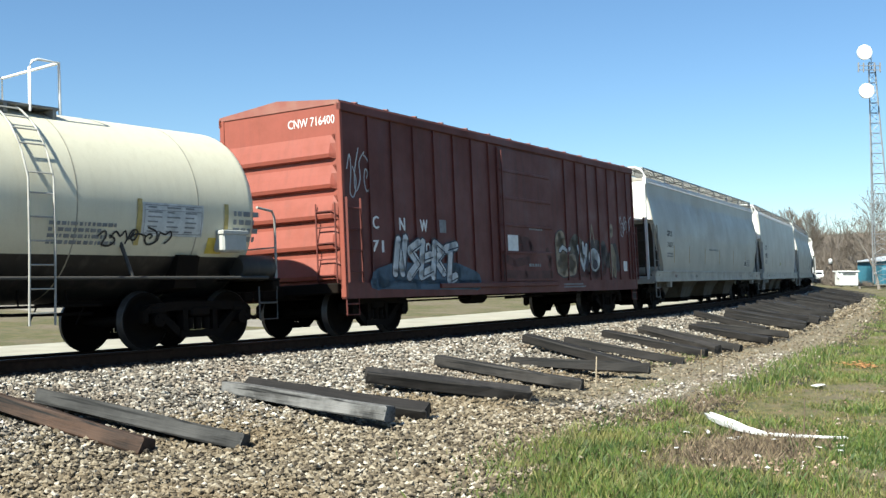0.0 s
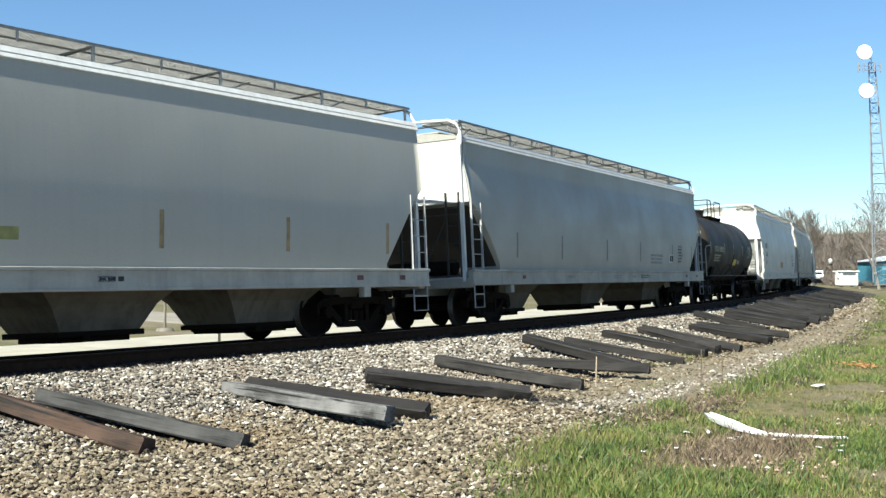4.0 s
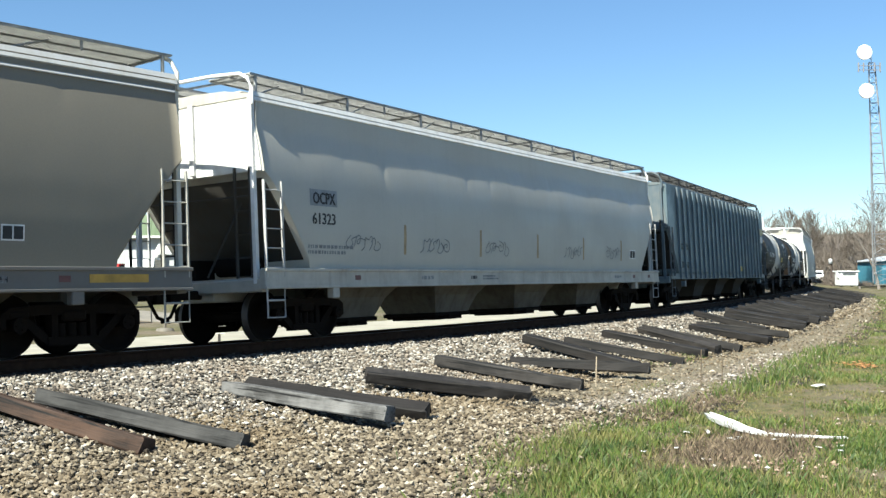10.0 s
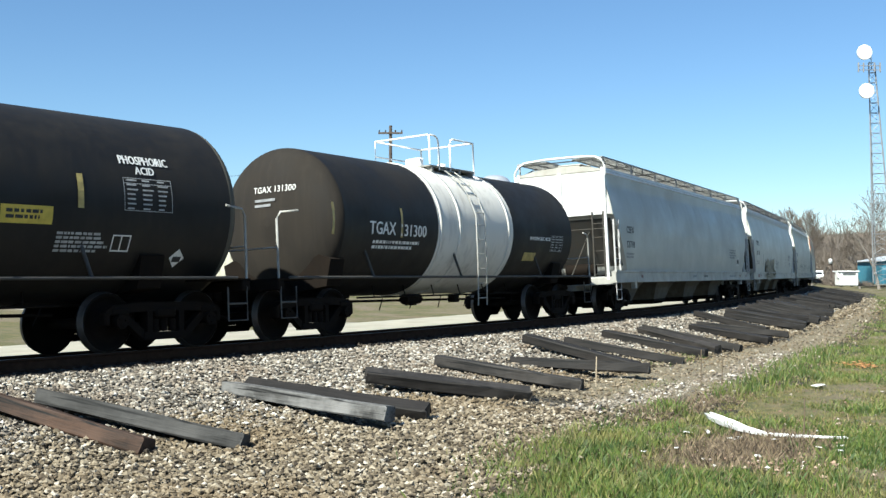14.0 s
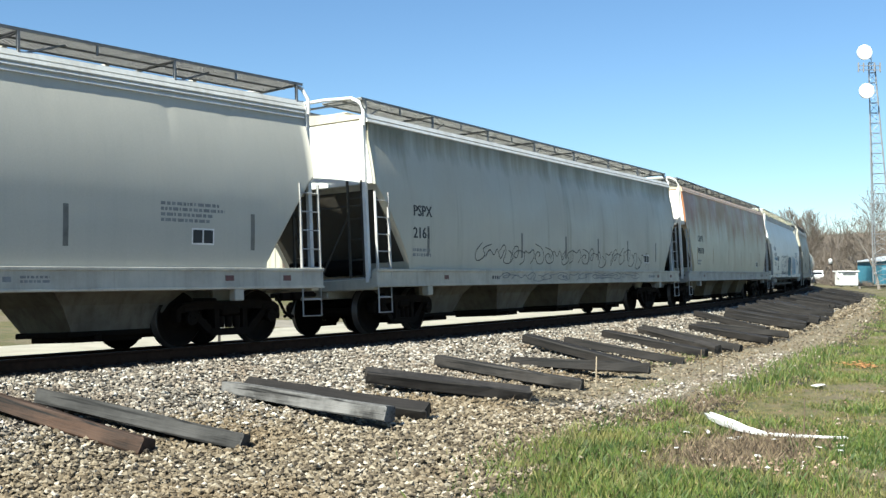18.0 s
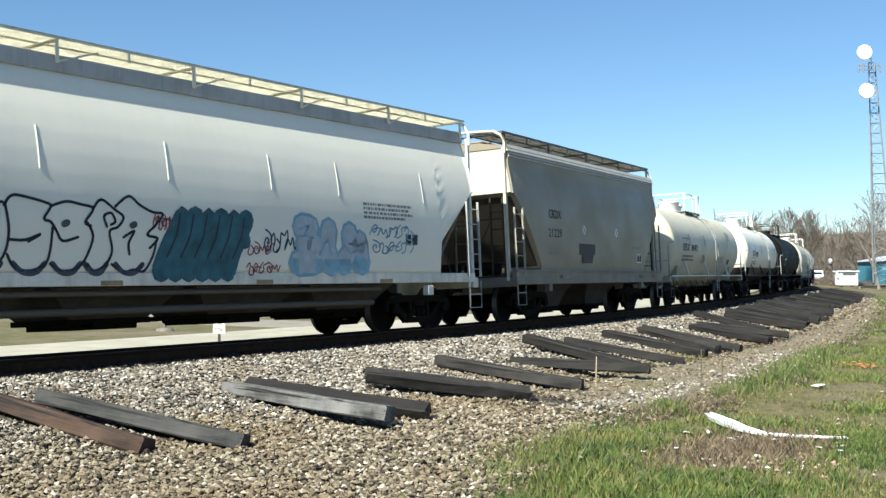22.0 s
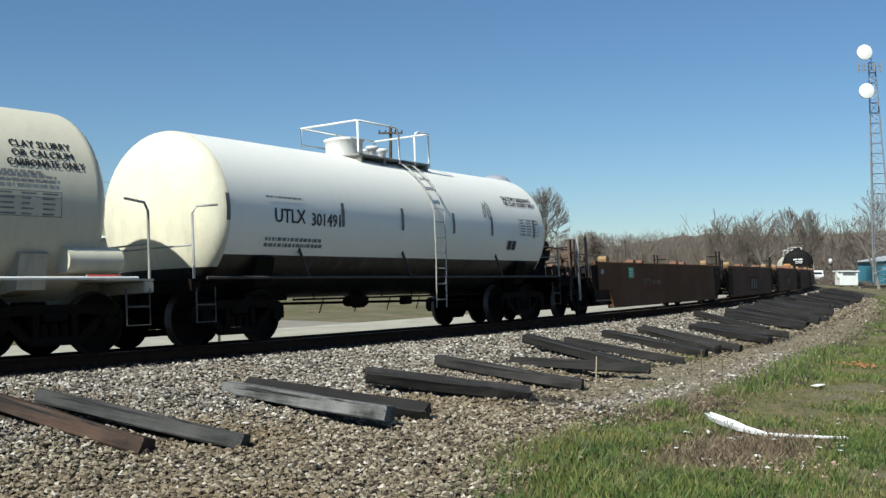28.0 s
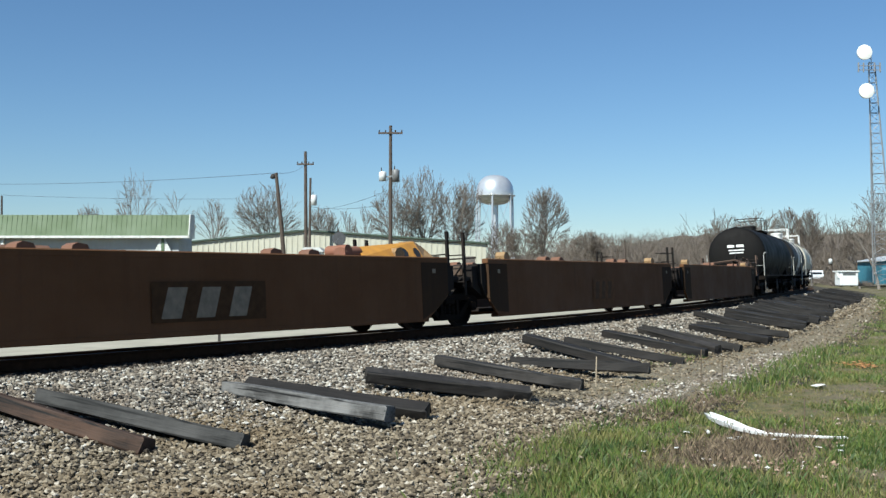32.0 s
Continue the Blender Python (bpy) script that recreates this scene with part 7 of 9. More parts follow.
lettering(c, hopper_skin, "CRDX", at(320.72), 2.69, 0.23, 0.8, M_LETTER_B, bold=0.012)
lettering(c, hopper_skin, "21229", at(320.66), 2.21, 0.22, 0.86, M_LETTER_B, bold=0.012)
bars(c, hopper_skin, at(320.6), 1.75, 0.85, 0.22, 2, M_LETTER_FADE, 1)
for u in (323.1, 325.6):
    part("round_stencil", Shape().add([(at(u) + 0.13 * math.cos(k * 0.5236), -1.59, 2.35 + 0.13 * math.sin(k * 0.5236)) for k in range(12)], [tuple(range(12))]), M_LETTER_W, c)
    part("stencil_cross", Shape().add([(at(u) + p, -1.592, 2.35 + q) for p, q in ((-0.09, -0.09), (-0.06, -0.09), (0.09, 0.09), (0.06, 0.09), (0.06, -0.09), (0.09, -0.09), (-0.06, 0.09), (-0.09, 0.09))], [(0, 1, 2, 3), (4, 5, 6, 7)]), M_LETTER_B, c)
part("black_patch", patch(Shape(), hopper_skin, at(322.7), at(323.9), 1.68, 1.98).add([(at(322.9), -1.585, 1.45), (at(323.6), -1.588, 1.45), (at(323.7), -1.589, 1.68), (at(322.95), -1.589, 1.68)], [(0, 1, 2, 3)]), M_LETTER_B, c)
stencil_plate(c, hopper_skin, at(327.4), 1.5)
bars(c, hopper_skin, at(327.0), 1.95, 1.1, 0.1, 1, M_LETTER_FADE, 4)

TABLE_INK = M_LETTER_FADE
m_cream = paint("cream_tank", (0.60, 0.56, 0.435), 0.5, 0, (0.30, 0.265, 0.20), 0.3, 0.16, 0.6, 0.05)
c, x, sk = tank("tank_car", "cream tank car with black numbers and white handrails", 331.1, 344.1, m_cream, plat=(-0.8, 1.72), gap=(0.6, 1.24), ladder_x=0.85, seams=(), inset=1.45, saddle=paint("cream_underframe", (0.40, 0.37, 0.29), 0.6), walkway="rail", rims=(-5.6, 5.7))
at = lambda u: u - 337.6
lettering(c, sk, "UTLX", at(333.2), 2.13, 0.25, 0.95, M_LETTER_B, bold=0.015)
lettering(c, sk, "301472", at(334.45), 2.12, 0.24, 1.0, M_LETTER_B, bold=0.015)
bars(c, sk, at(333.2), 1.75, 2.0, 0.25, 2, M_LETTER_FADE, 1)
bars(c, sk, at(333.2), 2.45, 1.1, 0.07, 1, M_LETTER_FADE, 2)
bars(c, sk, at(341.2), 2.75, 0.7, 0.4, 4, M_LETTER_FADE, 3)
bars(c, sk, at(339.2), 1.75, 1.3, 0.25, 4, M_LETTER_FADE, 4)
stencil_plate(c, sk, at(341.2), 1.55)
scrawl(c, sk, at(336.3), 1.75, 0.55, 0.4, 3, M_LETTER_B, None, 61, 0.025)
reflectors(c, sk, (at(334.2), at(336.7), at(339.2), at(341.0)), 2.2, 2.65, M_TAPE_G, 0.08)

m_white_low = two_tone("white_tank_black_below", (0.88, 0.825, 0.69), BLACK, 2, "LESS_THAN", 1.5, rough=0.4, grime=(0.42, 0.37, 0.28), dirt=0.2, streak=0.15, bump=0.04, scale=0.8)
c, x, sk = tank("tank_car", "white tank car with a black lower side", 345.2, 357.85, m_white_low, plat=(-0.1, 2.15), gap=(1.15, 1.7), ladder_x=1.4, seams=(), inset=1.45, rims=(-5.12, 5.68))
at = lambda u: u - 351.525
lettering(c, sk, "UTLX", at(347.75), 2.16, 0.27, 0.85, M_LETTER_B, bold=0.015)
lettering(c, sk, "301127", at(348.85), 2.12, 0.24, 0.82, M_LETTER_B)
bars(c, sk, at(347.6), 1.72, 2.0, 0.2, 2, M_LETTER_FADE, 1)
bars(c, sk, at(347.7), 1.95, 1.0, 0.06, 1, M_LETTER_FADE, 2)
table(c, sk, at(356.0), at(356.8), 2.1, 2.55, TABLE_INK)
bars(c, sk, at(354.0), 1.72, 0.9, 0.2, 3, M_LETTER_FADE, 4)
reflectors(c, sk, (at(346.6), at(348.7), at(350.9), at(353.6), at(355.4)), 2.15, 2.6, M_TAPE_G, 0.08)

m_jet = paint("jet_black_tank", (0.006, 0.0055, 0.0052), 0.65, 0, (0.014, 0.0115, 0.0095), 0.3, 0.25, 0.8, 0.05, gloss=0.16)
c, x, sk = tank("tank_car", "clean black tank car with small white marks", 359.3, 373.6, m_jet, rail=M_DARK, plat=(-1.6, 0.8), ladder_x=None, seams=(), inset=1.45, dome=(0.35, 0.2), rims=(-5.95, 6.55))
at = lambda u: u - 366.45
bars(c, sk, at(361.9), 2.05, 1.5, 0.2, 1, M_LETTER_W, 1, "lettering")
bars(c, sk, at(361.9), 1.75, 1.4, 0.18, 2, M_LETTER_FADE, 2)
reflectors(c, sk, (at(360.6), at(363.9), at(366.4), at(369.3), at(371.6)), 2.2, 2.6, M_TAPE_G, 0.08)

c, x, sk = tank("tank_car", "cream clay-slurry tank car with black tags", 375.0, 389.75, m_cream, plat=(-0.1, 2.4), gap=(0.29, 0.86), ladder_x=0.5, seams=(), inset=1.45, saddle=paint("cream_underframe", (0.42, 0.39, 0.31), 0.6), walkway="rail", dome=(0.36, 0.3), rims=(-6.2, 6.4))
at = lambda u: u - 382.375
for k, ln_ in enumerate(("CLAY SLURRY", "OR CALCIUM", "CARBONATE ONLY")):
    lettering(c, sk, ln_, at(387.42) + (0.1 if k < 2 else 0.0), 2.98 - 0.14 * k, 0.10, 0.95 if k < 2 else 1.2, M_LETTER_B)
bars(c, sk, at(387.2), 2.5, 1.0, 0.2, 3, M_LETTER_FADE, 2)
table(c, sk, at(387.2), at(388.2), 1.95, 2.3, TABLE_INK)
bars(c, sk, at(384.0), 1.72, 1.6, 0.3, 4, M_LETTER_FADE, 3)
scrawl(c, sk, at(380.2), 1.85, 0.95, 0.65, 4, M_LETTER_B, None, 71, 0.035)
scrawl(c, sk, at(382.7), 1.85, 1.4, 0.35, 5, M_LETTER_B, None, 72, 0.02)
stencil_plate(c, sk, at(386.0), 1.55)
part("brake_reservoir", Shape().tube([(at(388.3), -1.28, 1.36), (at(389.2), -1.28, 1.36)], 0.2, 16), m_cream, c, "cream air reservoir drum")
reflectors(c, sk, (at(381.0), at(383.4), at(385.6)), 2.2, 2.65, M_TAPE_G, 0.08)

m_head2 = two_tone("yellowed_white_head", (0.74, 0.69, 0.52), BLACK, 2, "LESS_THAN", 1.3, rough=0.45, dirt=0.3, streak=0.2, scale=1.2)
m_white2 = two_tone("clean_white_tank_black_below", (0.88, 0.85, 0.76), BLACK, 2, "LESS_THAN", 1.5, rough=0.35, dirt=0.05, streak=0.03, bump=0.03, scale=0.8)
c, x, sk = tank("tank_car", "bright white tank car with a black lower side", 390.4, 403.6, m_white2, head=m_head2, plat=(-1.1, 1.57), gap=(0.39, 1.0), ladder_x=0.6, seams=(), inset=1.45, rims=(-5.7, 5.7))
at = lambda u: u - 397.0
lettering(c, sk, "UTLX", at(392.4), 2.18, 0.24, 0.82, M_LETTER_B, bold=0.012)
lettering(c, sk, "301491", at(393.4), 2.15, 0.23, 0.85, M_LETTER_B, bold=0.012)
bars(c, sk, at(392.2), 1.72, 2.0, 0.2, 2, M_LETTER_FADE, 1)
bars(c, sk, at(392.2), 2.5, 1.1, 0.06, 1, M_LETTER_FADE, 2)
lettering(c, sk, "CALCIUM CARBONATE", at(400.9), 3.0, 0.10, 1.5, M_LETTER_B)
lettering(c, sk, "OR CLAY SLURRY ONLY", at(400.9), 2.87, 0.10, 1.6, M_LETTER_B)
table(c, sk, at(401.4), at(402.4), 2.1, 2.5, TABLE_INK)
stencil_plate(c, sk, at(400.8), 1.72)
reflectors(c, sk, (at(391.2), at(394.3), at(396.3), at(398.3), at(400.0), at(402.1)), 2.05, 2.5, M_TAPE_G, 0.09)
scrawl(c, sk, at(399.7), 2.6, 0.3, 0.5, 2, M_LETTER_FADE, None, 75, 0.03)

joints = (404.4, 421.72, 437.51, 453.02, 468.54, 486.6)
WELL_LABELS = ("rust-brown intermodal well unit with a green notice, empty", "empty rust-brown intermodal well unit with a faded emblem", "rust-brown well unit carrying a yellow steel boom", "empty rust-brown well unit with yellow lock racks", "trailing rust-brown intermodal well unit")
WELLS = []
for k in range(5):
    logo = {1: (428.68, 2.5, 1), 2: (444.28, 2.5, 1), 3: (460.6, 1.7, 2)}.get(k)
    WELLS.append(well_unit(WELL_LABELS[k], joints[k], joints[k + 1], k == 0, True, logo, k == 0, k == 4))
c, mid, sk = WELLS[0]
part("green_notice", Shape().box(409.1 - mid, 409.57 - mid, -1.50, -1.472, 1.04, 1.36, 0.004), plain("green_notice_paint", (0.12, 0.42, 0.20), 0.5), c, "small green notice plate")
bars(c, lambda z: -1.503, 409.14 - mid, 1.2, 0.38, 0.26, 3, M_LETTER_W, 3)
sk2 = lambda z: sk(z) - 0.003
lettering(c, sk2, "OTTX", 410.5 - mid, 0.9, 0.24, 0.85, M_NUMBER)
bars(c, sk2, 411.45 - mid, 0.9, 1.1, 0.24, 1, M_NUMBER, 4)


def boom():
    """Yellow machine boom that rides in the third well."""
    car, mid, _ = WELLS[2]
    def slab(x0, x1, h0, h1):
        """A box beam whose near flank leans back, h0 high at its start and h1 at its end."""
        ring = lambda x, h: [(x - mid, -1.32, 1.46), (x - mid, -1.32, 1.52), (x - mid, -1.08, 1.52 + h), (x - mid, -0.7, 1.52 + h), (x - mid, -0.7, 1.46)]
        return Shape().add(ring(x0, h0) + ring(x1, h1), [(0, 1, 2, 3, 4), (9, 8, 7, 6, 5)] + [(k, 5 + k, 5 + (k + 1) % 5, (k + 1) % 5) for k in range(5)])
    b = part("yellow_boom", slab(449.75, 451.75, 0.19, 0.34), M_ORANGE, car, "yellow painted steel boom lying in the well")
    part("boom_knuckle", slab(451.75, 452.15, 0.36, 0.20), M_RACK, b)
    for a, w in ((450.95, 0.34), (451.5, 0.22)):
        part("boom_opening", Shape().add([(a - mid + w * (0.5 + 0.5 * math.cos(k * math.pi / 6)), -1.33 + 0.24 * 0.62 * f, 1.5 + 0.27 * f) for k in range(12) for f in [0.42 + 0.42 * math.sin(k * math.pi / 6)]], [tuple(range(12))]), M_LETTER_B, b)
    part("rusty_head", Shape().tube([(449.15 - mid, -1.2, 1.56), (449.8 - mid, -1.1, 1.60)], 0.13, 12).tube([(449.3 - mid, -1.3, 1.62), (449.3 - mid, -0.8, 1.62)], 0.12, 12), paint("rust_head", (0.22, 0.09, 0.05), 0.8), b)


boom()
part("scrap_bundle", Shape().box(-3.3, -2.3, -1.0, -0.3, 1.3, 1.60, 0.08).tube([(-3.9, -0.8, 1.5), (-3.3, -0.4, 1.62)], 0.16, 10), paint("rusty_scrap", (0.20, 0.10, 0.06), 0.8), WELLS[2][0], "rusty steel parts in the well")

c, x, sk = tank("tank_car", "black tank car with white end lettering", 488.1, 502.9, m_jet, rail=M_DARK, plat=(-1.6, 1.2), ladder_x=None, inset=1.45, dome=(0.35, 0.2))
head_bars(c, -6.55, 1.46, 2.23, ((0.4, 0.05, 2.62, 2.75), (-0.05, -0.42, 2.62, 2.75), (0.35, -0.45, 2.44, 2.5), (0.3, -0.4, 2.3, 2.36)), M_LETTER_W)
c, x, sk = tank("tank_car", "black tank car with a white middle band", 504.3, 516.0, m_band, plat=(-0.5, 1.1), ladder_x=0.2, inset=1.5)
c, x, sk = tank("tank_car", "cream tank car at the tail of the train", 517.4, 530.0, m_cream, plat=(-0.6, 1.6), ladder_x=0.5, inset=1.5)

# ---- loose stones, grass and litter beside the line ----
def scatter_pieces(name, pos, size, shape_v, shape_f, material, rs, flat=1.0, upright=False):
    """Many small pieces in one mesh."""
    n, k = len(pos), len(shape_v)
    base = np.asarray(shape_v, float)[None] * size[:, None, None]
    base = base * rs.uniform(0.65, 1.35, (n, k, 1))
    a, b = rs.uniform(0, 6.283, n), (np.zeros(n) if upright else rs.uniform(0, 3.1416, n))
    ca, sa, cb, sb = np.cos(a)[:, None], np.sin(a)[:, None], np.cos(b)[:, None], np.sin(b)[:, None]
    x, y, z = base[..., 0], base[..., 1] * cb - base[..., 2] * sb, base[..., 1] * sb + base[..., 2] * cb
    v = np.stack([x * ca - y * sa, x * sa + y * ca, z * flat], -1) + pos[:, None, :]
    f = (np.asarray(shape_f)[None] + (np.arange(n) * k)[:, None, None]).reshape(-1, len(shape_f[0]))
    return new(name, raw_mesh(name, v.reshape(-1, 3), f, material))


OCTA_V = [(1, 0, 0), (-1, 0, 0), (0, 0.8, 0), (0, -0.8, 0), (0, 0, 0.62), (0, 0, -0.62)]
OCTA_F = [(0, 2, 4), (2, 1, 4), (1, 3, 4), (3, 0, 4), (2, 0, 5), (1, 2, 5), (3, 1, 5), (0, 3, 5)]
# loose stones by the rail, darkened to match the painted shadow
M_STONE_SHADE = island_colours("shade_dark_stone", [(0.0, (0.010, 0.007, 0.005)), (0.6, (0.036, 0.027, 0.018)), (1.0, (0.09, 0.07, 0.05))], 0.8)
M_STONE = island_colours("ballast_stone", [(0.0, (0.04, 0.034, 0.027)), (0.2, (0.115, 0.099, 0.080)), (0.45, (0.215, 0.188, 0.150)), (0.62, (0.24, 0.192, 0.142)), (0.85, (0.35, 0.315, 0.26)), (1.0, (0.56, 0.53, 0.47))], 0.85, 0.4)
M_STONE_DUST = island_colours("dusty_ballast_stone", [(0.0, (0.036, 0.027, 0.018)), (0.25, (0.10, 0.077, 0.049)), (0.5, (0.175, 0.140, 0.092)), (0.75, (0.235, 0.190, 0.128)), (0.92, (0.33, 0.28, 0.205)), (1.0, (0.52, 0.47, 0.39))], 0.9, 0.4)


def soil_over(m, soil, scale, lo, hi, most):
    """Lets patches of soil colour a surface."""
    ns, ln = m.node_tree.nodes, m.node_tree.links
    b = ns["Principled BSDF"]
    src = b.inputs["Base Color"].links[0].from_socket
    big = noise_node(ns, ln, scale, 5, 0.6)
    ln.new(mix_node(ns, ln, ramp_node(ns, ln, big.outputs[0], [(lo, 0), (hi, most)]).outputs[0], src, soil), b.inputs["Base Color"])


soil_over(M_STONE, (0.15, 0.105, 0.066), 0.5, 0.52, 0.72, 0.55)
soil_over(M_STONE_DUST, (0.17, 0.122, 0.066), 0.42, 0.46, 0.66, 0.75)
rs = np.random.RandomState(5)
ps, pd, pz = [], [], []
for s0, s1, dens, r0, r1 in ((2, 9, 760, 0.019, 0.046), (9, 16, 660, 0.020, 0.047), (16, 26, 380, 0.023, 0.048), (26, 44, 150, 0.03, 0.055), (44, 90, 36, 0.05, 0.09)):
    n = int((s1 - s0) * 9.5 * dens)
    s_, d_ = rs.uniform(s0, s1, n), rs.uniform(0.85, 10.2, n)
    keep = d_ < grass_line(s_) + 0.25 + rs.normal(0, 0.55, n)
    keep &= (d_ < 5.5) | (s_ < 12.5) | (rs.uniform(0, 1, n) < 0.2 + 0.36 * lump(*line_at(s_, d_)[:2], 1.9) + 0.6 * smooth01(30, 20, s_) * np.exp(-((d_ - grass_line(s_) + 0.75 + 0.3 * lump(*line_at(s_, d_)[:2], 1.1)) / 0.32) ** 2))
    ps.append(s_[keep]), pd.append(d_[keep]), pz.append(rs.uniform(r0, r1, keep.sum()))
ps, pd, pz = map(np.concatenate, (ps, pd, pz))
px_, py_, _ = line_at(ps, pd)
off_ties = np.ones(len(ps), bool)
for s0, d0, _, s1, d1, _, _, _ in LOOSE:
    le = math.hypot(s1 - s0, d1 - d0)
    u, v = ((ps - s0) * (s1 - s0) + (pd - d0) * (d1 - d0)) / le, ((ps - s0) * (d1 - d0) - (pd - d0) * (s1 - s0)) / le
    off_ties &= ~((u > -0.03) & (u < le + 0.03) & (np.abs(v) < 0.145))
ps, pd, pz, px_, py_ = ps[off_ties], pd[off_ties], pz[off_ties], px_[off_ties], py_[off_ties]
near_rail = pd < 1.65 + rs.normal(0, 0.12, len(pd))
spots = np.stack([px_, py_, bed_z(ps, pd, px_, py_) + pz * rs.uniform(0.2, 1.15, len(pz))], 1)
dark_stones = scatter_pieces("oiled_stones", spots[near_rail], pz[near_rail], OCTA_V, OCTA_F, M_STONE_SHADE, rs, 0.85)
tagged(dark_stones, "dark oil-stained stones beside the rail", "ballast stones", kind="stuff")
dusty = ~near_rail & (pd > 4.55 + 0.55 * lump(px_, py_, 0.9) + rs.normal(0, 0.35, len(pd))) & ~((ps > 13) & (ps < 26) & (np.abs(pd - grass_line(ps) + 0.75) < rs.uniform(0.2, 0.6, len(pd))))
clean = ~near_rail & ~dusty
for nm, pick, mt, lab in (("ballast_stones", clean, M_STONE, "loose pale grey crushed stones of the ballast"), ("dusty_stones", dusty, M_STONE_DUST, "tan dusty crushed stones at the foot of the ballast")):
    tagged(scatter_pieces(nm, spots[pick], pz[pick], OCTA_V, OCTA_F, mt, rs, 0.85), lab, "ballast stones", kind="stuff")

M_GRASS = island_colours("spring_grass", [(0.0, (0.034, 0.060, 0.011)), (0.4, (0.086, 0.130, 0.019)), (0.7, (0.140, 0.175, 0.032)), (0.9, (0.185, 0.175, 0.05)), (1.0, (0.24, 0.20, 0.09))], 0.6)
M_TURF = island_colours("olive_turf", [(0.0, (0.055, 0.066, 0.014)), (0.45, (0.115, 0.122, 0.028)), (0.75, (0.165, 0.152, 0.046)), (1.0, (0.26, 0.205, 0.09))], 0.7)
M_DRY = island_colours("dry_weeds", [(0.0, (0.06, 0.042, 0.027)), (0.6, (0.13, 0.096, 0.06)), (1.0, (0.24, 0.18, 0.11))], 0.8)


soil_over(M_GRASS, (0.022, 0.052, 0.010), 1.7, 0.48, 0.64, 0.75)
soil_over(M_GRASS, (0.18, 0.15, 0.055), 0.8, 0.53, 0.7, 0.6)
soil_over(M_TURF, (0.20, 0.15, 0.075), 1.1, 0.48, 0.68, 0.6)


def blades(name, s_, d_, h, w, material, label, cat, lean=0.45):
    x, y, _ = line_at(s_, d_)
    z = np.maximum(ground_z(x, y, False), np.where(d_ < grass_line(s_) + 0.8, bed_z(s_, d_, x, y), -9)) - 0.01
    n = len(x)
    a, la = rs.uniform(0, 6.283, n), rs.uniform(0, 6.283, n)
    dx, dy = np.cos(a) * w, np.sin(a) * w
    ox, oy = np.cos(la) * h * lean * rs.uniform(0, 1, n), np.sin(la) * h * lean * rs.uniform(0, 1, n)
    v = np.stack([np.stack([x - dx, y - dy, z], 1), np.stack([x + dx, y + dy, z], 1), np.stack([x + dx * 0.6 + ox * 0.45, y + dy * 0.6 + oy * 0.45, z + h * 0.6], 1), np.stack([x + ox, y + oy, z + h], 1)], 1).reshape(-1, 3)
    o = (np.arange(n) * 4)[:, None]
    f = np.concatenate([o + np.array([[0, 1, 2]]), o + np.array([[0, 2, 3]])])
    return tagged(new(name, raw_mesh(name, v, f, material)), label, cat, kind="stuff")


def patchy(s_, d_):
    x, y, _ = line_at(s_, d_)
    return lump(x, y, 0.55) + 0.7 * lump(x + 7, y - 3, 1.7)


gs, gd, gh, gk = [], [], [], []
for s0, s1, dmax, dens, h0, h1 in ((3, 14, 15, 2100, 0.03, 0.13), (14, 26, 16, 950, 0.03, 0.12), (26, 45, 18, 260, 0.04, 0.13), (45, 100, 24, 60, 0.07, 0.18)):
    n = int((s1 - s0) * (dmax - 5) * dens)
    s_, d_ = rs.uniform(s0, s1, n), rs.uniform(5, dmax, n)
    x_, y_, _ = line_at(s_, d_)
    p = patchy(s_, d_)
    tuft = lump(x_ * 1.7 + 3, y_ * 1.7, 2.9) + 0.6 * lump(x_, y_, 7.3)
    lush = smooth01(0.0, 0.9, p + 0.45 * tuft + 0.28 - 0.5 * smooth01(1.2, 0.2, np.hypot((s_ - 14.4) / 2.6, (d_ - 9.4) / 1.0)))
    keep = (d_ > grass_line(s_) + rs.normal(0.05, 0.25, n) + 0.35 * tuft) & (rs.uniform(-1.6, 0.3, n) < p + 0.5 * tuft + 0.3)
    hot = (np.hypot((s_ - 11.6) / 1.5, (d_ - 10.0) / 0.85) < 1 + 0.3 * tuft) & (rs.uniform(0, 1, n) < 0.88)
    keep &= ~hot
    gs.append(s_[keep]), gd.append(d_[keep]), gk.append((rs.uniform(0, 1, n) < lush)[keep])
    gh.append((rs.uniform(h0, h1, n) * np.clip(0.55 + 0.5 * lush + 0.35 * tuft, 0.3, 1.5))[keep])
gs, gd, gh, gk = map(np.concatenate, (gs, gd, gh, gk))
blades("grass", gs[gk], gd[gk], gh[gk] * 1.1, 0.004 + 0.00025 * gs[gk], M_GRASS, "fresh green spring grass in uneven tufts", "grass", 0.8)
# taller clumps
TUFTS = ((10.4, 8.35, 0.75, 0.35, 1500, 0.20), (9.5, 8.75, 0.7, 0.3, 1100, 0.18), (11.6, 8.25, 0.4, 0.25, 600, 0.20), (8.5, 9.3, 0.5, 0.35, 700, 0.17), (18.6, 7.95, 1.3, 0.22, 900, 0.22), (22.5, 7.6, 1.6, 0.2, 700, 0.22), (21.4, 5.35, 0.9, 0.18, 420, 0.13), (16.6, 6.7, 0.5, 0.12, 160, 0.12), (26.5, 7.4, 1.5, 0.25, 500, 0.22), (9.9, 11.3, 0.35, 0.3, 500, 0.17), (14.2, 7.9, 0.25, 0.15, 240, 0.22))
ts_ = np.concatenate([rs.normal(a, c, n) for a, b, c, d, n, h in TUFTS])
td_ = np.concatenate([rs.normal(b, d, n) for a, b, c, d, n, h in TUFTS])
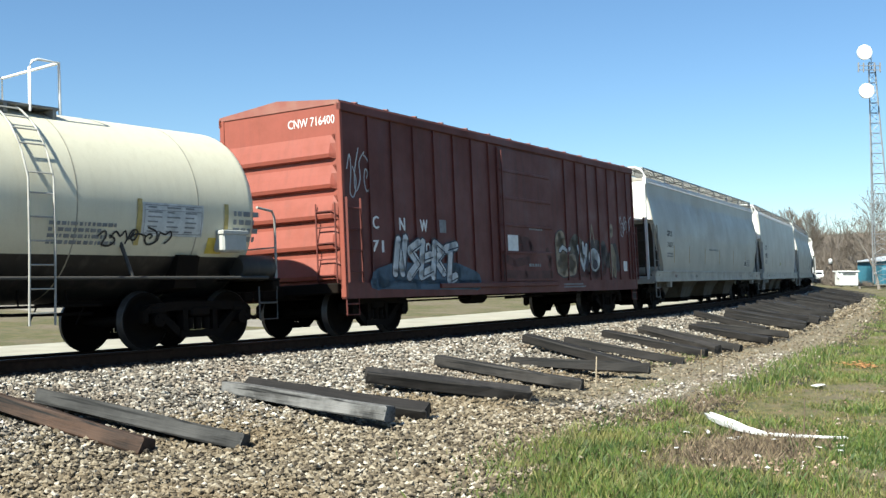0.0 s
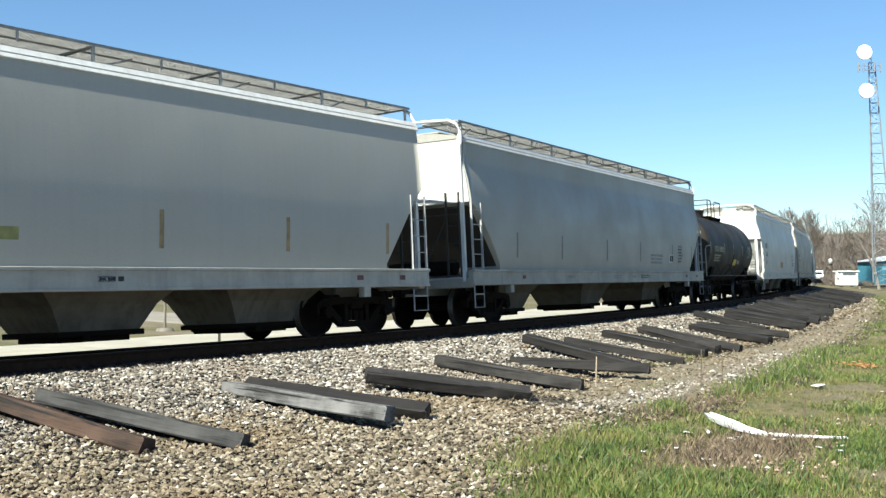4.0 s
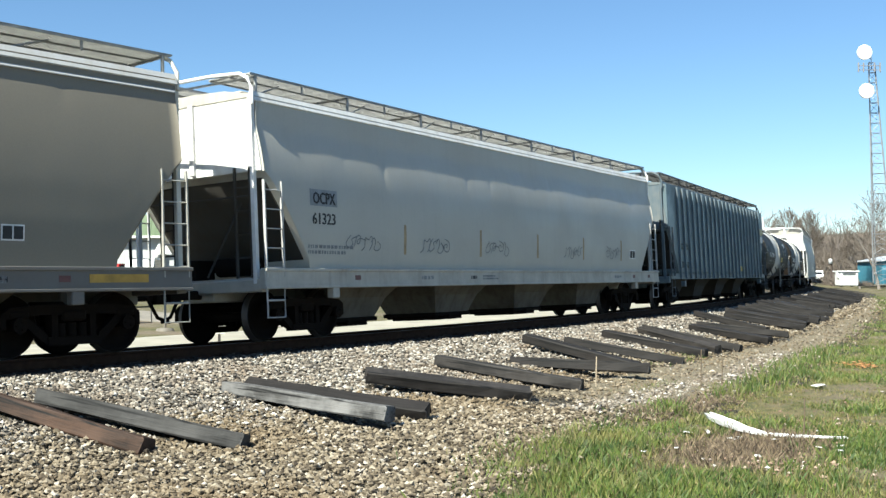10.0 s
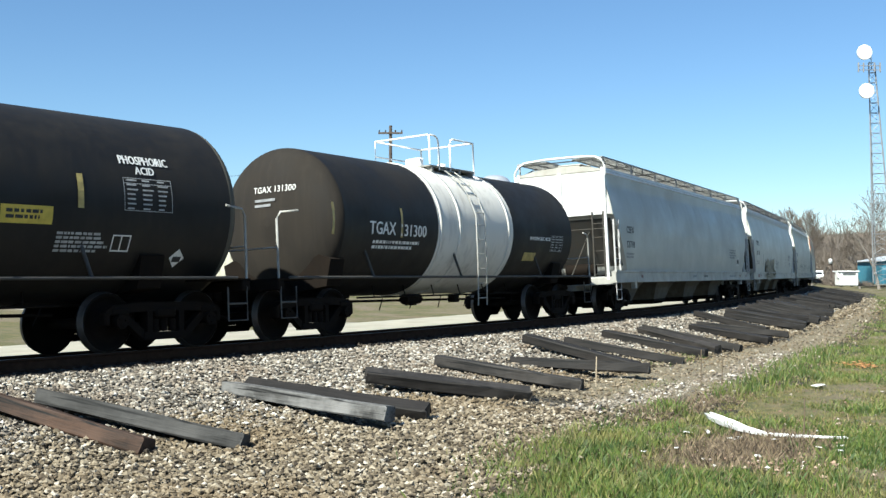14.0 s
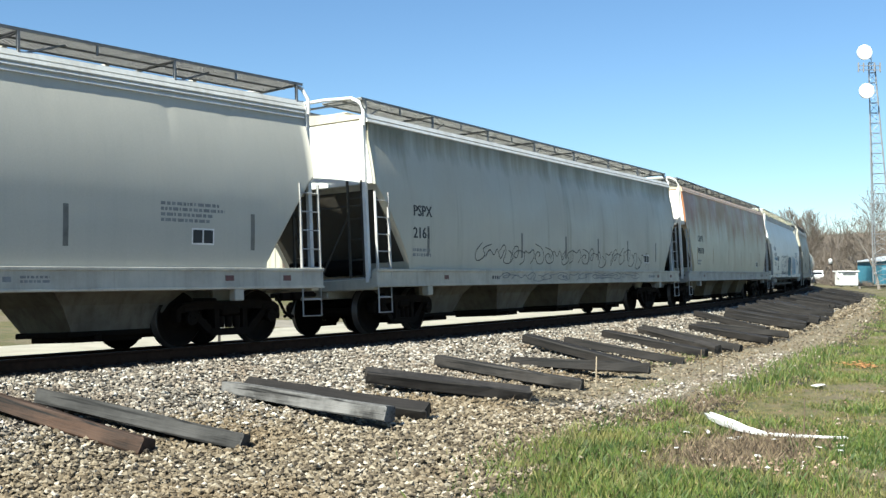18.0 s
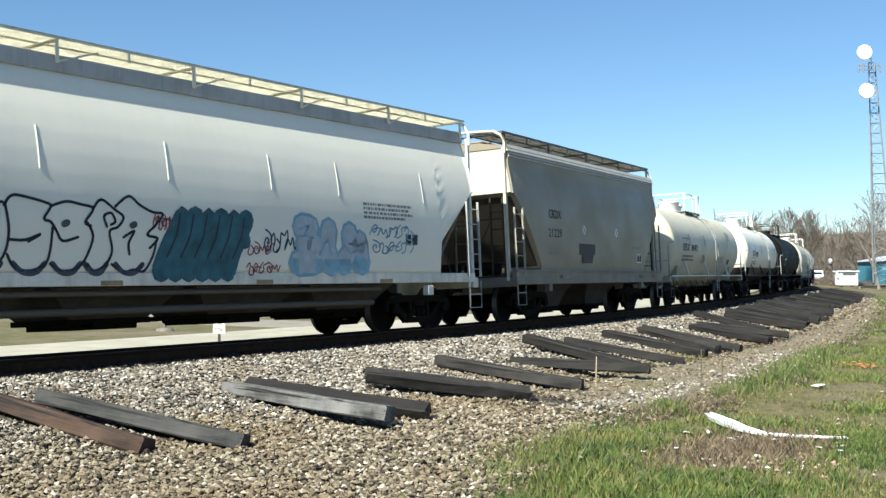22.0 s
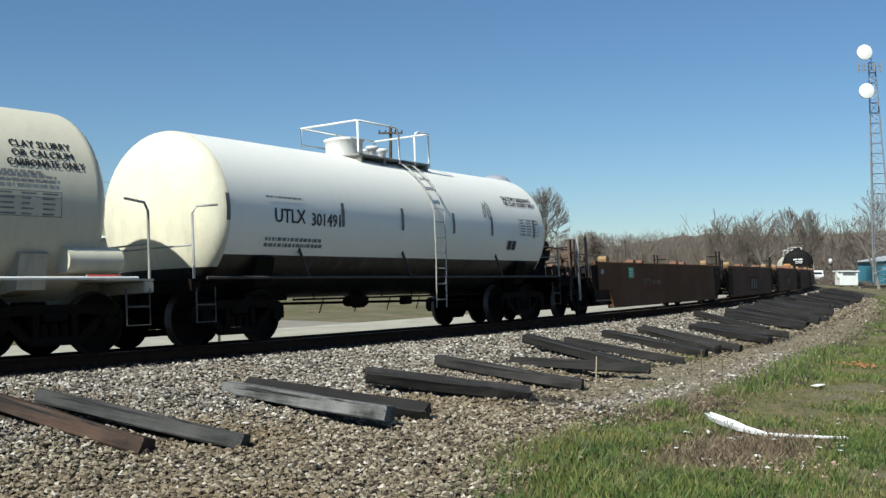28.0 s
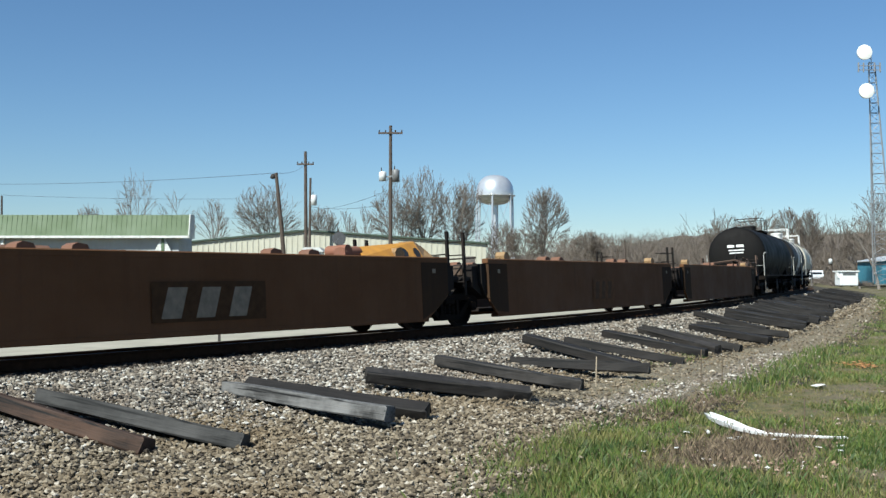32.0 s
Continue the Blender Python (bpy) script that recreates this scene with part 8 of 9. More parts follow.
th_ = np.concatenate([h * rs.uniform(0.35, 1.0, n) for a, b, c, d, n, h in TUFTS])
blades("tall_grass", ts_, td_, th_, 0.004 + 0.00025 * ts_, M_GRASS, "taller green grass clumps along the gravel edge", "grass", 0.7)
blades("turf", gs[~gk], gd[~gk], gh[~gk] * 0.7, 0.004 + 0.00025 * gs[~gk], M_TURF, "short olive and straw-coloured turf between the tufts", "grass", 1.1)
n = 26000
s_, d_ = rs.uniform(2, 60, n), rs.uniform(4.8, 15, n)
x_, y_, _ = line_at(s_, d_)
near_edge = (d_ > 5.7) & (d_ < grass_line(s_) + 0.5)
keep = (near_edge & (s_ > 12.5) & (rs.uniform(-0.9, 1, n) < 0.8 * lump(x_, y_, 1.5))) | (rs.uniform(0, 1, n) < 0.06)
s_, d_ = np.concatenate([s_[keep], rs.normal(11.7, 0.85, 5200), rs.normal(14.6, 0.9, 1400), rs.normal(9.6, 0.25, 700)]), np.concatenate([d_[keep], rs.normal(10.0, 0.42, 5200), rs.normal(8.0, 0.25, 1400), rs.normal(8.15, 0.25, 700)])
blades("dry_weeds", s_, d_, rs.uniform(0.03, 0.15, len(s_)), 0.004 + 0.0002 * s_, M_DRY, "dead brown weeds among the grass and gravel", "weeds", 0.9)

n = 300
lit_s, lit_d = np.concatenate([rs.normal(12.6, 1.3, n // 2), rs.uniform(8, 30, n - n // 2)]), np.concatenate([rs.normal(10.0, 0.7, n // 2), rs.uniform(7.5, 13, n - n // 2)])
lx_, ly_, _ = line_at(lit_s, lit_d)
rub = scatter_pieces("rubble", np.stack([lx_, ly_, ground_z(lx_, ly_, False) + 0.02], 1), rs.uniform(0.012, 0.045, n), OCTA_V, OCTA_F, island_colours("rubble_stone", [(0, (0.16, 0.10, 0.065)), (0.6, (0.30, 0.21, 0.15)), (0.9, (0.42, 0.36, 0.3)), (1, (0.7, 0.68, 0.65))], 0.85), rs, 0.8)
tagged(rub, "scattered pale rubble and litter in the grass", "rubble", kind="stuff")

n = 90
lx_, ly_ = rs.normal(9.43, 0.17, n), rs.normal(24.75, 0.22, n)
lv = scatter_pieces("dead_leaves", np.stack([lx_, ly_, ground_z(lx_, ly_, False) + rs.uniform(0.03, 0.10, n)], 1), rs.uniform(0.03, 0.06, n), OCTA_V, OCTA_F, island_colours("orange_dead_leaf", [(0, (0.22, 0.10, 0.03)), (0.6, (0.40, 0.20, 0.07)), (1, (0.5, 0.3, 0.14))], 0.8), rs, 0.35)
tagged(lv, "clump of orange-brown dead leaves in the grass", "leaves", kind="stuff")
n = 120
lx_, ly_ = rs.normal(3.85, 0.42, n), rs.normal(12.05, 0.42, n)
br = scatter_pieces("broken_rubble", np.stack([lx_, ly_, ground_z(lx_, ly_, False) + 0.02], 1), rs.uniform(0.012, 0.05, n), OCTA_V, OCTA_F, island_colours("pinkish_rubble", [(0, (0.20, 0.12, 0.08)), (0.5, (0.36, 0.25, 0.18)), (0.8, (0.48, 0.40, 0.32)), (1, (0.78, 0.76, 0.72))], 0.85), rs, 0.7)
tagged(br, "pale and pinkish rubble in a bare patch of the grass", "rubble", kind="stuff")


# bent white plastic pipe half
pipe = thing("white_pipe", "bent white plastic gutter lying in the grass", "plastic pipe")
pts = [(3.80, 15.75, 0.06), (3.79, 15.25, 0.05), (3.84, 14.75, 0.03), (3.93, 14.35, 0.02), (4.12, 14.0, 0.01), (4.45, 13.8, 0.01), (4.78, 13.72, 0.02), (5.06, 13.70, 0.03)]
gut = Shape()
vs = []
for i, (x, y, dz) in enumerate(pts):
    a, b = pts[max(i - 1, 0)], pts[min(i + 1, len(pts) - 1)]
    t = Vector((b[0] - a[0], b[1] - a[1], 0)).normalized()
    nn = Vector((-t.y, t.x, 0))
    w = (0.045, 0.10, 0.105, 0.085, 0.06, 0.042, 0.036, 0.034)[i]
    zz = float(ground_z(x, y, False)[0]) + 0.03 + dz
    vs += [(x + nn.x * w * p, y + nn.y * w * p, zz + q) for p, q in ((-1, w * 0.62), (-0.8, 0.0), (0.8, 0.0), (1, w * 0.62), (0.72, 0.012), (-0.72, 0.012))]
gut.add(vs, [(i * 6 + k, i * 6 + (k + 1) % 6, (i + 1) * 6 + (k + 1) % 6, (i + 1) * 6 + k) for i in range(len(pts) - 1) for k in range(6)] + [(0, 1, 2, 3, 4, 5), tuple(range(len(vs) - 6, len(vs)))[::-1]])
part("trough", gut, plain("white_plastic", (0.80, 0.80, 0.79), 0.4, 0, 0.05), pipe)
part("broken_edge", Shape().box(3.40, 3.47, 14.2, 14.3, -0.85, -0.80, 0.01).box(3.70, 3.78, 13.8, 13.86, -0.85, -0.82, 0.008), plain("white_plastic_chip", (0.8, 0.8, 0.79), 0.4, 0, 0.05), pipe)
def scrap(seed, w):
    """A flat torn scrap with curled corners."""
    r = random.Random(seed)
    n = r.randint(5, 7)
    rim = [(w * r.uniform(0.7, 1.25) * math.cos(6.283 * k / n), w * r.uniform(0.45, 0.85) * math.sin(6.283 * k / n), w * r.uniform(-0.12, 0.35)) for k in range(n)]
    v = rim + [(x, y, z - 0.008) for x, y, z in rim]
    return Shape().add(v, [tuple(range(n)), tuple(range(2 * n - 1, n - 1, -1))] + [(k, n + k, n + (k + 1) % n, (k + 1) % n) for k in range(n)])


M_SCRAP = plain("white_scrap", (0.74, 0.73, 0.71), 0.6, 0, 0.1)
SCRAPS = (((6.83, 19.86), 0.12), ((7.7, 17.9), 0.03), ((4.47, 13.0), 0.05), ((4.74, 13.05), 0.045), ((4.08, 13.5), 0.05), ((2.75, 12.9), 0.03), ((3.17, 14.2), 0.07), ((3.62, 13.75), 0.06), ((4.9, 14.35), 0.04), ((3.55, 12.35), 0.045), ((4.62, 12.7), 0.05), ((2.3, 12.6), 0.035), ((8.6, 20.6), 0.06))
for k, ((x, y), w) in enumerate(SCRAPS):
    ob = new("litter", scrap(k, w).mesh("litter", M_SCRAP))
    ob.matrix_basis = Matrix.Translation((x, y, float(ground_z(x, y, False)[0]) + 0.055))
    tagged(ob, "torn white scrap lying in the grass", "litter", "litter in the grass")
M_STICK = plain("dry_wood", (0.42, 0.34, 0.24), 0.8, 0, 0.2)
for x, y, h, mt, lab in ((2.62, 18.74, 0.60, M_STICK, "thin pale wooden stake standing in gravel"), (4.55, 19.3, 0.75, M_DRY, "thin dead weed stalk"), (5.05, 19.8, 0.6, M_DRY, "thin dead weed stalk"), (4.75, 14.4, 0.5, M_DRY, "thin dead weed stalk")):
    z = float(ground_z(x, y, True)[0])
    st = new("stake" if "stake" in lab else "weed_stalk", Shape().tube([(x, y, z - 0.05), (x + 0.004, y, z + h * 0.5), (x + 0.012, y, z + h)], 0.011 if "stake" in lab else 0.009, 6).mesh("stake", mt))
    tagged(st, lab, "stake" if "stake" in lab else "weed")


# ---- beyond the track ----
def far(px, py, y):
    """Place at depth y beyond the line, px across and py down the tripod's view."""
    return (px - 784) / 1931 * y, y, 1.229 + (485.66 - py) / 1931 * y


M_GALV = plain("galvanised_steel", (0.30, 0.305, 0.31), 0.5, 0.5, 0.15)
M_POLE = plain("weathered_pole_wood", (0.075, 0.056, 0.043), 0.85, 0, 0.3, 3, 0.3)
sign = thing("road_sign", "white speed and weight limit signs on a steel post", "road sign")
sx, sy, sz = -5.42, 26.46, -0.46
part("post", Shape().box(sx - 0.03, sx + 0.03, sy, sy + 0.03, sz - 0.3, 1.1), plain("dark_post", (0.05, 0.045, 0.04), 0.7, 0.3), sign)
M_FACE = plain("white_sign_face", (0.62, 0.61, 0.55), 0.5, 0, 0.06)
panel = part("panel", Shape().box(sx - 0.15, sx + 0.15, sy - 0.012, sy - 0.002, -0.21, 0.39, 0.004), M_FACE, sign)
speed = part("panel", Shape().box(sx - 0.13, sx + 0.23, sy - 0.012, sy - 0.002, 0.45, 1.05, 0.004), M_FACE, sign, "speed limit panel")
for txt, cx, zc, h, w, pl in (("WEIGHT", 0, 0.31, 0.07, 0.24, panel), ("LIMIT", 0, 0.19, 0.07, 0.21, panel), ("5", 0, 0.05, 0.12, 0.08, panel), ("TONS", 0, -0.11, 0.08, 0.22, panel), ("30", 0.05, 0.60, 0.2, 0.24, speed)):
    co, fs = letters(txt)
    lo, hi = co.min(0), co.max(0)
    part("lettering", Shape().add([(sx + cx - w / 2 + (p[0] - lo[0]) / (hi[0] - lo[0]) * w, sy - 0.0135, zc - h / 2 + (p[1] - lo[1]) / (hi[1] - lo[1]) * h) for p in co], fs), M_LETTER_B, pl)
part("small_print", Shape().box(sx - 0.05, sx + 0.15, sy - 0.014, sy - 0.012, 0.76, 0.82).box(sx - 0.05, sx + 0.15, sy - 0.014, sy - 0.012, 0.88, 0.94), M_LETTER_B, speed)
x, y, z = -8.55, 33.6, -0.48
tagged(new("marker_post", Shape().tube([(x, y, z - 0.2), (x, y, z + 1.3)], 0.04, 8).lathe([(z - 0.1, 0.3), (z + 0.04, 0.26), (z + 0.07, 0.05)], 10, "z", (x, y, 0)).tube([(x, y, z + 1.24), (x, y, z + 1.36)], 0.07, 8).mesh("marker_post", plain("dull_post", (0.17, 0.15, 0.12), 0.8))), "slim dull steel post on a small footing in the roadside grass", "post")
drive = strip("driveway", np.arange(26, 31.1, 0.5), np.arange(-44, -8.1, 1.0), lambda s, d, x, y: ground_z(x, y, False) + 0.03 - 0.1 * ((s < 26.2) | (s > 30.8)), plain("pale_gravel_drive", (0.22, 0.195, 0.155), 0.95, 0, 0.2, 2, 0.3))
tagged(drive, "pale gravel driveway across the verge", "driveway", kind="structure")


def green_building():
    b = thing("green_roofed_building", "low grey building under a green ribbed metal mansard", "building")
    y0, zg = 70.0, 0.75
    xr, xl = -16.3, -48.0
    ze, zr = 3.60, 5.04
    mw = paint("grey_siding", (0.44, 0.45, 0.44), 0.7, 0, (0.3, 0.28, 0.25), 0.3, 0.2, 1)
    mg = paint("green_roof_metal", (0.11, 0.155, 0.075), 0.6, 0, (0.10, 0.12, 0.07), 0.3, 0.2, 0.6)
    mt = plain("pale_trim", (0.62, 0.62, 0.58), 0.6)
    part("wall", Shape().box(xl, xr - 0.75, y0 + 0.35, y0 + 4, zg - 0.6, ze - 0.02), mw, b)
    rf = part("roof", Shape().prism([(y0 - 0.2, ze), (y0 - 0.2, ze + 0.12), (y0 + 0.12, zr), (y0 + 1.3, zr), (y0 + 1.3, ze)], "x", xl - 0.4, xr), mg, b, "green ribbed metal mansard roof")
    part("flat_roof", Shape().box(xl - 0.4, xr - 0.75, y0 + 1.3, y0 + 4.2, ze - 0.02, ze + 0.5), mt, b)
    n = int((xr - xl) / 0.32)
    for k in range(n):
        x = xr - 0.2 - k * 0.32
        part("roof_rib", Shape().prism([(y0 - 0.2, ze + 0.115), (y0 - 0.2, ze + 0.15), (y0 + 0.09, zr + 0.02), (y0 + 0.12, zr - 0.005)], "x", x - 0.03, x + 0.03), mg, rf)
    part("fascia", Shape().box(xl - 0.4, xr + 0.02, y0 - 0.26, y0 - 0.2, ze - 0.06, ze + 0.10, 0.01), mt, b)
    part("verge_trim", Shape().prism([(y0 - 0.25, ze - 0.05), (y0 - 0.25, ze + 0.14), (y0 + 0.1, zr + 0.04), (y0 + 1.3, zr + 0.04), (y0 + 1.3, ze - 0.05)], "x", xr, xr + 0.06), mt, b)
    for x in (xr - 1.7, xr - 12.0, xr - 20):
        part("porch_post", Shape().box(x - 0.09, x + 0.09, y0, y0 + 0.18, zg - 0.6, ze), plain("green_post", (0.10, 0.15, 0.08), 0.6) if x > xr - 3 else mt, b)
    for g in (-1, 1):
        part("porch_brace", Shape().prism([(xr - 1.7 + g * 0.1, ze - 0.05), (xr - 1.7 + g * 0.1, ze - 1.1), (xr - 1.7 + g * 0.65, ze - 1.1)], "y", y0 + 0.05, y0 + 0.12), mt, b)
    for x in (xr - 11.6, xr - 16.0):
        w = part("window", Shape().box(x - 0.55, x + 0.55, y0 + 0.29, y0 + 0.35, zg + 1.0, zg + 2.0, 0.01), mt, b)
        part("pane", Shape().box(x - 0.45, x + 0.45, y0 + 0.27, y0 + 0.295, zg + 1.1, zg + 1.9), plain("dark_glass", (0.02, 0.022, 0.025), 0.1), w)
    d = part("door", Shape().box(xr - 9.8, xr - 8.9, y0 + 0.29, y0 + 0.35, zg - 0.2, zg + 2.0, 0.01), plain("dark_door", (0.10, 0.09, 0.085), 0.6), b)
    part("door_handle", Shape().box(xr - 9.72, xr - 9.66, y0 + 0.23, y0 + 0.29, zg + 0.85, zg + 0.95), M_GALV, d)


def metal_shed():
    b = thing("metal_warehouse", "long cream ribbed-metal warehouse with a dark green roof edge", "warehouse")
    y0, zg = 90.0, 0.7
    xa, xb, xm = -21.4, 3.55, -11.4
    ze_a, ze_b, zp = 3.80, 3.72, 4.78
    mw = paint("cream_ribbed_metal", (0.52, 0.50, 0.40), 0.5, 0, (0.35, 0.32, 0.24), 0.3, 0.3, 0.8)
    mg = plain("dark_green_trim", (0.06, 0.085, 0.06), 0.6)
    wall = part("wall", Shape().prism([(xa, zg - 0.8), (xb, zg - 0.8), (xb, ze_b), (xm, zp), (xa, ze_a)], "y", y0, y0 + 26), mw, b, "cream ribbed metal wall")
    top = lambda x: ze_a + (zp - ze_a) * (x - xa) / (xm - xa) if x < xm else zp + (ze_b - zp) * (x - xm) / (xb - xm)
    x = xa + 0.15
    while x < xb:
        part("wall_rib", Shape().box(x - 0.05, x + 0.05, y0 - 0.045, y0, zg - 0.8, top(x) - 0.02), mw, wall)
        x += 0.46
    for p, q in (((xa - 0.25, ze_a - 0.04), (xm, zp)), ((xm, zp), (xb + 0.25, ze_b - 0.02))):
        part("roof", Shape().prism([(p[0], p[1] + 0.02), (q[0], q[1] + 0.02), (q[0], q[1] + 0.14), (p[0], p[1] + 0.14)], "y", y0 - 0.25, y0 + 26.3), mg, b)
    part("door", Shape().box(xb - 1.9, xb - 0.9, y0 - 0.06, y0 - 0.03, zg - 0.2, zg + 2.0, 0.01), plain("brown_door", (0.12, 0.10, 0.085), 0.6), b)
    s = thing("utility_shed", "small white utility shed before the warehouse", "shed")
    x0, x1 = far(534, 440, 84)[0], far(570, 440, 84)[0]
    part("wall", Shape().box(x0 + 0.1, x1 - 0.1, 84, 86.2, 0.3, 2.95), paint("white_siding", (0.60, 0.60, 0.57), 0.6), s)
    part("roof", Shape().prism([(x0 - 0.15, 2.95), (x1 + 0.15, 2.95), (x1 - 0.2, 3.3), (x0 + 0.2, 3.3)], "y", 83.8, 86.4), paint("white_roof", (0.66, 0.66, 0.63), 0.6), s)
    part("louvre", Shape().box(x0 + 0.6, x1 - 0.2, 83.96, 84.0, 1.2, 2.75), plain("grey_louvre", (0.30, 0.32, 0.29), 0.6), s)


def satellite_dish():
    d = thing("satellite_dish", "dark mesh satellite dish on a short pole beside the shed", "satellite dish")
    x, y, z = far(600, 423, 86)
    # shallow dark grey disc before the warehouse wall
    part("dish", Shape().lathe([(y - 0.12, 0.52), (y - 0.10, 0.54), (y + 0.02, 0.34), (y + 0.06, 0.05)], 20, "y", (x, 0, z)), plain("dark_disc_grey", (0.06, 0.06, 0.065), 0.7), d)
    part("mount", Shape().tube([(x + 0.05, y + 0.12, 0.5), (x + 0.05, y + 0.12, z)], 0.05, 8).tube([(x - 0.3, y - 0.15, z - 0.4), (x, y - 0.6, z)], 0.02, 5), M_GALV, d)
    part("pale_wrap", Shape().lathe([(z - 1.2, 0.30), (z - 0.8, 0.24), (z - 0.4, 0.1)], 9, "z", (x + 0.25, y + 0.1, 0)), plain("pale_tarp", (0.62, 0.62, 0.58), 0.8), d)


green_building()
metal_shed()
satellite_dish()


def pole(base, top, r=0.14, arms=(), boxes=(), label="weathered wooden utility pole with a crossarm"):
    p = thing("utility_pole", label, "utility pole", "utility poles")
    a, b = Vector(base), Vector(top)
    part("shaft", Shape().tube([a - Vector((0, 0, 0.5)), a.lerp(b, 0.5), b], [r * 1.15, r, r * 0.8], 10), M_POLE, p)
    for z, w, dx, tilt in arms:
        c = a.lerp(b, (z - a.z) / (b.z - a.z))
        arm = part("crossarm", Shape().box(c.x - w + dx, c.x + w + dx, c.y - 0.20, c.y - 0.11, z - 0.06, z + 0.06, 0.01), M_POLE, p)
        for k in (-0.92, -0.4, 0.4, 0.92):
            part("insulator", Shape().lathe([(z + 0.06, 0.025), (z + 0.12, 0.05), (z + 0.17, 0.05), (z + 0.20, 0.02)], 8, "z", (c.x + dx + k * w, c.y - 0.155, 0)), M_DARK, arm)
    for dx, z, h, mt in boxes:
        c = a.lerp(b, (z - a.z) / (b.z - a.z))
        tr = part("transformer", Shape().lathe([(z - h / 2, 0.02), (z - h / 2, 0.24), (z + h / 2, 0.24), (z + h / 2 + 0.06, 0.15), (z + h / 2 + 0.07, 0.02)], 14, "z", (c.x + dx, c.y - 0.1, 0)), mt, p, "pole-mounted transformer can")
        part("bushing", Shape().lathe([(z + h / 2 + 0.05, 0.04), (z + h / 2 + 0.3, 0.03)], 8, "z", (c.x + dx - 0.08, c.y - 0.1, 0)), M_DARK, tr)
        part("bracket", Shape().box(*sorted((c.x, c.x + dx)), c.y - 0.12, c.y - 0.06, z - 0.05, z + 0.05), M_GALV, p)
    return p


M_CAN = plain("pale_transformer", (0.62, 0.63, 0.62), 0.5)
M_CAN_D = plain("dark_transformer", (0.16, 0.16, 0.16), 0.5)
x, y, z = far(691, 222, 70)
P3 = Vector((x, y, z))
pole((x, y, 0.7), (x, y, z), 0.125, ((z - 0.5, 0.78, 0.0, 0), ), ((-0.5, far(0, 313, 70)[2], 0.55, M_CAN), (0.34, far(0, 312, 70)[2], 0.75, M_CAN_D)))
x, y, z = far(540, 268, 84)
P2 = Vector((x, y, z))
pole((x + 0.08, y, 0.7), (x, y, z), 0.14, ((z - 1.0, 0.65, 0.0, 0),))
x, y, z = far(549, 315, 88)
pole((x - 0.1, y, 0.7), (x, y, z), 0.11, (), ((0.32, far(0, 355, 88)[2], 0.8, M_CAN),), "slim wooden pole with a pale transformer")
(xb, yb, _), (xt, yt, zt) = far(506, 470, 62), far(488, 306, 62)
P1 = Vector((xt, yt, zt))
p1 = pole((xb + 0.06, yb, 0.7), (xt, yt, zt), 0.12, (), (), "leaning wooden pole with a lamp at its top")
part("lamp_head", Shape().lathe([(zt - 0.35, 0.04), (zt - 0.3, 0.16), (zt - 0.1, 0.12), (zt - 0.05, 0.03)], 12, "z", (xt - 0.18, yt, 0)), M_DARK, p1)
x, y, z = far(2, 347, 92)

pole((x, y, 0.7), (x, y, z), 0.1, (), (), "far slim wooden utility pole")
for px, pyt, yy in ((1106, 424, 200), (1093, 440, 190)):
    x, y, z = far(px, pyt, yy)
    pole((x, y, 0.6), (x, y, z), 0.16, ((z - 0.5, 0.7, 0.0, 0),), (), "far grey utility pole with a short arm")
x, y, z = far(1471, 438, 150)
pole((x, y, 0.1), (x + 0.1, y, z), 0.12, (), ((-0.2, far(0, 463, 150)[2], 0.6, M_CAN),), "short pole with a white meter box")


def wire(a, b, sag, label="slack overhead wire between the poles"):
    a, b = Vector(a), Vector(b)
    pts = [a.lerp(b, t) - Vector((0, 0, sag * 4 * t * (1 - t))) for t in np.linspace(0, 1, 14)]
    w = new("overhead_wire", Shape().tube(pts, 0.010, 4).mesh("overhead_wire", M_DARK))
    tagged(w, label, "wire", "overhead wires")


wire(far(-260, 318, 88), P1, 0.5)
wire(far(-260, 330, 90), far(415, 352, 96), 0.35)
wire(P3 - Vector((0.1, 0, 4.1)), far(540, 372, 84), 0.35)
wire(P3 - Vector((0.1, 0, 5.0)), P2 - Vector((0, 0, 4.2)), 0.3)
wire(P2 - Vector((0, 0, 1.0)), P1, 0.25)
wire(far(340, 385, 72), far(520, 386, 84), 0.05)


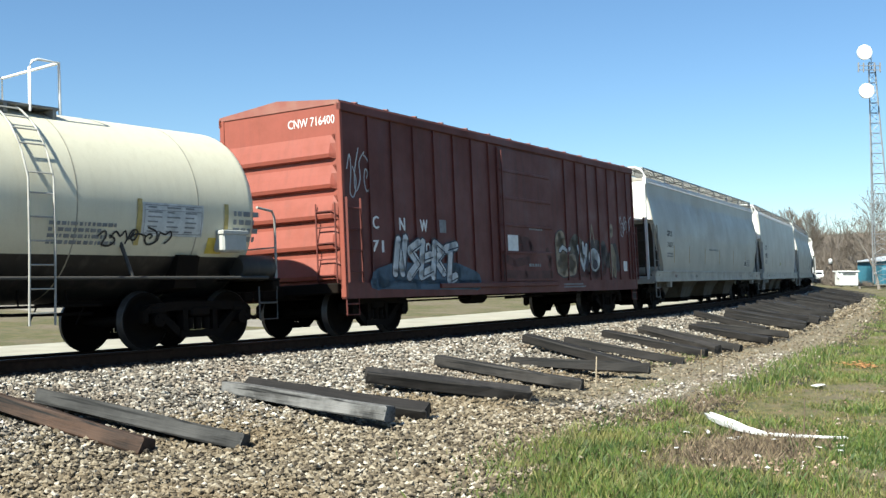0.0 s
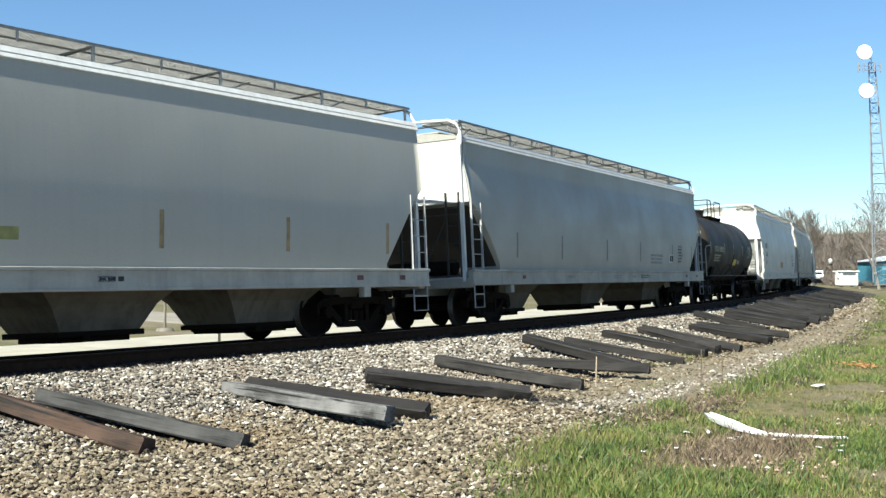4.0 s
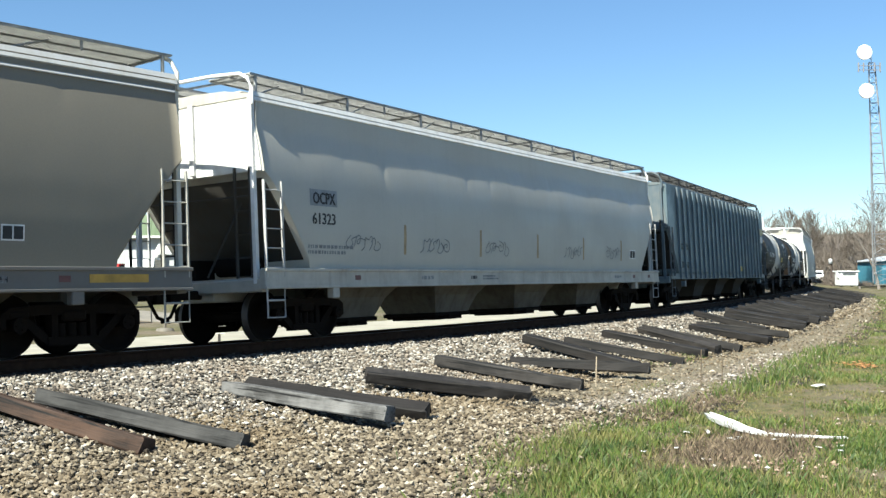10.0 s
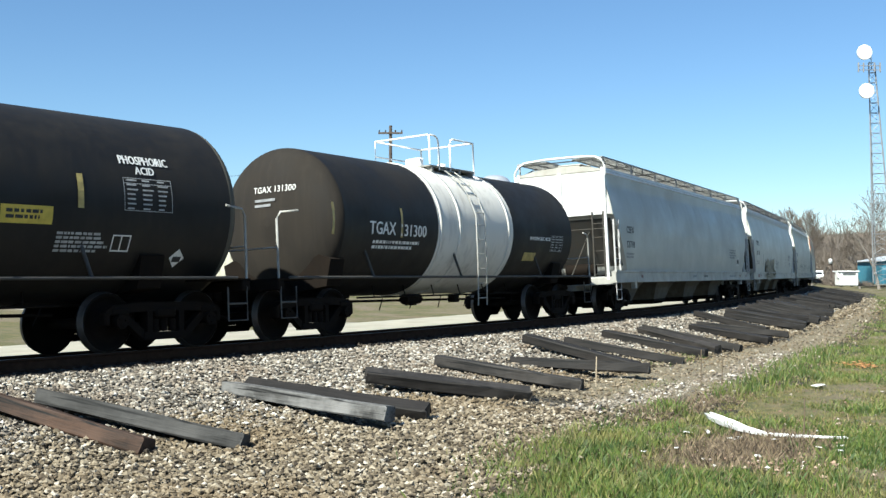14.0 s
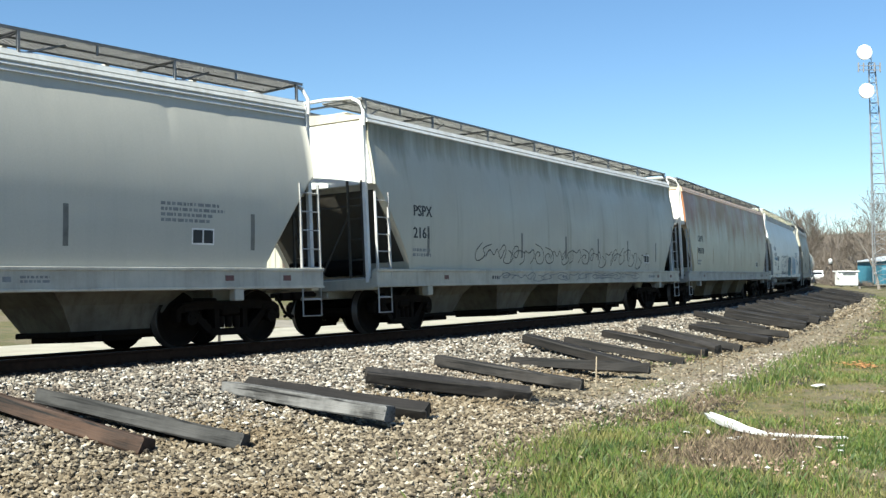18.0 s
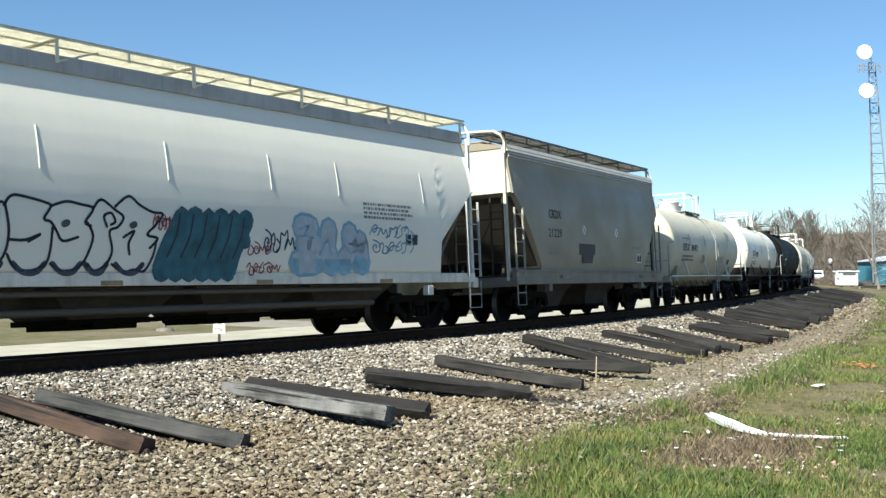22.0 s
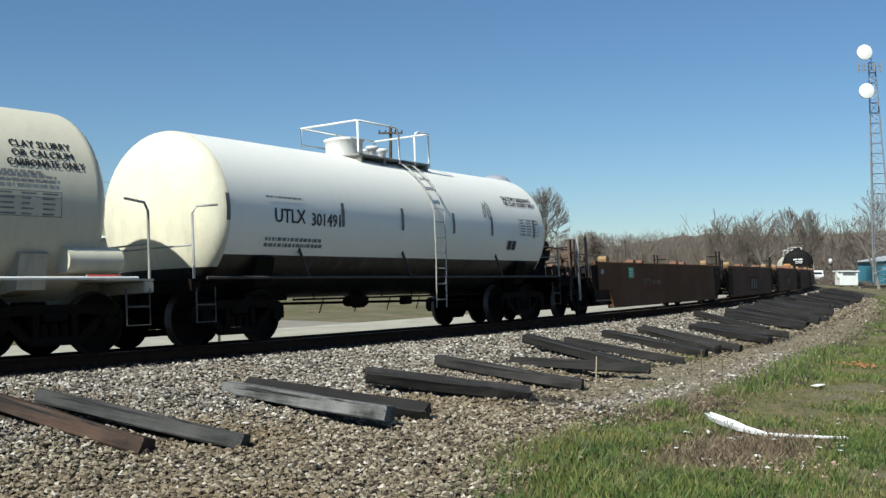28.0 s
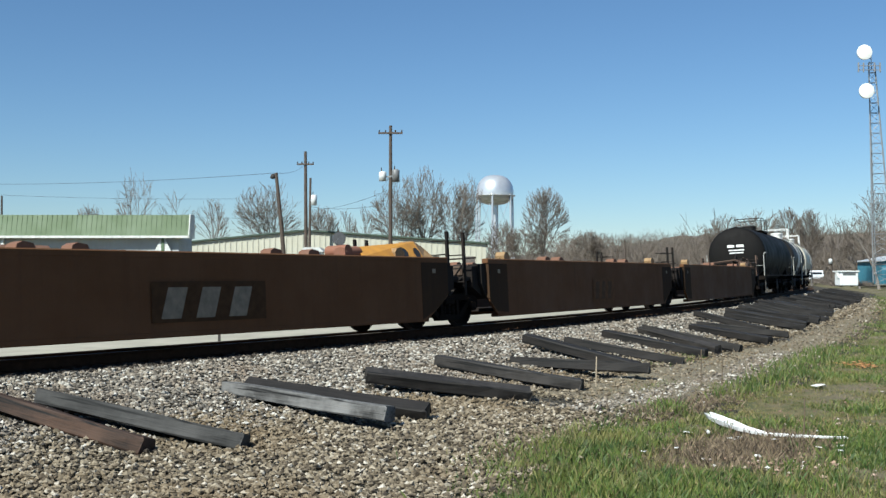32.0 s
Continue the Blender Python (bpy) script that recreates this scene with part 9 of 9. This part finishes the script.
def water_tower():
    t = thing("water_tower", "silver water tower with a rounded tank on slim legs", "water tower")
    cx, cy, zt = far(876, 310, 290)
    zb, zm = far(0, 363, 290)[2], far(0, 345, 290)[2]
    ms = plain("silver_tank_paint", (0.62, 0.63, 0.65), 0.32, 0.55, 0.1, 0.5)
    r = 5.0
    prof = [(zb, 0.3)] + [(zm - (zm - zb) * math.cos(a), r * math.sin(a) ** 0.8) for a in np.linspace(0.3, math.pi / 2, 8)] + [(zm + 0.5, r)] + [(zm + 0.5 + (zt - zm - 0.5) * math.sin(a), r * math.cos(a) ** 0.75) for a in np.linspace(0.15, math.pi / 2 - 0.05, 10)]
    part("tank", Shape().lathe(prof, 40, "z", (cx, cy, 0)), ms, t)
    part("walkway", Shape().lathe([(zm - 0.35, r), (zm - 0.35, r + 0.45), (zm - 0.2, r + 0.45), (zm - 0.2, r)], 40, "z", (cx, cy, 0)), ms, t)
    part("riser_pipe", Shape().tube([(cx, cy, 0), (cx, cy, zb + 0.5)], 0.45, 10), ms, t)
    for k in range(6):
        a = 0.35 + k * math.pi / 3
        bx, by = cx + (r + 0.1) * math.cos(a), cy + (r + 0.1) * math.sin(a)
        part("leg", Shape().tube([(bx + 0.4 * math.cos(a), by + 0.4 * math.sin(a), 0), (bx, by, zm)], 0.27, 8), ms, t)
        a2 = a + math.pi / 3
        cx2, cy2 = cx + (r + 0.2) * math.cos(a2), cy + (r + 0.2) * math.sin(a2)
        part("brace", Shape().tube([(bx, by, 9.5), (cx2, cy2, 9.5)], 0.09, 6), ms, t)
        part("tie_rod", Shape().tube([(bx, by, 9.6), (cx2, cy2, zm - 0.6)], 0.05, 4), ms, t)


def radio_tower():
    t = thing("radio_tower", "tall steel lattice radio tower with two white dishes", "radio tower")
    y, z0, z1 = 130.0, 0.0, 26.6
    legs = (((51.25, y, z0), (50.95, y, z1)), ((54.0, y + 0.3, z0), (51.75, y + 0.3, z1)), ((52.4, y + 2.0, z0), (51.3, y + 1.0, z1)))
    for i, (a, b) in enumerate(legs):
        part("leg", Shape().tube([a, b], 0.09 if i == 1 else 0.07, 6), M_GALV, t)
    n = 22
    for k in range(n + 1):
        f0, f1 = k / n, min((k + 1) / n, 1)
        for i in range(3):
            a = Vector(legs[i][0]).lerp(Vector(legs[i][1]), f0)
            b = Vector(legs[(i + 1) % 3][0]).lerp(Vector(legs[(i + 1) % 3][1]), f0)
            part("lattice_bar", Shape().tube([a, b], 0.035, 4), M_GALV, t)
            if k < n:
                c = Vector(legs[(i + 1) % 3][0]).lerp(Vector(legs[(i + 1) % 3][1]), f1)
                part("lattice_bar", Shape().tube([a, c], 0.026, 4), M_GALV, t)
    for px, py in ((1534, 91), (1537, 160)):
        x, yy, z = far(px, py, 128.6)
        d = part("dish", Shape().lathe([(yy - 0.02, 0.05), (yy - 0.02, 0.86), (yy, 0.90), (yy + 0.25, 0.88), (yy + 0.45, 0.5), (yy + 0.55, 0.1)], 28, "y", (x, 0, z)), plain("white_radome", (0.80, 0.79, 0.74), 0.5, 0, 0.04), t, "round white microwave dish")
        part("dish_mount", Shape().tube([(x, yy + 0.4, z), (51.2, 130, z)], 0.08, 6).tube([(x + 0.3, yy + 0.45, z - 0.5), (51.2, 130, z - 0.5)], 0.05, 6), M_GALV, d)
    x, yy, z = far(1541, 119, 129)
    an = part("antenna_frame", Shape().tube([(x - 1.35, yy, z + 0.25), (x + 1.3, yy, z + 0.25)], 0.05, 6).tube([(x - 1.35, yy, z - 0.25), (x + 1.3, yy, z - 0.25)], 0.05, 6), M_GALV, t)
    for dx in (-1.3, -0.7, 0.6, 1.25):
        part("panel_antenna", Shape().box(x + dx - 0.08, x + dx + 0.08, yy - 0.25, yy - 0.1, z - 0.55, z + 0.6, 0.02), plain("grey_antenna", (0.22, 0.22, 0.23), 0.5), an)
    x, yy, z = far(1551, 98, 129)
    part("top_mast", Shape().tube([(x, yy + 1, z - 1.5), (x, yy + 1, z + 1.2)], 0.04, 6), M_GALV, t)


water_tower()
radio_tower()


def blue_barn():
    b = thing("blue_barn", "blue metal barn with a pale roof and a dark doorway", "barn")
    y, zg = 150.0, -0.1
    x0, x1 = 60.4, 71.0
    ze = far(0, 463, y)[2]
    mb = paint("blue_metal", (0.06, 0.20, 0.27), 0.5, 0, (0.05, 0.12, 0.16), 0.3, 0.3, 0.8)
    da, db = x0 + 2.6, x0 + 7.5
    part("wall", Shape().box(x0, da, y, y + 0.15, zg, ze).box(da, db, y, y + 0.15, ze - 0.6, ze).box(db, x1, y, y + 0.15, zg, ze), mb, b, "blue metal front wall")
    part("wall", Shape().box(x0, x0 + 0.15, y + 0.15, y + 9, zg, ze), mb, b)
    part("wall", Shape().box(x1 - 0.15, x1, y + 0.15, y + 9, zg, ze), mb, b)
    part("wall", Shape().box(x0 + 0.15, x1 - 0.15, y + 8.85, y + 9, zg, ze), mb, b)
    xm = (x0 + x1) / 2
    part("gable", Shape().prism([(x0, ze), (x1, ze), (xm, ze + 1.0)], "y", y, y + 0.15), mb, b)
    part("roof", Shape().prism([(x0 - 0.35, ze), (x0 - 0.35, ze + 0.08), (xm, ze + 1.12), (x1 + 0.35, ze + 0.08), (x1 + 0.35, ze), (xm, ze + 1.04)], "y", y - 0.5, y + 9.5), paint("pale_roof_metal", (0.55, 0.57, 0.58), 0.4, 0.2), b, "pale grey metal roof")
    part("arch", Shape().prism([(da, ze - 0.6), (da, ze - 1.5), (da + 0.5, ze - 0.9), (da + 1.2, ze - 0.6)], "y", y + 0.02, y + 0.12), mb, b)
    f = thing("board_fence", "weathered grey board fence before the barn", "fence")
    mf = plain("grey_boards", (0.30, 0.29, 0.27), 0.9)
    yf = y - 3
    for k in range(24):
        x = x0 - 0.5 + k * 0.32
        part("board", Shape().box(x, x + 0.28, yf, yf + 0.03, zg, zg + 0.95 + 0.05 * (k % 3), 0.005), mf, f)


def camper():
    c = thing("camper_trailer", "small white camper trailer parked on grass", "trailer")
    y = 118.0
    x0, x1 = far(1487, 0, y)[0], far(1519, 0, y)[0]
    z0, z1 = far(0, 508, y)[2], far(0, 482, y)[2]
    mw = paint("camper_white", (0.74, 0.74, 0.71), 0.5, 0, (0.4, 0.38, 0.33), 0.25, 0.2)
    part("body", Shape().box(x0, x1, y, y + 1.7, z0 + 0.12, z1, 0.06), mw, c)
    part("roof", Shape().box(x0 - 0.2, x1 + 0.12, y - 0.15, y + 1.85, z1, z1 + 0.16, 0.05), mw, c)
    part("awning_side", Shape().prism([(x0 - 0.5, z1 - 0.05), (x0, z1), (x0, z1 - 0.75)], "y", y + 0.2, y + 0.3), mw, c)
    part("window", Shape().box(x0 + 0.3, x1 - 0.3, y - 0.02, y + 0.01, z1 - 0.35, z1 - 0.1, 0.01), plain("camper_window", (0.10, 0.11, 0.11), 0.3), c)
    for x in (x0 + 0.4, x1 - 0.4):
        part("wheel", Shape().lathe([(y + 0.7, 0.28), (y + 0.72, 0.30), (y + 0.9, 0.30), (y + 0.92, 0.28)], 16, "y", (x, 0, z0 + 0.3)), M_IRON, c)


def parked_car(name, label, x, y, z, yaw, col, van=False):
    car = thing(name, label, "car", at=pose(x, y, z, 0, 0, yaw))
    mp = paint("car_paint", col, 0.25, 0, (0.2, 0.19, 0.17), 0.15, 0.1)
    mg = plain("car_glass", (0.015, 0.017, 0.02), 0.08)
    top = 1.85 if van else 1.45
    part("body", Shape().prism([(-2.2, 0.35), (2.2, 0.35), (2.25, 0.8), (1.2, 0.95), (-2.2, 0.98)], "y", -0.88, 0.88).prism([(-2.05, 0.97), (1.15, 0.94), (0.45, top - 0.03), (0.3, top), (-1.5, top), (-1.65, top - 0.03)], "y", -0.80, 0.80), mp, car)
    for q in (-1, 1):
        part("side_window", Shape().prism([(-1.75, 1.03), (0.95, 1.02), (0.38, top - 0.1), (-1.5, top - 0.1)], "y", *sorted((q * 0.79, q * 0.81))), mg, car)
        for xx in (-1.35, 1.4):
            w = part("wheel", Shape().lathe([(q * 0.70, 0.30), (q * 0.72, 0.33), (q * 0.88, 0.33), (q * 0.90, 0.30)] if q > 0 else [(-0.90, 0.30), (-0.88, 0.33), (-0.72, 0.33), (-0.70, 0.30)], 18, "y", (xx, 0, 0.33)), M_IRON, car)
            part("rim", Shape().lathe([(q * 0.89, 0.2), (q * 0.91, 0.19)] if q > 0 else [(-0.91, 0.19), (-0.89, 0.2)], 14, "y", (xx, 0, 0.33)), M_GALV, w)
    part("windscreen", Shape().add([(1.16, -0.7, 0.97), (1.16, 0.7, 0.97), (0.46, 0.66, top - 0.06), (0.46, -0.66, top - 0.06)], [(0, 1, 2, 3)]), mg, car)
    for q in (-1, 1):
        part("headlight", Shape().box(2.18, 2.26, q * 0.65 - 0.15, q * 0.65 + 0.15, 0.62, 0.76, 0.02), M_LETTER_W, car)


blue_barn()
camper()
x, y, _ = far(262, 480, 64)
parked_car("parked_van", "white van parked before the low building", x, y, float(ground_z(x, y)[0]), 90, (0.72, 0.72, 0.70), True)
x, y, _ = far(212, 480, 64)
parked_car("parked_car", "red car parked before the low building", x, y, float(ground_z(x, y)[0]), 80, (0.30, 0.03, 0.025))
x, y, _ = far(1445, 490, 140)
parked_car("parked_car", "white car parked beyond the field", x, y, far(0, 499, 140)[2], 250, (0.72, 0.72, 0.72))


# ---- bare trees ----
M_BARK = plain("grey_bark", (0.19, 0.165, 0.14), 0.9, 0, 0.3, 2)
M_TWIG = plain("winter_twigs", (0.165, 0.136, 0.110), 0.9, 0, 0.25, 1)


def limb_arrays(rnd, base, height, width, dense, fine=0.011):
    """Segments (start, end, radius, radius, level) of a leafless tree whose forking limbs fill a rounded crown."""
    base = Vector(base)
    heart = base + Vector((0, 0, height * 0.60))
    segs = []

    def inside(q):
        d = q - heart
        return (d.x / (width / 2)) ** 2 + (d.y / (width / 2)) ** 2 + (d.z / (height * 0.40)) ** 2

    def limb(p, d, length, r, lev):
        steps = (3, 3, 2, 2, 1)[lev]
        for k in range(steps):
            d = (d + Vector((rnd.gauss(0, 0.09), rnd.gauss(0, 0.09), rnd.gauss(0.03, 0.06)))).normalized()
            e = p + d * (length / steps)
            r2 = max(r * (1 - 0.5 / steps), fine)
            segs.append((p, e, r, r2, lev))
            if lev < 4 and (lev > 0 or k == steps - 1 or k > 0):
                for _ in range(dense[lev] if k == steps - 1 else max(dense[lev] - 2, 1)):
                    a = rnd.uniform(0, 6.283)
                    out = Vector((math.cos(a), math.sin(a), 0))
                    open_ = rnd.uniform(0.4, 1.05) if lev else rnd.uniform(0.3, 1.0) * min(width / height * 1.3, 1.2)
                    nd = (d + out * open_ + 0.35 * (e - heart).normalized() * (lev > 0) + Vector((0, 0, 0.15))).normalized()
                    le = length * rnd.uniform(0.5, 0.85) if lev else height * rnd.uniform(0.34, 0.55)
                    reach = rnd.uniform(0.5, 1.2)
                    while le > 0.15 and inside(e + nd * le) > reach:
                        le *= 0.8
                    if le > 0.2:
                        limb(e, nd, le, max(r2 * rnd.uniform(0.45, 0.7), fine), lev + 1)
            p, r = e, r2

    limb(base, Vector((rnd.gauss(0, 0.04), rnd.gauss(0, 0.04), 1)), height * 0.27, height * 0.017, 0)
    return segs


def segs_mesh(name, segs, material, n):
    if not segs:
        segs = [(Vector((0, 0, 0)), Vector((0, 0, 0.1)), 0.01, 0.01, 0)]
    a = np.array([s[0] for s in segs])
    b = np.array([s[1] for s in segs])
    ra, rb = np.array([s[2] for s in segs]), np.array([s[3] for s in segs])
    d = b - a
    d /= np.linalg.norm(d, axis=1)[:, None] + 1e-9
    up = np.where(np.abs(d[:, 2:3]) < 0.9, np.array([[0, 0, 1.0]]), np.array([[1.0, 0, 0]]))
    u = np.cross(d, up)
    u /= np.linalg.norm(u, axis=1)[:, None]
    w = np.cross(d, u)
    ang = np.arange(n) * 2 * math.pi / n
    ring = u[:, None] * np.cos(ang)[None, :, None] + w[:, None] * np.sin(ang)[None, :, None]
    v = np.concatenate([a[:, None] + ring * ra[:, None, None], b[:, None] + ring * rb[:, None, None]], 1).reshape(-1, 3)
    k = np.arange(n)
    f = np.stack([k, (k + 1) % n, n + (k + 1) % n, n + k], 1)
    faces = (f[None] + (np.arange(len(segs)) * 2 * n)[:, None, None]).reshape(-1, 4)
    return raw_mesh(name, v, faces, material, True)


def bare_tree(px, pyt, y, wide, dense, seed, label="leafless deciduous tree with fine branches"):
    rnd = random.Random(seed)
    x, _, zt = far(px, pyt, y)
    zg = float(ground_z(x, y)[0]) - 0.2
    segs = limb_arrays(rnd, (x, y, zg), zt - zg, wide / 1931 * y, dense, 0.000135 * y)
    t = thing("bare_tree", label, "tree", "bare trees")
    part("trunk", segs_mesh("trunk", [s for s in segs if s[4] < 2], M_BARK, 7), None, t)
    part("crown", segs_mesh("crown", [s for s in segs if s[4] >= 2], M_TWIG, 3), None, t, "spreading crown of bare twigs")
    return t


THIN, FULL = (4, 4, 4, 2), (5, 5, 4, 4)
TREES = [(240, 298, 98, 76, THIN), (312, 298, 98, 70, THIN), (372, 350, 100, 70, THIN), (107, 340, 112, 32, THIN), (160, 360, 118, 60, FULL), (478, 320, 112, 132, FULL), (572, 364, 112, 60, FULL), (612, 370, 118, 46, THIN), (643, 364, 116, 46, THIN)]
TREES += [(705, 303, 112, 100, FULL), (752, 296, 114, 110, FULL), (800, 316, 118, 90, FULL), (830, 310, 120, 60, FULL), (930, 398, 128, 74, FULL), (963, 330, 126, 92, FULL), (885, 390, 130, 74, FULL), (1040, 406, 170, 64, FULL)]
TREES += [(1285, 380, 150, 84, FULL), (1350, 362, 152, 84, FULL), (1393, 368, 155, 66, FULL), (1436, 370, 150, 60, FULL), (1556, 330, 140, 104, FULL), (1522, 383, 150, 64, FULL)]
for k, row in enumerate(TREES):
    bare_tree(*row, 100 + k)


def woods(name, rows, seed, label):
    rnd = random.Random(seed)
    segs = []
    for px0, px1, y0, y1, top0, top1, count in rows:
        for _ in range(count):
            px, y = rnd.uniform(px0, px1), rnd.uniform(y0, y1)
            x, _, zt = far(px, rnd.uniform(top0, top1), y)
            zg = -1.0
            h = zt - zg
            base = Vector((x, y, zg))
            segs.append((base, base + Vector((0, 0, h * 0.55)), 0.12, 0.07, 0))
            for _ in range(17):
                f = rnd.uniform(0.2, 0.75)
                p = base + Vector((0, 0, h * f))
                a, le = rnd.uniform(0, 6.283), h * rnd.uniform(0.16, 0.32)
                d = Vector((math.cos(a) * 0.7, math.sin(a) * 0.7, rnd.uniform(0.5, 1.3))).normalized()
                q = p + d * le
                segs.append((p, q, 0.06, 0.035, 1))
                for _ in range(3):
                    d2 = (d + Vector((rnd.gauss(0, 0.5), rnd.gauss(0, 0.5), rnd.gauss(0.2, 0.3)))).normalized()
                    segs.append((q, q + d2 * le * 0.6, 0.035, 0.02, 2))
    return tagged(new(name, segs_mesh(name, segs, M_TWIG, 3)), label, "woods", kind="stuff")


woods("far_woods", [(980, 1620, 215, 300, 432, 414, 300), (-250, 1000, 200, 280, 452, 430, 170), (1230, 1480, 185, 215, 425, 385, 46), (1480, 1640, 170, 210, 440, 385, 40)], 9, "brown leafless woods along the horizon")


def wooded_hill():
    xs = np.linspace(-330, 420, 160)
    ys = np.linspace(305, 420, 12)
    X, Y = np.meshgrid(xs, ys, indexing="ij")
    ridge = np.interp(X, [-330, 20, 50, 85, 420], [8, 8.5, 10.5, 15, 17]) + 2.0 * lump(X, Y * 0.4, 0.021) + 1.2 * lump(X, Y, 0.13) + 0.8 * lump(X, Y, 0.6)
    Z = ridge * smooth01(303, 330, Y) - 1.5
    m, ns, ln, b = nodes_of("winter_woodland")
    big, fine = noise_node(ns, ln, 0.12, 6, 0.7), noise_node(ns, ln, 1.6, 6, 0.8, (1, 1, 0.25))
    c = ramp_node(ns, ln, fine.outputs[0], [(0.3, (0.075, 0.06, 0.047)), (0.55, (0.145, 0.118, 0.09)), (0.75, (0.22, 0.185, 0.145))])
    ln.new(mix_node(ns, ln, ramp_node(ns, ln, big.outputs[0], [(0.5, 0), (0.75, 0.5)]).outputs[0], c.outputs[0], (0.07, 0.075, 0.045)), b.inputs["Base Color"])
    b.inputs["Roughness"].default_value = 1.0
    bump_node(ns, ln, b, fine.outputs[0], 1.0, 0.8)
    ob = new("backdrop", raw_mesh("backdrop", np.stack([X.ravel(), Y.ravel(), Z.ravel()], 1), grid_faces(len(xs), len(ys)), m, True))
    tagged(ob, "distant brown wooded hillside", "hillside", kind="structure")


wooded_hill()


def shrub(px, py, y, h, w, seed):
    rnd = random.Random(seed)
    x, _, z = far(px, py, y)
    segs = []
    for _ in range(140):
        a, le = rnd.uniform(0, 6.283), h * rnd.uniform(0.5, 1.0)
        d = Vector((math.cos(a) * rnd.uniform(0, w / h), math.sin(a) * rnd.uniform(0, w / h), 1)).normalized()
        p = Vector((x + rnd.uniform(-w, w) * 0.4, y + rnd.uniform(-w, w) * 0.4, z - 0.1))
        segs.append((p, p + d * le, 0.03, 0.012, 1))
        q = p + d * le * 0.6
        d2 = (d + Vector((rnd.gauss(0, 0.5), rnd.gauss(0, 0.5), 0.2))).normalized()
        segs.append((q, q + d2 * le * 0.5, 0.02, 0.01, 1))
    ob = new("shrub", segs_mesh("shrub", segs, M_TWIG, 3))
    tagged(ob, "leafless brown shrub at the field edge", "shrub", "shrubs at the field edge")


for k, (px, py, y, h, w) in enumerate(((1455, 500, 128, 1.0, 2.2), (1470, 503, 124, 1.1, 1.8), (1482, 505, 122, 0.9, 1.4), (1446, 500, 133, 0.8, 1.5), (1530, 505, 120, 0.7, 2.0))):
    shrub(px, py, y, h, w, 40 + k)


# ---- what moves ----
def car_pose(u, reach, t):
    """A car stands on the chord between its bogies, leaning with the track."""
    s = u - run(t)
    xa, ya, _ = line_at(s - reach)
    xb, yb, _ = line_at(s + reach)
    yaw = math.atan2(yb - ya, xb - xa)
    return Matrix.Translation(((xa + xb) / 2, (ya + yb) / 2, 0)) @ Euler((0, 0, yaw)).to_matrix().to_4x4() @ Euler((-CANT, 0, 0)).to_matrix().to_4x4()


def motions():
    times = [k * 0.5 for k in range(65)]
    centre = {}
    for car, u, reach in TRAIN:
        walk(car, [(t, car_pose(u, reach, t)) for t in times])
        centre[car] = u
    # the wheels turn with the run, keyed closely while their car is near
    for w, car, off in WHEELS:
        near = [k for k in range(0, 32 * 30 + 1) if -14 < centre[car] - run(k / 30) < 60]
        if len(near) < 2:
            continue
        ks = sorted({0, 960} | set(near))
        base = Matrix.Translation(w.location)
        first = run(near[0] / 30)
        last = run(near[-1] / 30)
        rows = []
        for k in ks:
            a = (min(max(run(k / 30), first), last) - first) / R_WHEEL
            rows.append((k / 30, base @ Euler((0, -a, 0)).to_matrix().to_4x4()))
        walk(w, rows)


motions()
